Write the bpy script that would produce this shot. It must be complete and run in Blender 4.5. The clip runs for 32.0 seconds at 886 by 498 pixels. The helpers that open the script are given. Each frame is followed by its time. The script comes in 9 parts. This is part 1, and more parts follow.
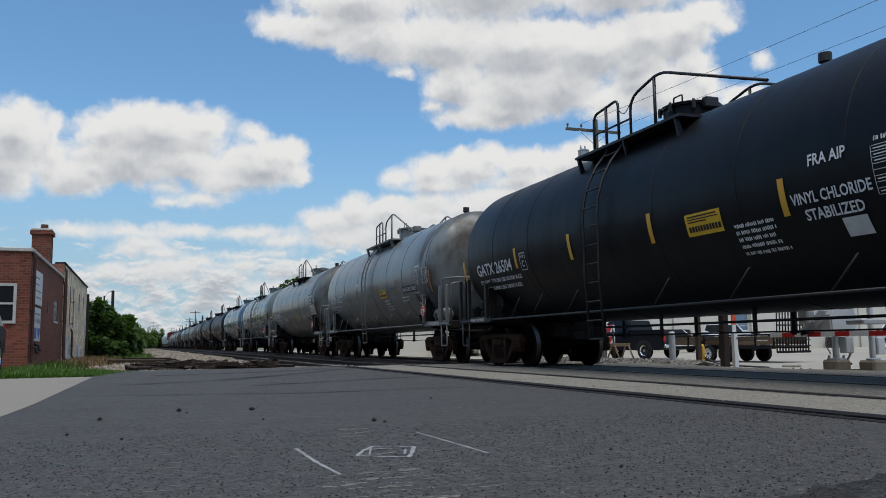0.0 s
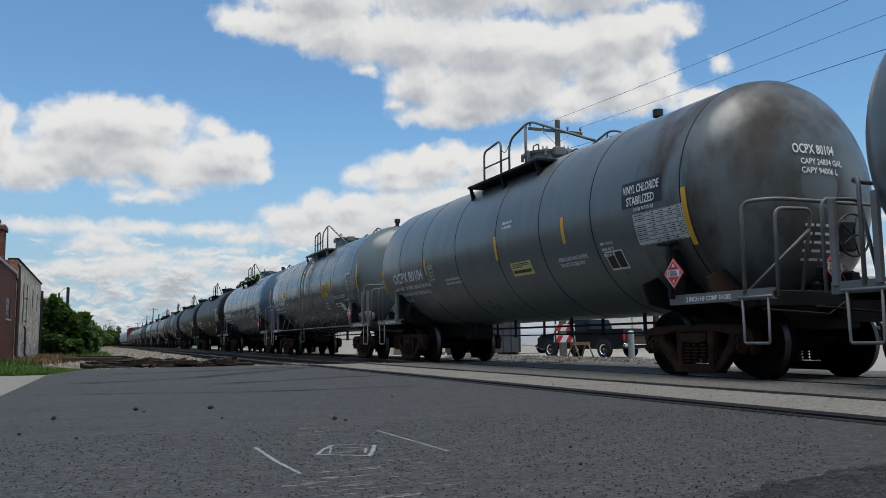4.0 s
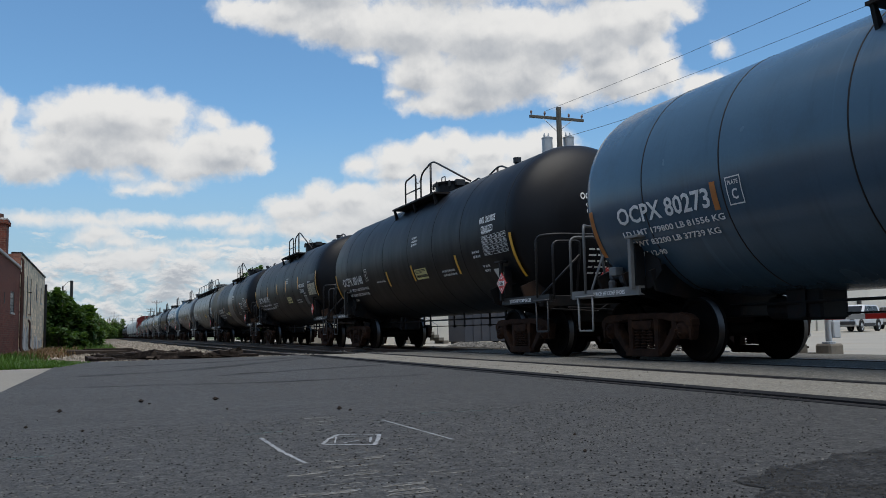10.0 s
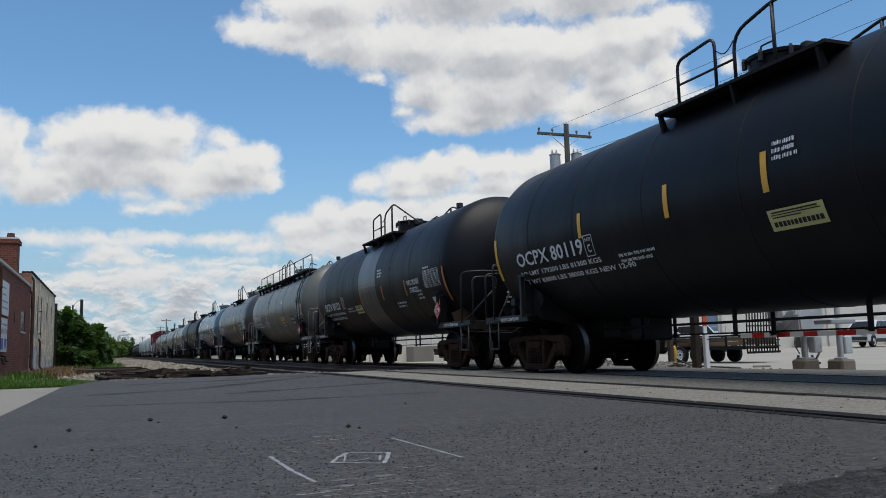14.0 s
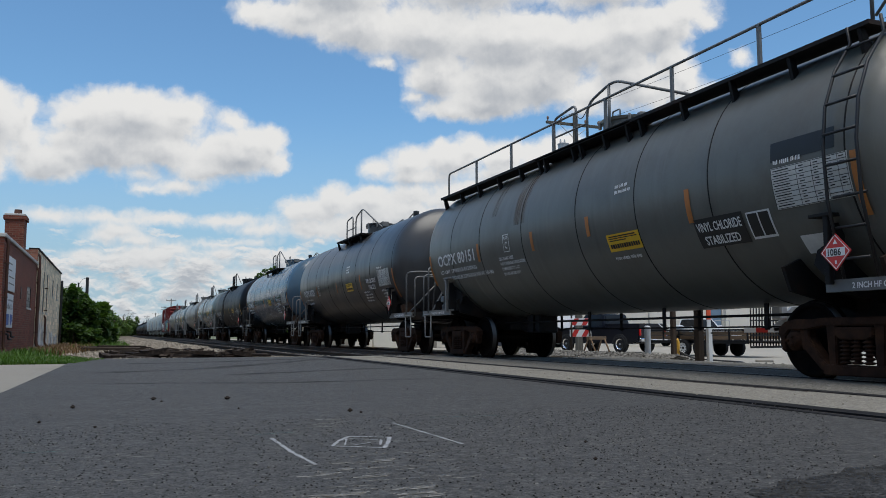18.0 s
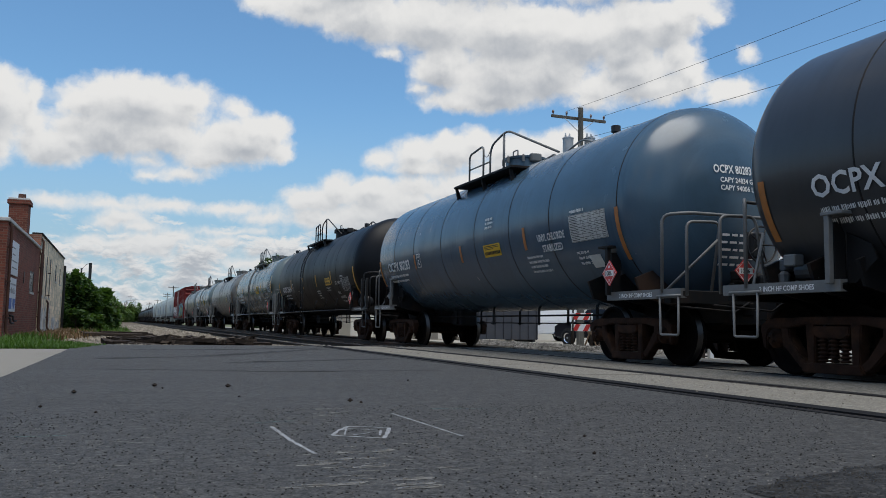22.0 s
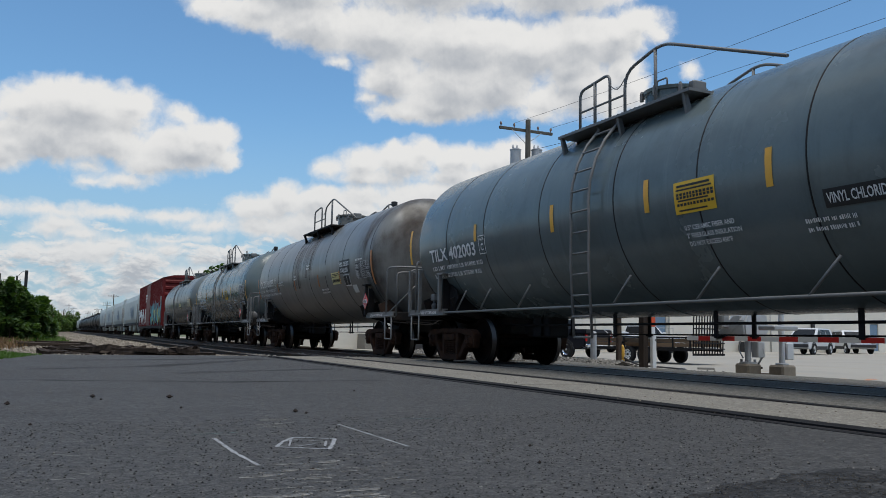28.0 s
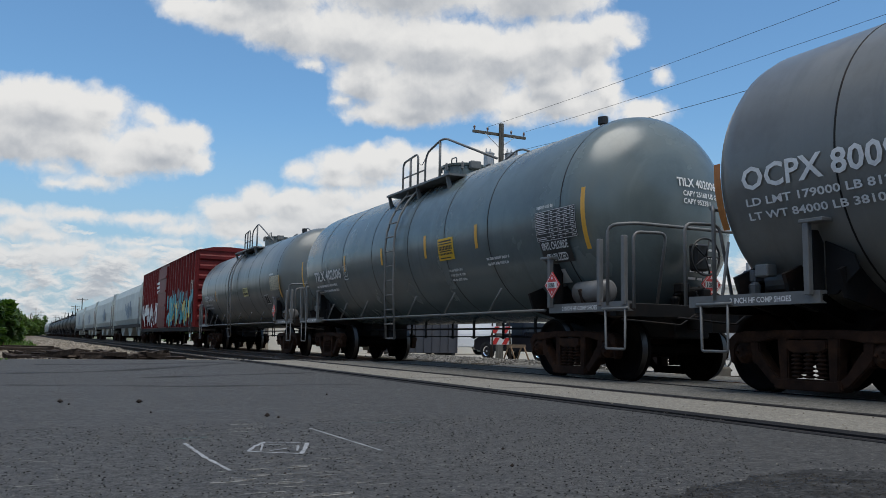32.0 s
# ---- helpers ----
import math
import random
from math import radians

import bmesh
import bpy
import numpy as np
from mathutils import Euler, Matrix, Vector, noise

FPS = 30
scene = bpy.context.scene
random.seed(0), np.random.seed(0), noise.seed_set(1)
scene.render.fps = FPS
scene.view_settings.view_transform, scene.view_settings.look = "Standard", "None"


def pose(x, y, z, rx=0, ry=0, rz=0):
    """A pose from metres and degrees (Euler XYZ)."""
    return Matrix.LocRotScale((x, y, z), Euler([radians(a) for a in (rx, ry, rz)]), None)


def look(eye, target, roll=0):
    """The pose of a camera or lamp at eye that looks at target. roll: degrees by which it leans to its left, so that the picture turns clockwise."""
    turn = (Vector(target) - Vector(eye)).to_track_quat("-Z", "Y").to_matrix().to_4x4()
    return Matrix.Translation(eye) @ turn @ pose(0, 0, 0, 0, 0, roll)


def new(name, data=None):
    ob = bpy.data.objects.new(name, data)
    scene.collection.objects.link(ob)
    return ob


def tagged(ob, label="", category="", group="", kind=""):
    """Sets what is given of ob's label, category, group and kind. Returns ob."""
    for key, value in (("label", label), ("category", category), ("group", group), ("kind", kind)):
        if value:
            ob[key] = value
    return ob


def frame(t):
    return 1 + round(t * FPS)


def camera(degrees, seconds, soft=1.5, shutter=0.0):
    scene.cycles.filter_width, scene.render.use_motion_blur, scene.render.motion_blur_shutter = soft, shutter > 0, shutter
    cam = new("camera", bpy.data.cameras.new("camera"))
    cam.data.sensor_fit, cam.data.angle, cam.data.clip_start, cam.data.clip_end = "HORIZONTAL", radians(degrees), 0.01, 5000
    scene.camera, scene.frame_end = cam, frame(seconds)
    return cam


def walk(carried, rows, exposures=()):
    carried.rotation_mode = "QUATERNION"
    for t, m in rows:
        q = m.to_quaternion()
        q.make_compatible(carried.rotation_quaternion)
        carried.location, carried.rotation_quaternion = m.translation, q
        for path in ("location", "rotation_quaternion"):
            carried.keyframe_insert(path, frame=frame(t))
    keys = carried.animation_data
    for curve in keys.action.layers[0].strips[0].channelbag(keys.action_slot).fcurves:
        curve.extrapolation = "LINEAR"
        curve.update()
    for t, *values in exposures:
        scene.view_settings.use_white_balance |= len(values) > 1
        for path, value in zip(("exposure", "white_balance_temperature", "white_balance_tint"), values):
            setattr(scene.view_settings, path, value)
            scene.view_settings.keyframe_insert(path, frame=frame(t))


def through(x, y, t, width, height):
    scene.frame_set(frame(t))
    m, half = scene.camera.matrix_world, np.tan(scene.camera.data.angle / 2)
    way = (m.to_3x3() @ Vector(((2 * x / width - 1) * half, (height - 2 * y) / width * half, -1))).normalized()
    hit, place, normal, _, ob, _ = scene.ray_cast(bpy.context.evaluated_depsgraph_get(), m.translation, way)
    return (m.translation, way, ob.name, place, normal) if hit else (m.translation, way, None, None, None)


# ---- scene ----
cam = camera(56.14, 32.0, soft=0.9)
EYE = (0.0, 0.0, 0.53)
# seconds, yaw, pitch, roll of the hand-held camera
TURNS = (
    (0.0, -19.74, 6.44, 0.75),
    (0.5, -19.98, 6.40, 1.04),
    (1.0, -20.30, 6.62, 0.93),
    (1.5, -20.86, 6.79, 0.82),
    (2.0, -21.70, 6.83, 0.87),
    (2.5, -22.22, 6.74, 0.99),
    (4.5, -22.28, 5.91, 0.45),
    (5.0, -21.66, 5.37, 0.46),
    (5.5, -21.43, 5.13, 0.46),
    (6.0, -21.31, 5.21, 0.42),
    (6.5, -21.41, 5.17, 0.49),
    (7.0, -21.75, 5.05, 0.47),
    (7.5, -22.04, 5.03, 0.63),
    (8.0, -22.15, 5.00, 0.72),
    (8.5, -22.19, 5.12, 0.58),
    (9.0, -22.46, 5.31, 0.89),
    (9.5, -22.67, 5.51, 1.22),
    (10.0, -22.14, 5.55, 1.28),
    (10.5, -21.78, 5.41, 1.18),
    (11.0, -21.42, 5.49, 0.87),
    (11.5, -21.27, 5.64, 0.64),
    (12.0, -21.26, 5.78, 0.45),
    (12.5, -21.38, 5.92, 0.49),
    (13.0, -21.73, 6.02, 0.83),
    (13.5, -21.79, 5.96, 1.18),
    (14.0, -21.52, 6.74, 1.53),
    (14.5, -21.36, 6.87, 1.89),
    (16.5, -20.63, 6.25, 0.91),
    (17.0, -20.70, 5.94, 0.53),
    (17.5, -21.09, 5.86, 0.40),
    (18.0, -21.30, 5.84, 0.08),
    (18.5, -21.29, 6.00, -0.28),
    (19.0, -21.33, 5.97, -0.52),
    (19.5, -21.34, 5.63, -0.76),
    (20.0, -21.35, 5.27, -0.74),
    (20.5, -21.25, 5.10, -0.74),
    (21.0, -21.21, 5.11, -0.86),
    (21.5, -21.26, 5.22, -1.15),
    (22.0, -21.21, 5.29, -0.97),
    (22.5, -21.61, 5.48, -0.80),
    (23.0, -22.03, 5.52, -0.48),
    (23.5, -22.37, 5.59, -0.31),
    (24.0, -22.54, 5.58, -0.31),
    (24.5, -22.61, 5.55, -0.33),
    (25.0, -22.69, 5.55, -0.50),
    (25.5, -22.79, 5.67, -0.62),
    (27.5, -24.33, 5.93, -1.07),
    (28.0, -24.85, 6.03, -1.04),
    (28.5, -25.60, 5.97, -0.70),
    (29.0, -25.94, 5.98, -0.73),
    (29.5, -26.22, 5.96, -1.16),
    (30.0, -26.54, 5.96, -1.07),
    (30.5, -26.58, 5.94, -0.73),
    (31.0, -26.57, 6.13, -0.84),
    (31.5, -26.69, 6.38, -0.95),
    (32.0, -26.69, 6.30, -0.94),
)
walk(cam, [(t, pose(*EYE, 90 + p, r, y)) for t, y, p, r in TURNS])

# metres that the train has rolled by at each time
ROLLED = (
    (0.0, 0.00), (1.0, 6.90), (2.0, 13.79), (2.5, 17.24), (4.5, 31.03), (5.0, 34.48),
    (6.0, 41.38), (7.0, 48.29), (8.0, 55.25), (9.0, 62.03), (10.0, 68.86), (11.0, 75.64),
    (12.0, 82.49), (13.0, 89.32), (14.0, 96.00), (14.5, 99.37), (16.5, 112.83), (17.0, 116.20),
    (18.0, 122.95), (19.0, 129.62), (20.0, 136.31), (21.0, 142.99), (22.0, 149.56),
    (23.0, 156.10), (24.0, 162.64), (25.0, 169.18), (25.5, 172.45), (27.5, 185.05),
    (28.0, 188.25), (29.0, 194.56), (30.0, 200.86), (31.0, 207.14), (32.0, 213.51),
)
# cumulus puffs over the place: azimuth, elevation, half width, half height in degrees
PUFFS = []
PUFFS += [
    (0.4, 13.9, 5.5, 2.0), (-2.4, 13.8, 2.4, 1.3), (1.4, 15.0, 2.7, 1.0), (3.7, 14.5, 1.9, 1.3), (-1.0, 12.0, 4.7, 1.6),
    (2.4, 11.9, 3.7, 1.4), (-4.4, 10.8, 2.4, 1.4), (-3.2, 11.5, 1.6, 1.2), (7.2, 12.1, 3.4, 1.6), (9.3, 13.0, 1.5, 1.1),
    (6.9, 14.2, 1.4, 0.8), (8.0, 12.9, 2.3, 1.4), (5.2, 10.9, 2.7, 1.0), (3.5, 9.8, 2.3, 0.6), (1.7, 9.5, 1.6, 0.5),
    (1.2, 10.4, 1.6, 0.5), (9.8, 11.7, 0.9, 0.9), (-5.7, 13.9, 0.7, 1.0), (-5.4, 12.2, 0.9, 1.2), (-7.7, 13.1, 2.7, 2.3),
    (-8.5, 11.1, 2.3, 1.9),
]
PUFFS += [
    (8.5, 21.4, 2.3, 1.0), (11.5, 21.1, 3.5, 1.3), (15.4, 20.7, 4.3, 1.8), (20.2, 20.4, 5.5, 2.1), (25.8, 19.8, 6.6, 2.3),
    (30.6, 19.5, 5.8, 2.1), (34.5, 20.0, 3.5, 1.9), (36.8, 20.1, 2.3, 1.8), (38.3, 20.9, 2.3, 1.2), (21.0, 17.6, 2.6, 1.8),
    (25.4, 17.2, 4.3, 2.2), (28.6, 17.4, 3.5, 2.1), (22.1, 15.4, 2.9, 0.9), (24.5, 15.9, 3.9, 1.4), (19.4, 16.2, 1.0, 0.6),
    (17.4, 18.4, 1.0, 0.5), (33.7, 18.3, 2.3, 1.6), (13.9, 23.0, 5.5, 1.8), (23.5, 24.1, 8.6, 2.7), (33.1, 23.6, 6.2, 2.3),
]
PUFFS += [
    (31.7, 16.2, 2.3, 1.2), (34.4, 16.9, 2.7, 1.6), (37.1, 17.8, 1.6, 1.3), (35.9, 15.9, 3.5, 1.2), (31.2, 15.3, 1.9, 0.9),
    (38.0, 16.6, 1.2, 1.4), (40.3, 15.5, 2.3, 0.9), (41.4, 17.7, 0.8, 0.6), (39.6, 20.2, 1.0, 0.7),
]
PUFFS += [
    (18.9, 11.8, 1.8, 1.3), (21.7, 12.0, 2.3, 1.4), (23.3, 12.7, 1.7, 1.1), (25.7, 12.2, 2.7, 1.3), (28.4, 12.1, 1.9, 1.2),
    (30.0, 12.1, 2.3, 1.6), (16.6, 11.2, 1.4, 0.8), (19.3, 10.8, 3.5, 0.8), (26.4, 10.9, 4.7, 1.0), (13.8, 9.1, 1.8, 1.2),
    (16.2, 9.1, 2.6, 1.2), (11.9, 8.3, 2.2, 1.1), (15.4, 7.5, 3.5, 1.2), (19.3, 9.5, 2.7, 1.0), (21.7, 9.4, 3.1, 0.9),
    (12.3, 7.1, 2.7, 0.8), (18.5, 8.1, 4.3, 1.4), (24.4, 9.2, 4.7, 1.6),
]
PUFFS += [
    (-3.9, 7.5, 2.7, 0.6), (-0.9, 7.3, 3.5, 0.5), (2.8, 7.6, 3.9, 0.5), (6.7, 7.6, 3.5, 0.5), (8.9, 7.0, 2.3, 0.5),
    (-0.1, 6.6, 1.7, 0.7), (-0.9, 6.3, 1.6, 0.6), (0.8, 6.1, 1.9, 0.5), (3.2, 5.5, 1.4, 0.8), (1.8, 5.1, 2.7, 0.9),
    (0.1, 4.7, 3.1, 0.7), (-1.9, 4.9, 2.3, 0.6), (5.3, 4.8, 1.9, 0.5), (6.4, 5.4, 1.6, 0.6), (4.3, 4.2, 2.7, 0.6),
    (8.6, 4.8, 1.6, 0.6), (7.9, 3.9, 2.3, 0.6), (9.3, 3.1, 1.6, 0.5), (6.4, 6.1, 3.5, 0.3),
]

# ---- sky, clouds and sun ----
SUN_EL, SUN_AZ = 76.0, 188.0     # degrees; azimuth from +y towards +x


def build_world():
    world = bpy.data.worlds.new("sky")
    scene.world = world
    world.use_nodes = True
    nt = world.node_tree
    nt.nodes.clear()

    def math_node(tree, op, a, b=None, c=None, clamp=False):
        n = tree.nodes.new("ShaderNodeMath")
        n.operation, n.use_clamp = op, clamp
        for i, v in enumerate((a, b, c)):
            if v is None:
                continue
            if isinstance(v, (int, float)):
                n.inputs[i].default_value = v
            else:
                tree.links.new(v, n.inputs[i])
        return n.outputs[0]

    # a group that tells how deep inside a cloud a direction lies
    grp = bpy.data.node_groups.new("cloud_depth", "ShaderNodeTree")
    grp.interface.new_socket("Angles", in_out="INPUT", socket_type="NodeSocketVector")
    grp.interface.new_socket("Depth", in_out="OUTPUT", socket_type="NodeSocketFloat")
    grp.interface.new_socket("Body", in_out="OUTPUT", socket_type="NodeSocketFloat")
    gi, go = grp.nodes.new("NodeGroupInput"), grp.nodes.new("NodeGroupOutput")
    straight = gi.outputs[0]
    ang = straight
    for size, push, detail in ((0.30, 1.5, 3.0), (1.3, 0.7, 5.0)):      # ruffle the outlines
        wn = grp.nodes.new("ShaderNodeTexNoise")
        wn.inputs["Scale"].default_value, wn.inputs["Detail"].default_value = size, detail
        wn.inputs["Roughness"].default_value = 0.6
        grp.links.new(straight, wn.inputs["Vector"])
        wm = grp.nodes.new("ShaderNodeVectorMath")
        wm.operation = "MULTIPLY_ADD"
        wm.inputs[1].default_value = (push, push * 0.75, 0)
        wm.inputs[2].default_value = (-push * 0.5, -push * 0.375, 0)
        grp.links.new(wn.outputs["Color"], wm.inputs[0])
        wa = grp.nodes.new("ShaderNodeVectorMath")
        grp.links.new(ang, wa.inputs[0])
        grp.links.new(wm.outputs[0], wa.inputs[1])
        ang = wa.outputs[0]
    vo = grp.nodes.new("ShaderNodeTexVoronoi")          # rounded heads of the cumulus
    vo.feature, vo.normalize = "SMOOTH_F1", True
    vo.inputs["Scale"].default_value, vo.inputs["Detail"].default_value = 0.5, 2.5
    vo.inputs["Roughness"].default_value, vo.inputs["Lacunarity"].default_value = 0.55, 2.3
    vo.inputs["Smoothness"].default_value = 0.35
    grp.links.new(ang, vo.inputs["Vector"])
    heads = math_node(grp, "MULTIPLY_ADD", vo.outputs["Distance"], -1.1, 0.40)
    best = None
    for az, el, rx, ry in PUFFS:
        sub = grp.nodes.new("ShaderNodeVectorMath")
        sub.operation = "MULTIPLY_ADD"
        sub.inputs[1].default_value = (1 / rx, 1 / ry, 0)
        sub.inputs[2].default_value = (-az / rx, -el / ry, 0)
        grp.links.new(ang, sub.inputs[0])
        ln = grp.nodes.new("ShaderNodeVectorMath")
        ln.operation = "LENGTH"
        grp.links.new(sub.outputs[0], ln.inputs[0])
        d = math_node(grp, "SUBTRACT", 1.0, ln.outputs["Value"])
        d = math_node(grp, "MULTIPLY", d, min(1.0, 0.14 + ry / 1.9))
        best = d if best is None else math_node(grp, "SMOOTH_MAX", best, d, 0.36)
    nz = grp.nodes.new("ShaderNodeTexNoise")
    nz.inputs["Scale"].default_value, nz.inputs["Detail"].default_value = 0.7, 9.0
    nz.inputs["Roughness"].default_value = 0.64
    grp.links.new(ang, nz.inputs["Vector"])
    bumps = math_node(grp, "ADD", math_node(grp, "MULTIPLY_ADD", nz.outputs["Fac"], 0.6, -0.29), math_node(grp, "MULTIPLY", heads, 0.5))
    # broken layer of small clouds towards the horizon and over the rest of the sky
    sep = grp.nodes.new("ShaderNodeSeparateXYZ")
    grp.links.new(ang, sep.inputs[0])
    stretch = grp.nodes.new("ShaderNodeVectorMath")
    stretch.operation = "MULTIPLY"
    stretch.inputs[1].default_value = (0.36, 0.95, 1)
    grp.links.new(ang, stretch.inputs[0])
    n2 = grp.nodes.new("ShaderNodeTexNoise")
    n2.inputs["Scale"].default_value, n2.inputs["Detail"].default_value = 0.9, 7.0
    n2.inputs["Roughness"].default_value = 0.6
    grp.links.new(stretch.outputs[0], n2.inputs["Vector"])
    low = grp.nodes.new("ShaderNodeMapRange")
    low.inputs["From Min"].default_value, low.inputs["From Max"].default_value = 10.0, 4.5
    low.inputs["To Min"].default_value, low.inputs["To Max"].default_value = -0.8, 0.22
    grp.links.new(sep.outputs["Y"], low.inputs["Value"])
    layer = math_node(grp, "ADD", math_node(grp, "MULTIPLY_ADD", n2.outputs["Fac"], 2.6, -1.3), math_node(grp, "MULTIPLY", heads, 0.5))
    layer = math_node(grp, "ADD", layer, low.outputs["Result"])
    far_side = grp.nodes.new("ShaderNodeMapRange")     # scattered cumulus away from the view
    far_side.inputs["From Min"].default_value, far_side.inputs["From Max"].default_value = 62.0, 85.0
    absx = math_node(grp, "ABSOLUTE", sep.outputs["X"])
    up = math_node(grp, "MULTIPLY_ADD", sep.outputs["Y"], 1.5, 14.0)
    grp.links.new(math_node(grp, "MAXIMUM", absx, up), far_side.inputs["Value"])
    far_side.inputs["To Min"].default_value, far_side.inputs["To Max"].default_value = -1.0, 0.20
    n3 = grp.nodes.new("ShaderNodeTexNoise")
    n3.inputs["Scale"].default_value, n3.inputs["Detail"].default_value = 0.05, 8.0
    grp.links.new(ang, n3.inputs["Vector"])
    other = math_node(grp, "MULTIPLY_ADD", n3.outputs["Fac"], 3.0, -1.75)
    other = math_node(grp, "ADD", other, far_side.outputs["Result"])
    total = math_node(grp, "ADD", best, bumps)
    total = math_node(grp, "MAXIMUM", total, layer)
    total = math_node(grp, "MAXIMUM", total, other)
    grp.links.new(total, go.inputs[0])
    body = math_node(grp, "ADD", best, math_node(grp, "MULTIPLY", bumps, 0.4))
    body = math_node(grp, "MAXIMUM", body, math_node(grp, "MULTIPLY", layer, 2.0))
    body = math_node(grp, "MAXIMUM", body, math_node(grp, "MULTIPLY", other, 0.6))
    grp.links.new(body, go.inputs[1])

    co = nt.nodes.new("ShaderNodeTexCoord")
    sp = nt.nodes.new("ShaderNodeSeparateXYZ")
    nt.links.new(co.outputs["Generated"], sp.inputs[0])
    az = math_node(nt, "MULTIPLY", math_node(nt, "ARCTAN2", sp.outputs["X"], sp.outputs["Y"]), 57.2958)
    el = math_node(nt, "MULTIPLY", math_node(nt, "ARCSINE", sp.outputs["Z"]), 57.2958)

    size = nt.nodes.new("ShaderNodeMapRange")        # clouds look smaller towards the horizon
    size.inputs["From Min"].default_value, size.inputs["From Max"].default_value = 2.0, 12.0
    size.inputs["To Min"].default_value = 0.3
    nt.links.new(el, size.inputs["Value"])

    def depth(lift, shift=0.0):
        cb = nt.nodes.new("ShaderNodeCombineXYZ")
        nt.links.new(math_node(nt, "MULTIPLY_ADD", size.outputs["Result"], shift, az), cb.inputs[0])
        nt.links.new(math_node(nt, "MULTIPLY_ADD", size.outputs["Result"], lift, el), cb.inputs[1])
        g = nt.nodes.new("ShaderNodeGroup")
        g.node_tree = grp
        nt.links.new(cb.outputs[0], g.inputs[0])
        return g.outputs

    near, over, high = depth(0.0), depth(0.45, 0.15), depth(1.5, 0.5)
    cover = nt.nodes.new("ShaderNodeMapRange")
    cover.interpolation_type = "SMOOTHSTEP"
    cover.inputs["From Min"].default_value, cover.inputs["From Max"].default_value = -0.08, 0.40
    nt.links.new(near[0], cover.inputs["Value"])
    # the mass of cloud higher up shades a place, and heads that stand out towards the light are brighter
    mass = math_node(nt, "MULTIPLY_ADD", high[1], 0.65, math_node(nt, "MULTIPLY", over[1], 0.45))
    relief = math_node(nt, "SUBTRACT", over[0], near[0])
    dim = math_node(nt, "MULTIPLY_ADD", relief, 0.5, mass)
    shade = nt.nodes.new("ShaderNodeMapRange")
    shade.interpolation_type = "SMOOTHSTEP"
    shade.inputs["From Min"].default_value, shade.inputs["From Max"].default_value = 0.12, 1.25
    nt.links.new(dim, shade.inputs["Value"])
    tone = nt.nodes.new("ShaderNodeMix")
    tone.data_type = "RGBA"
    tone.inputs[6].default_value = (1.09, 1.085, 1.07, 1)
    tone.inputs[7].default_value = (0.56, 0.60, 0.66, 1)
    nt.links.new(shade.outputs["Result"], tone.inputs[0])
    cloud = nt.nodes.new("ShaderNodeBackground")
    cloud.inputs["Strength"].default_value = CLOUD_LIGHT

    sky = nt.nodes.new("ShaderNodeTexSky")
    sky.sky_type, sky.sun_disc = "NISHITA", False
    sky.sun_elevation, sky.sun_rotation = radians(SUN_EL), radians(SUN_AZ)
    sky.air_density, sky.dust_density, sky.ozone_density = 1.0, 0.6, 1.6
    air = nt.nodes.new("ShaderNodeBackground")
    air.inputs["Strength"].default_value = SKY_LIGHT
    tint = nt.nodes.new("ShaderNodeMix")           # clear summer air, paler in the haze near the horizon
    tint.data_type, tint.blend_type = "RGBA", "MULTIPLY"
    tint.inputs[0].default_value = 1.0
    tint.inputs[7].default_value = SKY_TINT
    nt.links.new(sky.outputs[0], tint.inputs[6])
    hz = nt.nodes.new("ShaderNodeMapRange")
    hz.interpolation_type = "SMOOTHSTEP"
    hz.inputs["From Min"].default_value, hz.inputs["From Max"].default_value = 16.0, 0.0
    hz.inputs["To Max"].default_value = 0.85
    nt.links.new(el, hz.inputs["Value"])
    pale = nt.nodes.new("ShaderNodeMix")
    pale.data_type = "RGBA"
    nt.links.new(hz.outputs["Result"], pale.inputs[0])
    nt.links.new(tint.outputs[2], pale.inputs[6])
    pale.inputs[7].default_value = tuple(c / SKY_LIGHT for c in (0.36, 0.50, 0.63)) + (1,)
    nt.links.new(pale.outputs[2], air.inputs["Color"])
    far_cloud = nt.nodes.new("ShaderNodeMix")       # clouds sink into the haze as well
    far_cloud.data_type = "RGBA"
    sink = math_node(nt, "MULTIPLY", hz.outputs["Result"], 0.3)
    nt.links.new(sink, far_cloud.inputs[0])
    nt.links.new(tone.outputs[2], far_cloud.inputs[6])
    far_cloud.inputs[7].default_value = (0.62, 0.70, 0.78, 1)
    nt.links.new(far_cloud.outputs[2], cloud.inputs["Color"])
    mix = nt.nodes.new("ShaderNodeMixShader")
    nt.links.new(cover.outputs["Result"], mix.inputs[0])
    nt.links.new(air.outputs[0], mix.inputs[1])
    nt.links.new(cloud.outputs[0], mix.inputs[2])
    out = nt.nodes.new("ShaderNodeOutputWorld")
    nt.links.new(mix.outputs[0], out.inputs["Surface"])

    lamp = bpy.data.lights.new("sun", "SUN")
    lamp.energy, lamp.angle, lamp.color = SUN_LIGHT, radians(48), (1.0, 0.94, 0.85)
    sun = new("sun", lamp)
    a, e = radians(SUN_AZ), radians(SUN_EL)
    way = Vector((math.sin(a) * math.cos(e), math.cos(a) * math.cos(e), math.sin(e)))
    sun.matrix_world = look(way * 60, (0, 0, 0))


SKY_LIGHT, CLOUD_LIGHT, SUN_LIGHT = 0.10, 0.80, 3.4
SKY_TINT = (1.06, 1.45, 1.62, 1)
build_world()
scene.view_settings.exposure = -0.13

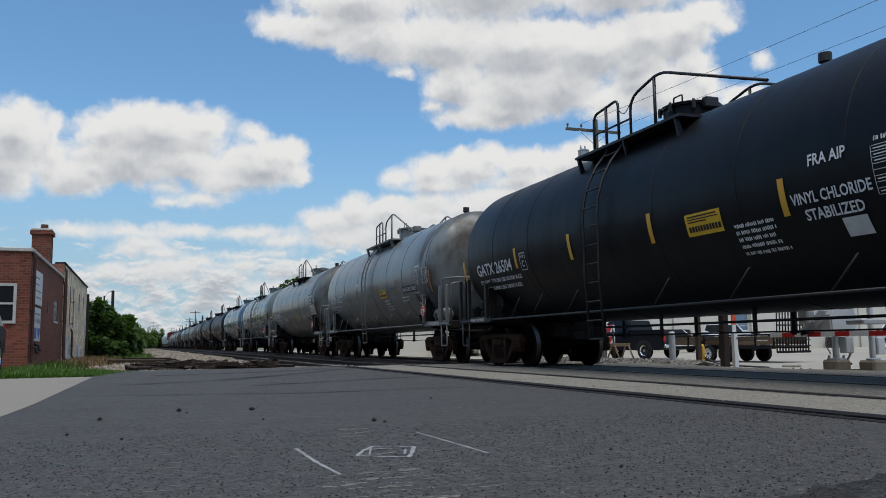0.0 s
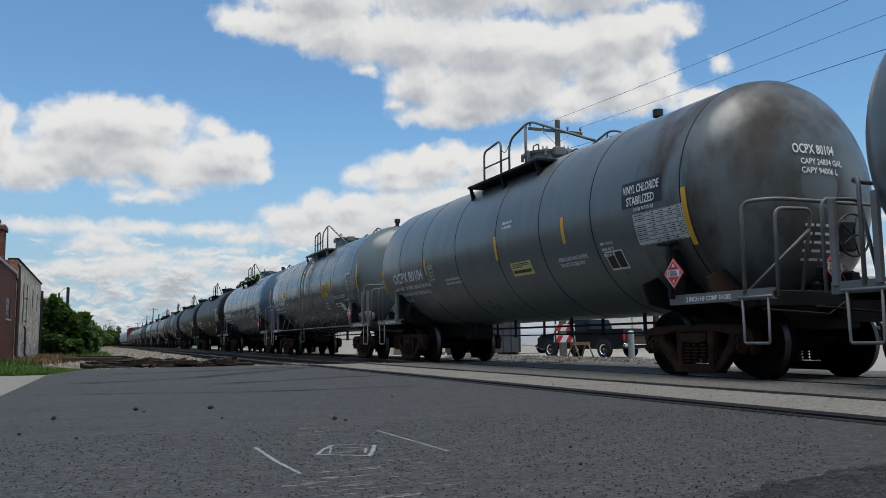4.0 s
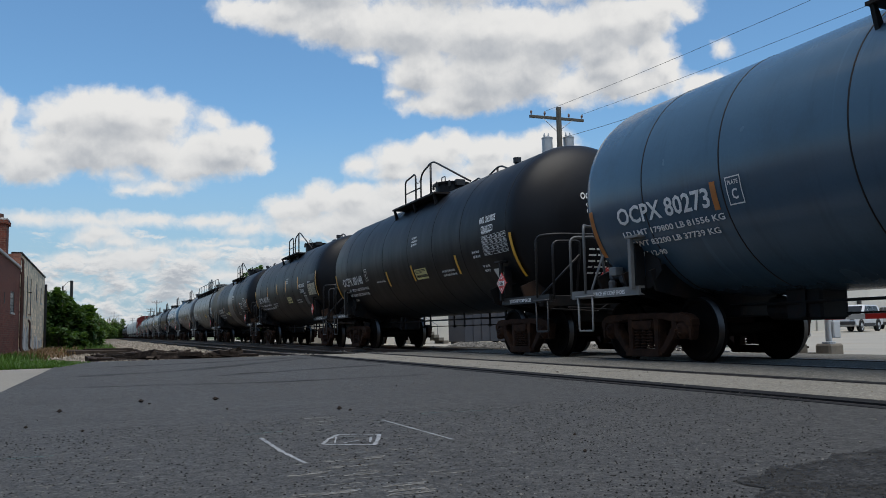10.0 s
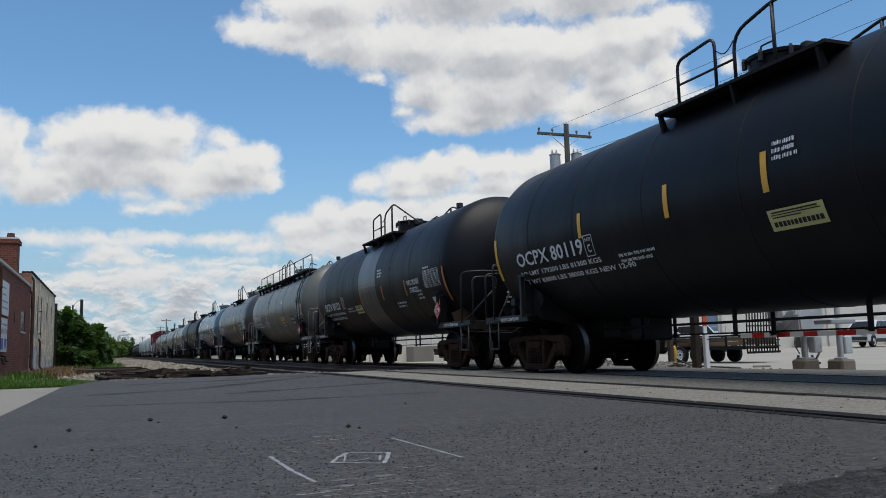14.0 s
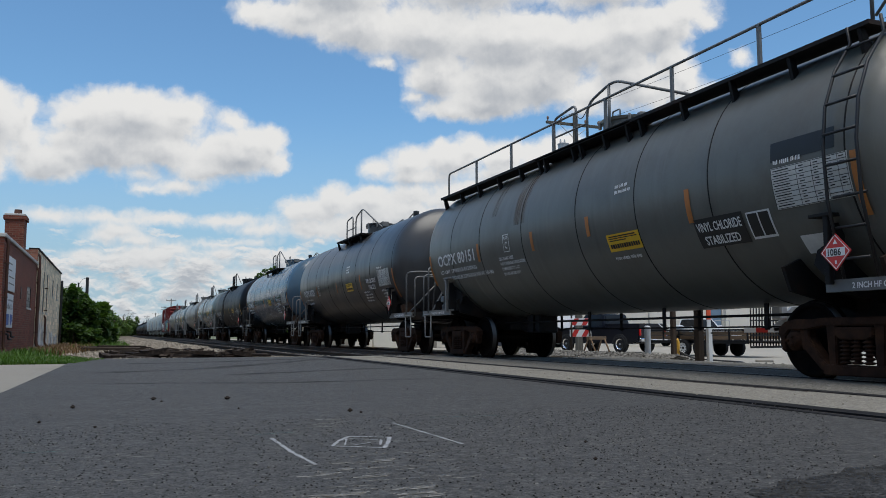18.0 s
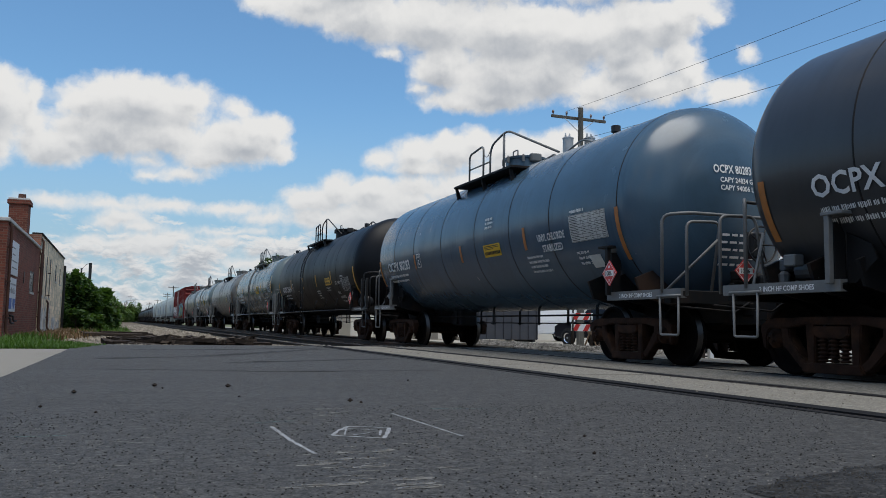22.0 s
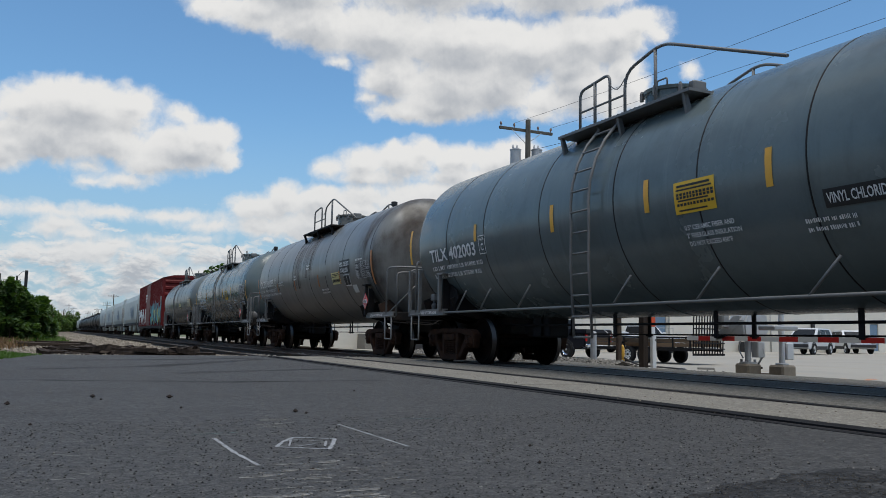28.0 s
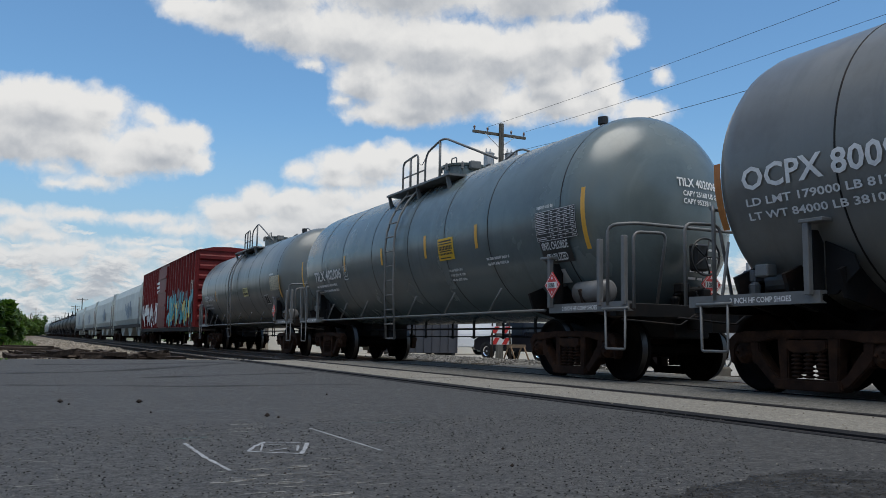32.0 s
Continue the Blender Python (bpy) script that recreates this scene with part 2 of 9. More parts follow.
# ---- materials ----
def surface(name, color, rough=0.7, metal=0.0, vary=0.25, scale=3.0, grain=60.0, bump=0.15, dirt=None, dirt_amount=0.35,
            random_tint=0.0, gloss_vary=0.12, dirt_scale=1.3, stretch=(1, 1, 1),
            streak=None, speckle=None, island=0.0, gloss=0.5):
    """A weathered surface: colour that varies at two scales, stains of a second colour, fine relief and uneven gloss."""
    m = bpy.data.materials.new(name)
    m.use_nodes = True
    nt = m.node_tree
    bsdf = nt.nodes["Principled BSDF"]
    co = nt.nodes.new("ShaderNodeTexCoord")
    mp = nt.nodes.new("ShaderNodeMapping")
    mp.inputs["Scale"].default_value = stretch
    nt.links.new(co.outputs["Object"], mp.inputs["Vector"])

    def noise_tex(s, detail, rough_=0.55):
        n = nt.nodes.new("ShaderNodeTexNoise")
        n.inputs["Scale"].default_value, n.inputs["Detail"].default_value = s, detail
        n.inputs["Roughness"].default_value = rough_
        nt.links.new(mp.outputs[0], n.inputs["Vector"])
        return n.outputs["Fac"]

    def blend(fac, a, b):
        n = nt.nodes.new("ShaderNodeMix")
        n.data_type = "RGBA"
        for i, v in ((6, a), (7, b)):
            if isinstance(v, tuple):
                n.inputs[i].default_value = (*v, 1)
            else:
                nt.links.new(v, n.inputs[i])
        nt.links.new(fac, n.inputs[0])
        return n.outputs[2]

    def ramp(fac, lo, hi, top=1.0):
        n = nt.nodes.new("ShaderNodeMapRange")
        n.inputs["From Min"].default_value, n.inputs["From Max"].default_value = lo, hi
        n.inputs["To Max"].default_value = top
        nt.links.new(fac, n.inputs["Value"])
        return n.outputs["Result"]

    def stretched(scale3, s, detail):
        mp2 = nt.nodes.new("ShaderNodeMapping")
        mp2.inputs["Scale"].default_value = scale3
        nt.links.new(co.outputs["Object"], mp2.inputs["Vector"])
        n = nt.nodes.new("ShaderNodeTexNoise")
        n.inputs["Scale"].default_value, n.inputs["Detail"].default_value = s, detail
        n.inputs["Roughness"].default_value = 0.6
        nt.links.new(mp2.outputs[0], n.inputs["Vector"])
        return n.outputs["Fac"]

    dark = tuple(c * (1 - vary) for c in color)
    light = tuple(min(1.0, c * (1 + vary)) for c in color)
    big, fine = noise_tex(scale, 5), noise_tex(grain, 3)
    col = blend(ramp(big, 0.3, 0.7), dark, light)
    col = blend(ramp(fine, 0.35, 0.75, 0.5), col, tuple(c * (1 - vary * 0.8) for c in color))
    if dirt:
        col = blend(ramp(noise_tex(dirt_scale, 8, 0.65), 0.5, 0.72, dirt_amount), col, dirt)
    for st in streak or ():          # long marks of another colour: stretch, size, from, to, colour, amount
        col = blend(ramp(stretched(st[0], st[1], 6), st[2], st[3], st[5]), col, st[4])
    for size, lo, hi, tint, amount in speckle or ():
        col = blend(ramp(noise_tex(size, 2), lo, hi, amount), col, tint)
    if island:
        geo = nt.nodes.new("ShaderNodeNewGeometry")
        hsv = nt.nodes.new("ShaderNodeHueSaturation")
        n = nt.nodes.new("ShaderNodeMapRange")
        n.inputs["To Min"].default_value, n.inputs["To Max"].default_value = 1 - island, 1 + island
        nt.links.new(geo.outputs["Random Per Island"], n.inputs["Value"])
        nt.links.new(n.outputs["Result"], hsv.inputs["Value"])
        nt.links.new(col, hsv.inputs["Color"])
        col = hsv.outputs["Color"]
    if random_tint:
        info = nt.nodes.new("ShaderNodeObjectInfo")
        hsv = nt.nodes.new("ShaderNodeHueSaturation")
        nt.links.new(ramp(info.outputs["Random"], 0.0, 1.0), hsv.inputs["Value"])
        hsv.inputs["Value"].default_value = 1
        n = nt.nodes.new("ShaderNodeMapRange")
        n.inputs["To Min"].default_value, n.inputs["To Max"].default_value = 1 - random_tint, 1 + random_tint
        nt.links.new(info.outputs["Random"], n.inputs["Value"])
        nt.links.new(n.outputs["Result"], hsv.inputs["Value"])
        nt.links.new(col, hsv.inputs["Color"])
        col = hsv.outputs["Color"]
    nt.links.new(col, bsdf.inputs["Base Color"])
    n = nt.nodes.new("ShaderNodeMapRange")
    n.inputs["To Min"].default_value, n.inputs["To Max"].default_value = max(0.03, rough - gloss_vary), min(1.0, rough + gloss_vary)
    nt.links.new(big, n.inputs["Value"])
    nt.links.new(n.outputs["Result"], bsdf.inputs["Roughness"])
    bsdf.inputs["Metallic"].default_value = metal
    bsdf.inputs["Specular IOR Level"].default_value = gloss
    if bump:
        b = nt.nodes.new("ShaderNodeBump")
        b.inputs["Strength"].default_value, b.inputs["Distance"].default_value = bump, 0.01
        nt.links.new(fine, b.inputs["Height"])
        nt.links.new(b.outputs[0], bsdf.inputs["Normal"])
    return m


def aggregate(m, scale, dark, light, amount, relief=0.5):
    """Single stones in a road surface: cells of differing tone, with sunk binder between them."""
    nt = m.node_tree
    bsdf = nt.nodes["Principled BSDF"]
    co = nt.nodes.new("ShaderNodeTexCoord")
    vo = nt.nodes.new("ShaderNodeTexVoronoi")
    vo.inputs["Scale"].default_value = scale
    nt.links.new(co.outputs["Object"], vo.inputs["Vector"])
    sp = nt.nodes.new("ShaderNodeSeparateColor")
    nt.links.new(vo.outputs["Color"], sp.inputs[0])
    tone = nt.nodes.new("ShaderNodeMix")
    tone.data_type = "RGBA"
    tone.inputs[6].default_value, tone.inputs[7].default_value = (*dark, 1), (*light, 1)
    pw = nt.nodes.new("ShaderNodeMath")
    pw.operation = "POWER"
    pw.inputs[1].default_value = 2.2
    nt.links.new(sp.outputs[0], pw.inputs[0])
    nt.links.new(pw.outputs[0], tone.inputs[0])
    mix = nt.nodes.new("ShaderNodeMix")
    mix.data_type = "RGBA"
    mix.inputs[0].default_value = amount
    nt.links.new(bsdf.inputs["Base Color"].links[0].from_socket, mix.inputs[6])
    nt.links.new(tone.outputs[2], mix.inputs[7])
    nt.links.new(mix.outputs[2], bsdf.inputs["Base Color"])
    b = nt.nodes.new("ShaderNodeBump")
    b.invert = True
    b.inputs["Strength"].default_value, b.inputs["Distance"].default_value = relief, 0.6 / scale
    nt.links.new(vo.outputs["Distance"], b.inputs["Height"])
    if bsdf.inputs["Normal"].links:
        nt.links.new(bsdf.inputs["Normal"].links[0].from_socket, b.inputs["Normal"])
    nt.links.new(b.outputs[0], bsdf.inputs["Normal"])
    return m


def fade(m, scale3, size, lo, hi, top=1.0):
    """Lets what lies below show through in uneven patches."""
    nt = m.node_tree
    co = nt.nodes.new("ShaderNodeTexCoord")
    mp = nt.nodes.new("ShaderNodeMapping")
    mp.inputs["Scale"].default_value = scale3
    nt.links.new(co.outputs["Object"], mp.inputs["Vector"])
    n = nt.nodes.new("ShaderNodeTexNoise")
    n.inputs["Scale"].default_value, n.inputs["Detail"].default_value = size, 7
    n.inputs["Roughness"].default_value = 0.62
    nt.links.new(mp.outputs[0], n.inputs["Vector"])
    r = nt.nodes.new("ShaderNodeMapRange")
    r.inputs["From Min"].default_value, r.inputs["From Max"].default_value = lo, hi
    r.inputs["To Max"].default_value = top
    nt.links.new(n.outputs["Fac"], r.inputs["Value"])
    nt.links.new(r.outputs["Result"], nt.nodes["Principled BSDF"].inputs["Alpha"])
    return m


RUST = (0.10, 0.045, 0.02)
GRIME = (0.035, 0.03, 0.026)


def paint(name, color, rough=0.42, dirt=GRIME, amount=0.35, gloss=0.5):
    """Tank paint over sheet jacketing: even gloss, run-down dirt, and slow waves in the sheet that bend what it mirrors."""
    m = surface(name, color, rough=rough - 0.06, vary=0.12, scale=0.8, grain=25, bump=0.02, dirt=dirt, dirt_amount=amount, dirt_scale=0.9, gloss=gloss, gloss_vary=0.07,
                streak=(((0.5, 3.5, 0.35), 1.0, 0.56, 0.74, tuple(c * 0.55 for c in color), 0.5), ((0.5, 8, 0.2), 1.0, 0.6, 0.75, tuple(min(1, c * 1.35 + 0.004) for c in color), 0.45)))
    nt = m.node_tree
    bsdf = nt.nodes["Principled BSDF"]
    co = nt.nodes.new("ShaderNodeTexCoord")
    mp = nt.nodes.new("ShaderNodeMapping")
    mp.inputs["Scale"].default_value = (0.5, 1.3, 0.5)
    nt.links.new(co.outputs["Object"], mp.inputs["Vector"])
    n = nt.nodes.new("ShaderNodeTexNoise")
    n.inputs["Scale"].default_value, n.inputs["Detail"].default_value = 1.0, 2.5
    nt.links.new(mp.outputs[0], n.inputs["Vector"])
    b = nt.nodes.new("ShaderNodeBump")
    b.inputs["Strength"].default_value, b.inputs["Distance"].default_value = 0.5, 0.05
    nt.links.new(n.outputs["Fac"], b.inputs["Height"])
    nt.links.new(bsdf.inputs["Normal"].links[0].from_socket, b.inputs["Normal"])
    nt.links.new(b.outputs[0], bsdf.inputs["Normal"])
    return m


PAINT = {
    "black": paint("black_tank_paint", (0.0045, 0.005, 0.0065), 0.5, (0.009, 0.0088, 0.010), 0.5, 0.2),
    "soft_black": paint("worn_black_tank_paint", (0.0065, 0.007, 0.0085), 0.5, (0.015, 0.012, 0.010), 0.5, 0.2),
    "pale": paint("pale_grey_tank_paint", (0.150, 0.168, 0.166), 0.36, (0.085, 0.062, 0.045), 0.45),
    "grey": paint("grey_tank_paint", (0.118, 0.135, 0.133), 0.36, (0.055, 0.047, 0.04), 0.4),
    "slate": paint("slate_tank_paint", (0.112, 0.140, 0.141), 0.32, (0.030, 0.028, 0.025), 0.4),
    "blue": paint("blue_tank_paint", (0.052, 0.094, 0.136), 0.31, (0.030, 0.033, 0.036), 0.35),
    "dusk": paint("faded_blue_black_tank_paint", (0.040, 0.041, 0.043), 0.38, (0.022, 0.020, 0.020), 0.4),
    "olive": paint("olive_grey_tank_paint", (0.112, 0.113, 0.098), 0.42, (0.055, 0.036, 0.024), 0.45),
    "ash": paint("ash_grey_tank_paint", (0.155, 0.157, 0.147), 0.38, (0.06, 0.046, 0.032), 0.5),
    "red": paint("red_boxcar_paint", (0.125, 0.011, 0.011), 0.55, (0.05, 0.010, 0.009), 0.45, 0.2),
    "white": paint("chalky_white_hopper_paint", (0.42, 0.47, 0.46), 0.55, (0.24, 0.22, 0.2), 0.35, 0.3),
}
M_TRUCK = surface("rusty_cast_steel", gloss=0.12, color=(0.034, 0.017, 0.0105), rough=0.8, vary=0.4, scale=6, grain=70, bump=0.3, dirt=RUST, dirt_amount=0.5, dirt_scale=4)
M_WHEEL = surface("greasy_wheel_steel", (0.007, 0.0052, 0.0043), gloss=0.05, rough=0.8, vary=0.3, scale=5, grain=60, bump=0.2, dirt=(0.035, 0.018, 0.010), dirt_amount=0.4)
M_TREAD = surface("polished_tread_steel", (0.20, 0.195, 0.19), rough=0.42, metal=1.0, vary=0.1, grain=80, bump=0.03)
M_WHEELTREAD = surface("worn_wheel_tread", (0.085, 0.08, 0.075), rough=0.38, metal=1.0, vary=0.15, grain=80, bump=0.03)
M_RAILSTEEL = surface("rail_steel", (0.09, 0.055, 0.04), rough=0.65, metal=0.3, vary=0.3, scale=8, bump=0.2)
M_DULLRAIL = surface("dull_rail_steel", (0.022, 0.018, 0.016), rough=0.75, vary=0.3, scale=8, bump=0.2, gloss=0.3)
M_SILL = surface("dark_underframe_paint", (0.009, 0.0088, 0.009), gloss=0.25, rough=0.7, vary=0.3, scale=4, bump=0.15, dirt=RUST, dirt_amount=0.3)
M_IRON = surface("grey_ironwork_paint", (0.135, 0.138, 0.136), rough=0.5, vary=0.2, scale=5, bump=0.08, dirt=RUST, dirt_amount=0.25)
M_BLACKIRON = surface("black_ironwork_paint", (0.009, 0.009, 0.010), rough=0.5, vary=0.2, scale=5, bump=0.08)
M_WHITE = surface("white_marking_paint", (0.72, 0.72, 0.70), rough=0.6, vary=0.08, scale=9, bump=0.02, dirt=(0.4, 0.4, 0.4), dirt_amount=0.4, dirt_scale=14)
M_STRIPE = surface("yellow_reflector_tape", (0.70, 0.36, 0.03), rough=0.4, vary=0.1, scale=8, bump=0.02)
M_STRIPE_OLD = surface("orange_reflector_tape", (0.42, 0.15, 0.03), rough=0.5, vary=0.2, scale=8, bump=0.02)
M_YELLOW = surface("yellow_sticker_vinyl", (0.78, 0.46, 0.02), rough=0.4, vary=0.06, scale=7, bump=0.02)
M_INK = surface("black_ink", (0.012, 0.012, 0.012), rough=0.5, vary=0.1, bump=0.0)
M_PANEL = surface("white_data_panel", (0.62, 0.62, 0.58), rough=0.5, vary=0.1, scale=9, bump=0.02, dirt=(0.3, 0.28, 0.25), dirt_amount=0.3)
M_PLACARD = surface("red_placard_vinyl", (0.55, 0.035, 0.03), rough=0.4, vary=0.1, scale=7, bump=0.02)

M_ASPHALT = surface("worn_asphalt", (0.046, 0.0455, 0.0435), rough=0.78, vary=0.28, scale=0.6, grain=150, bump=0.9, dirt=(0.022, 0.0215, 0.021), dirt_amount=0.65, dirt_scale=0.45, gloss=0.45,
                    streak=(((0.10, 1.6, 1), 1.0, 0.48, 0.62, (0.017, 0.017, 0.0165), 0.75), ((0.16, 3.0, 1), 1.3, 0.54, 0.66, (0.115, 0.113, 0.107), 0.7), ((0.4, 9, 1), 1.0, 0.56, 0.70, (0.10, 0.098, 0.092), 0.45)),
                    speckle=((3, 0.50, 0.64, (0.024, 0.0235, 0.0225), 0.6), (36, 0.54, 0.62, (0.012, 0.012, 0.012), 0.55), (60, 0.57, 0.62, (0.13, 0.127, 0.12), 0.5), (85, 0.52, 0.57, (0.006, 0.006, 0.006), 0.75), (105, 0.57, 0.61, (0.24, 0.23, 0.22), 0.7)))
for size, share, relief in ((110, 0.5, 0.7), (48, 0.36, 0.25), (26, 0.16, 0.0)):
    aggregate(M_ASPHALT, size, (0.004, 0.004, 0.004), (0.135, 0.133, 0.128), share, relief)
M_PATCH = aggregate(surface("coarse_new_asphalt", (0.020, 0.0198, 0.0195), rough=0.8, vary=0.3, scale=2, grain=80, bump=0.8, gloss=0.35), 70, (0.004, 0.004, 0.004), (0.075, 0.074, 0.072), 0.7, 1.0)
M_CONCRETE = surface("pale_concrete", (0.215, 0.20, 0.172), rough=0.9, vary=0.14, scale=0.8, grain=110, bump=0.6, dirt=(0.17, 0.165, 0.15), dirt_amount=0.5, dirt_scale=0.8, gloss=0.3,
                     speckle=((40, 0.6, 0.72, (0.15, 0.145, 0.135), 0.5), (110, 0.62, 0.7, (0.30, 0.285, 0.25), 0.5)), streak=(((0.2, 2.0, 1), 1.0, 0.55, 0.72, (0.18, 0.175, 0.165), 0.4),))
M_PANELROCK = surface("exposed_aggregate_panel", (0.20, 0.188, 0.16), rough=0.92, vary=0.16, scale=0.9, grain=80, bump=0.9, dirt=(0.13, 0.125, 0.115), dirt_amount=0.5, dirt_scale=0.9, gloss=0.3,
                      speckle=((45, 0.58, 0.7, (0.33, 0.32, 0.29), 0.6), (60, 0.60, 0.7, (0.08, 0.08, 0.075), 0.6)))
M_LOT = surface("sunlit_concrete_yard", (0.30, 0.28, 0.24), rough=0.9, vary=0.12, scale=0.15, grain=60, bump=0.3, dirt=(0.20, 0.19, 0.175), dirt_amount=0.5, dirt_scale=0.3, gloss=0.3,
                streak=(((0.6, 0.25, 1), 0.8, 0.6, 0.75, (0.30, 0.20, 0.11), 0.35),))
M_GRAVELLY = surface("gravelly_asphalt", (0.145, 0.139, 0.124), rough=0.94, vary=0.25, scale=1.2, grain=80, bump=1.0, dirt=(0.10, 0.097, 0.09), dirt_amount=0.5, gloss=0.1,
                     speckle=((40, 0.6, 0.7, (0.24, 0.24, 0.23), 0.6), (70, 0.58, 0.7, (0.04, 0.04, 0.04), 0.6)))
aggregate(M_PANELROCK, 75, (0.07, 0.066, 0.056), (0.44, 0.41, 0.35), 0.4, 0.6)
aggregate(M_PANELROCK, 30, (0.11, 0.104, 0.09), (0.30, 0.285, 0.245), 0.3, 0.15)
aggregate(M_GRAVELLY, 60, (0.05, 0.048, 0.044), (0.36, 0.345, 0.31), 0.45, 0.5)
aggregate(M_GRAVELLY, 26, (0.07, 0.068, 0.06), (0.24, 0.23, 0.205), 0.35, 0.2)
M_DIRT = surface("dusty_ballast_ground", (0.13, 0.105, 0.078), rough=0.96, vary=0.3, scale=0.9, grain=30, bump=1.0, dirt=(0.085, 0.07, 0.055), dirt_amount=0.7, dirt_scale=0.8, gloss=0.2,
                 speckle=((14, 0.58, 0.7, (0.23, 0.20, 0.155), 0.5), (18, 0.6, 0.7, (0.05, 0.042, 0.035), 0.6)))
M_EARTH = surface("far_ground", (0.13, 0.14, 0.085), rough=0.95, vary=0.3, scale=0.05, grain=3, bump=0.2, gloss=0.2)
M_RUBBER = surface("black_flangeway_rubber", (0.010, 0.010, 0.011), rough=0.85, vary=0.3, scale=3, grain=60, bump=0.4, dirt=(0.03, 0.03, 0.03), dirt_amount=0.4, gloss=0.2)
M_STONE = surface("ballast_stone", (0.25, 0.24, 0.22), rough=0.9, vary=0.3, scale=5, grain=40, bump=0.4, random_tint=0.3)
M_TIE = surface("creosoted_tie_timber", (0.026, 0.019, 0.015), rough=0.9, vary=0.4, scale=3, grain=40, bump=0.6, dirt=(0.10, 0.078, 0.06), dirt_amount=0.5, stretch=(6, 1, 6), gloss=0.2)
M_OLDYELLOW = surface("faded_yellow_vinyl", (0.66, 0.58, 0.24), rough=0.5, vary=0.08, scale=7, bump=0.02)
M_CREAM = surface("cream_data_panel", (0.62, 0.56, 0.40), rough=0.5, vary=0.1, scale=9, bump=0.02)
M_RUSTRUN = fade(surface("rust_run", (0.12, 0.066, 0.028), rough=0.75, vary=0.4, scale=2, grain=30, bump=0.1), (1, 7, 0.3), 2.2, 0.42, 0.70, 0.75)
# end stain with its opacity raised to stand in for shade on the heads
M_ENDSTAIN_SHADE = fade(surface("brown_end_stain_and_shade", (0.060, 0.034, 0.020), rough=0.75, vary=0.5, scale=2, grain=30, bump=0.1), (0.6, 1.2, 0.5), 1.6, 0.44, 0.72, 0.65)
M_SPRAY1 = surface("teal_spray_paint", (0.03, 0.34, 0.40), rough=0.5, vary=0.3, scale=3, bump=0.02)
M_SPRAY2 = surface("yellow_spray_paint", (0.62, 0.50, 0.10), rough=0.5, vary=0.3, scale=3, bump=0.02)
M_SPRAY3 = surface("dark_spray_paint", (0.03, 0.05, 0.08), rough=0.5, vary=0.3, scale=3, bump=0.02)
M_SPRAY4 = surface("grey_spray_paint", (0.20, 0.26, 0.32), rough=0.6, vary=0.3, scale=3, bump=0.02)


def leafage(name, color, through=0.35):
    """Leaves that differ a little from one another and let some light through."""
    m = surface(name, color, rough=0.55, vary=0.3, scale=0.9, grain=9, bump=0.1, island=0.35, gloss=0.35)
    nt = m.node_tree
    bsdf = nt.nodes["Principled BSDF"]
    out = nt.nodes["Material Output"]
    tr = nt.nodes.new("ShaderNodeBsdfTranslucent")
    tr.inputs["Color"].default_value = (color[0] * 1.6, color[1] * 1.7, color[2] * 0.7, 1)
    mix = nt.nodes.new("ShaderNodeMixShader")
    mix.inputs[0].default_value = through
    nt.links.new(bsdf.outputs[0], mix.inputs[1])
    nt.links.new(tr.outputs[0], mix.inputs[2])
    nt.links.new(mix.outputs[0], out.inputs["Surface"])
    return m


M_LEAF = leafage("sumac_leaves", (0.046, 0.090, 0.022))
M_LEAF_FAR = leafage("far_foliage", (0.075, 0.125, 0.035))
M_GRASS = leafage("green_grass_blades", (0.055, 0.115, 0.018))
M_DRYWEED = leafage("dry_brown_weeds", (0.16, 0.10, 0.055), 0.2)
M_BARK = surface("grey_brown_bark", (0.075, 0.06, 0.045), rough=0.95, vary=0.35, scale=6, grain=40, bump=0.8, stretch=(3, 3, 0.6), gloss=0.2)


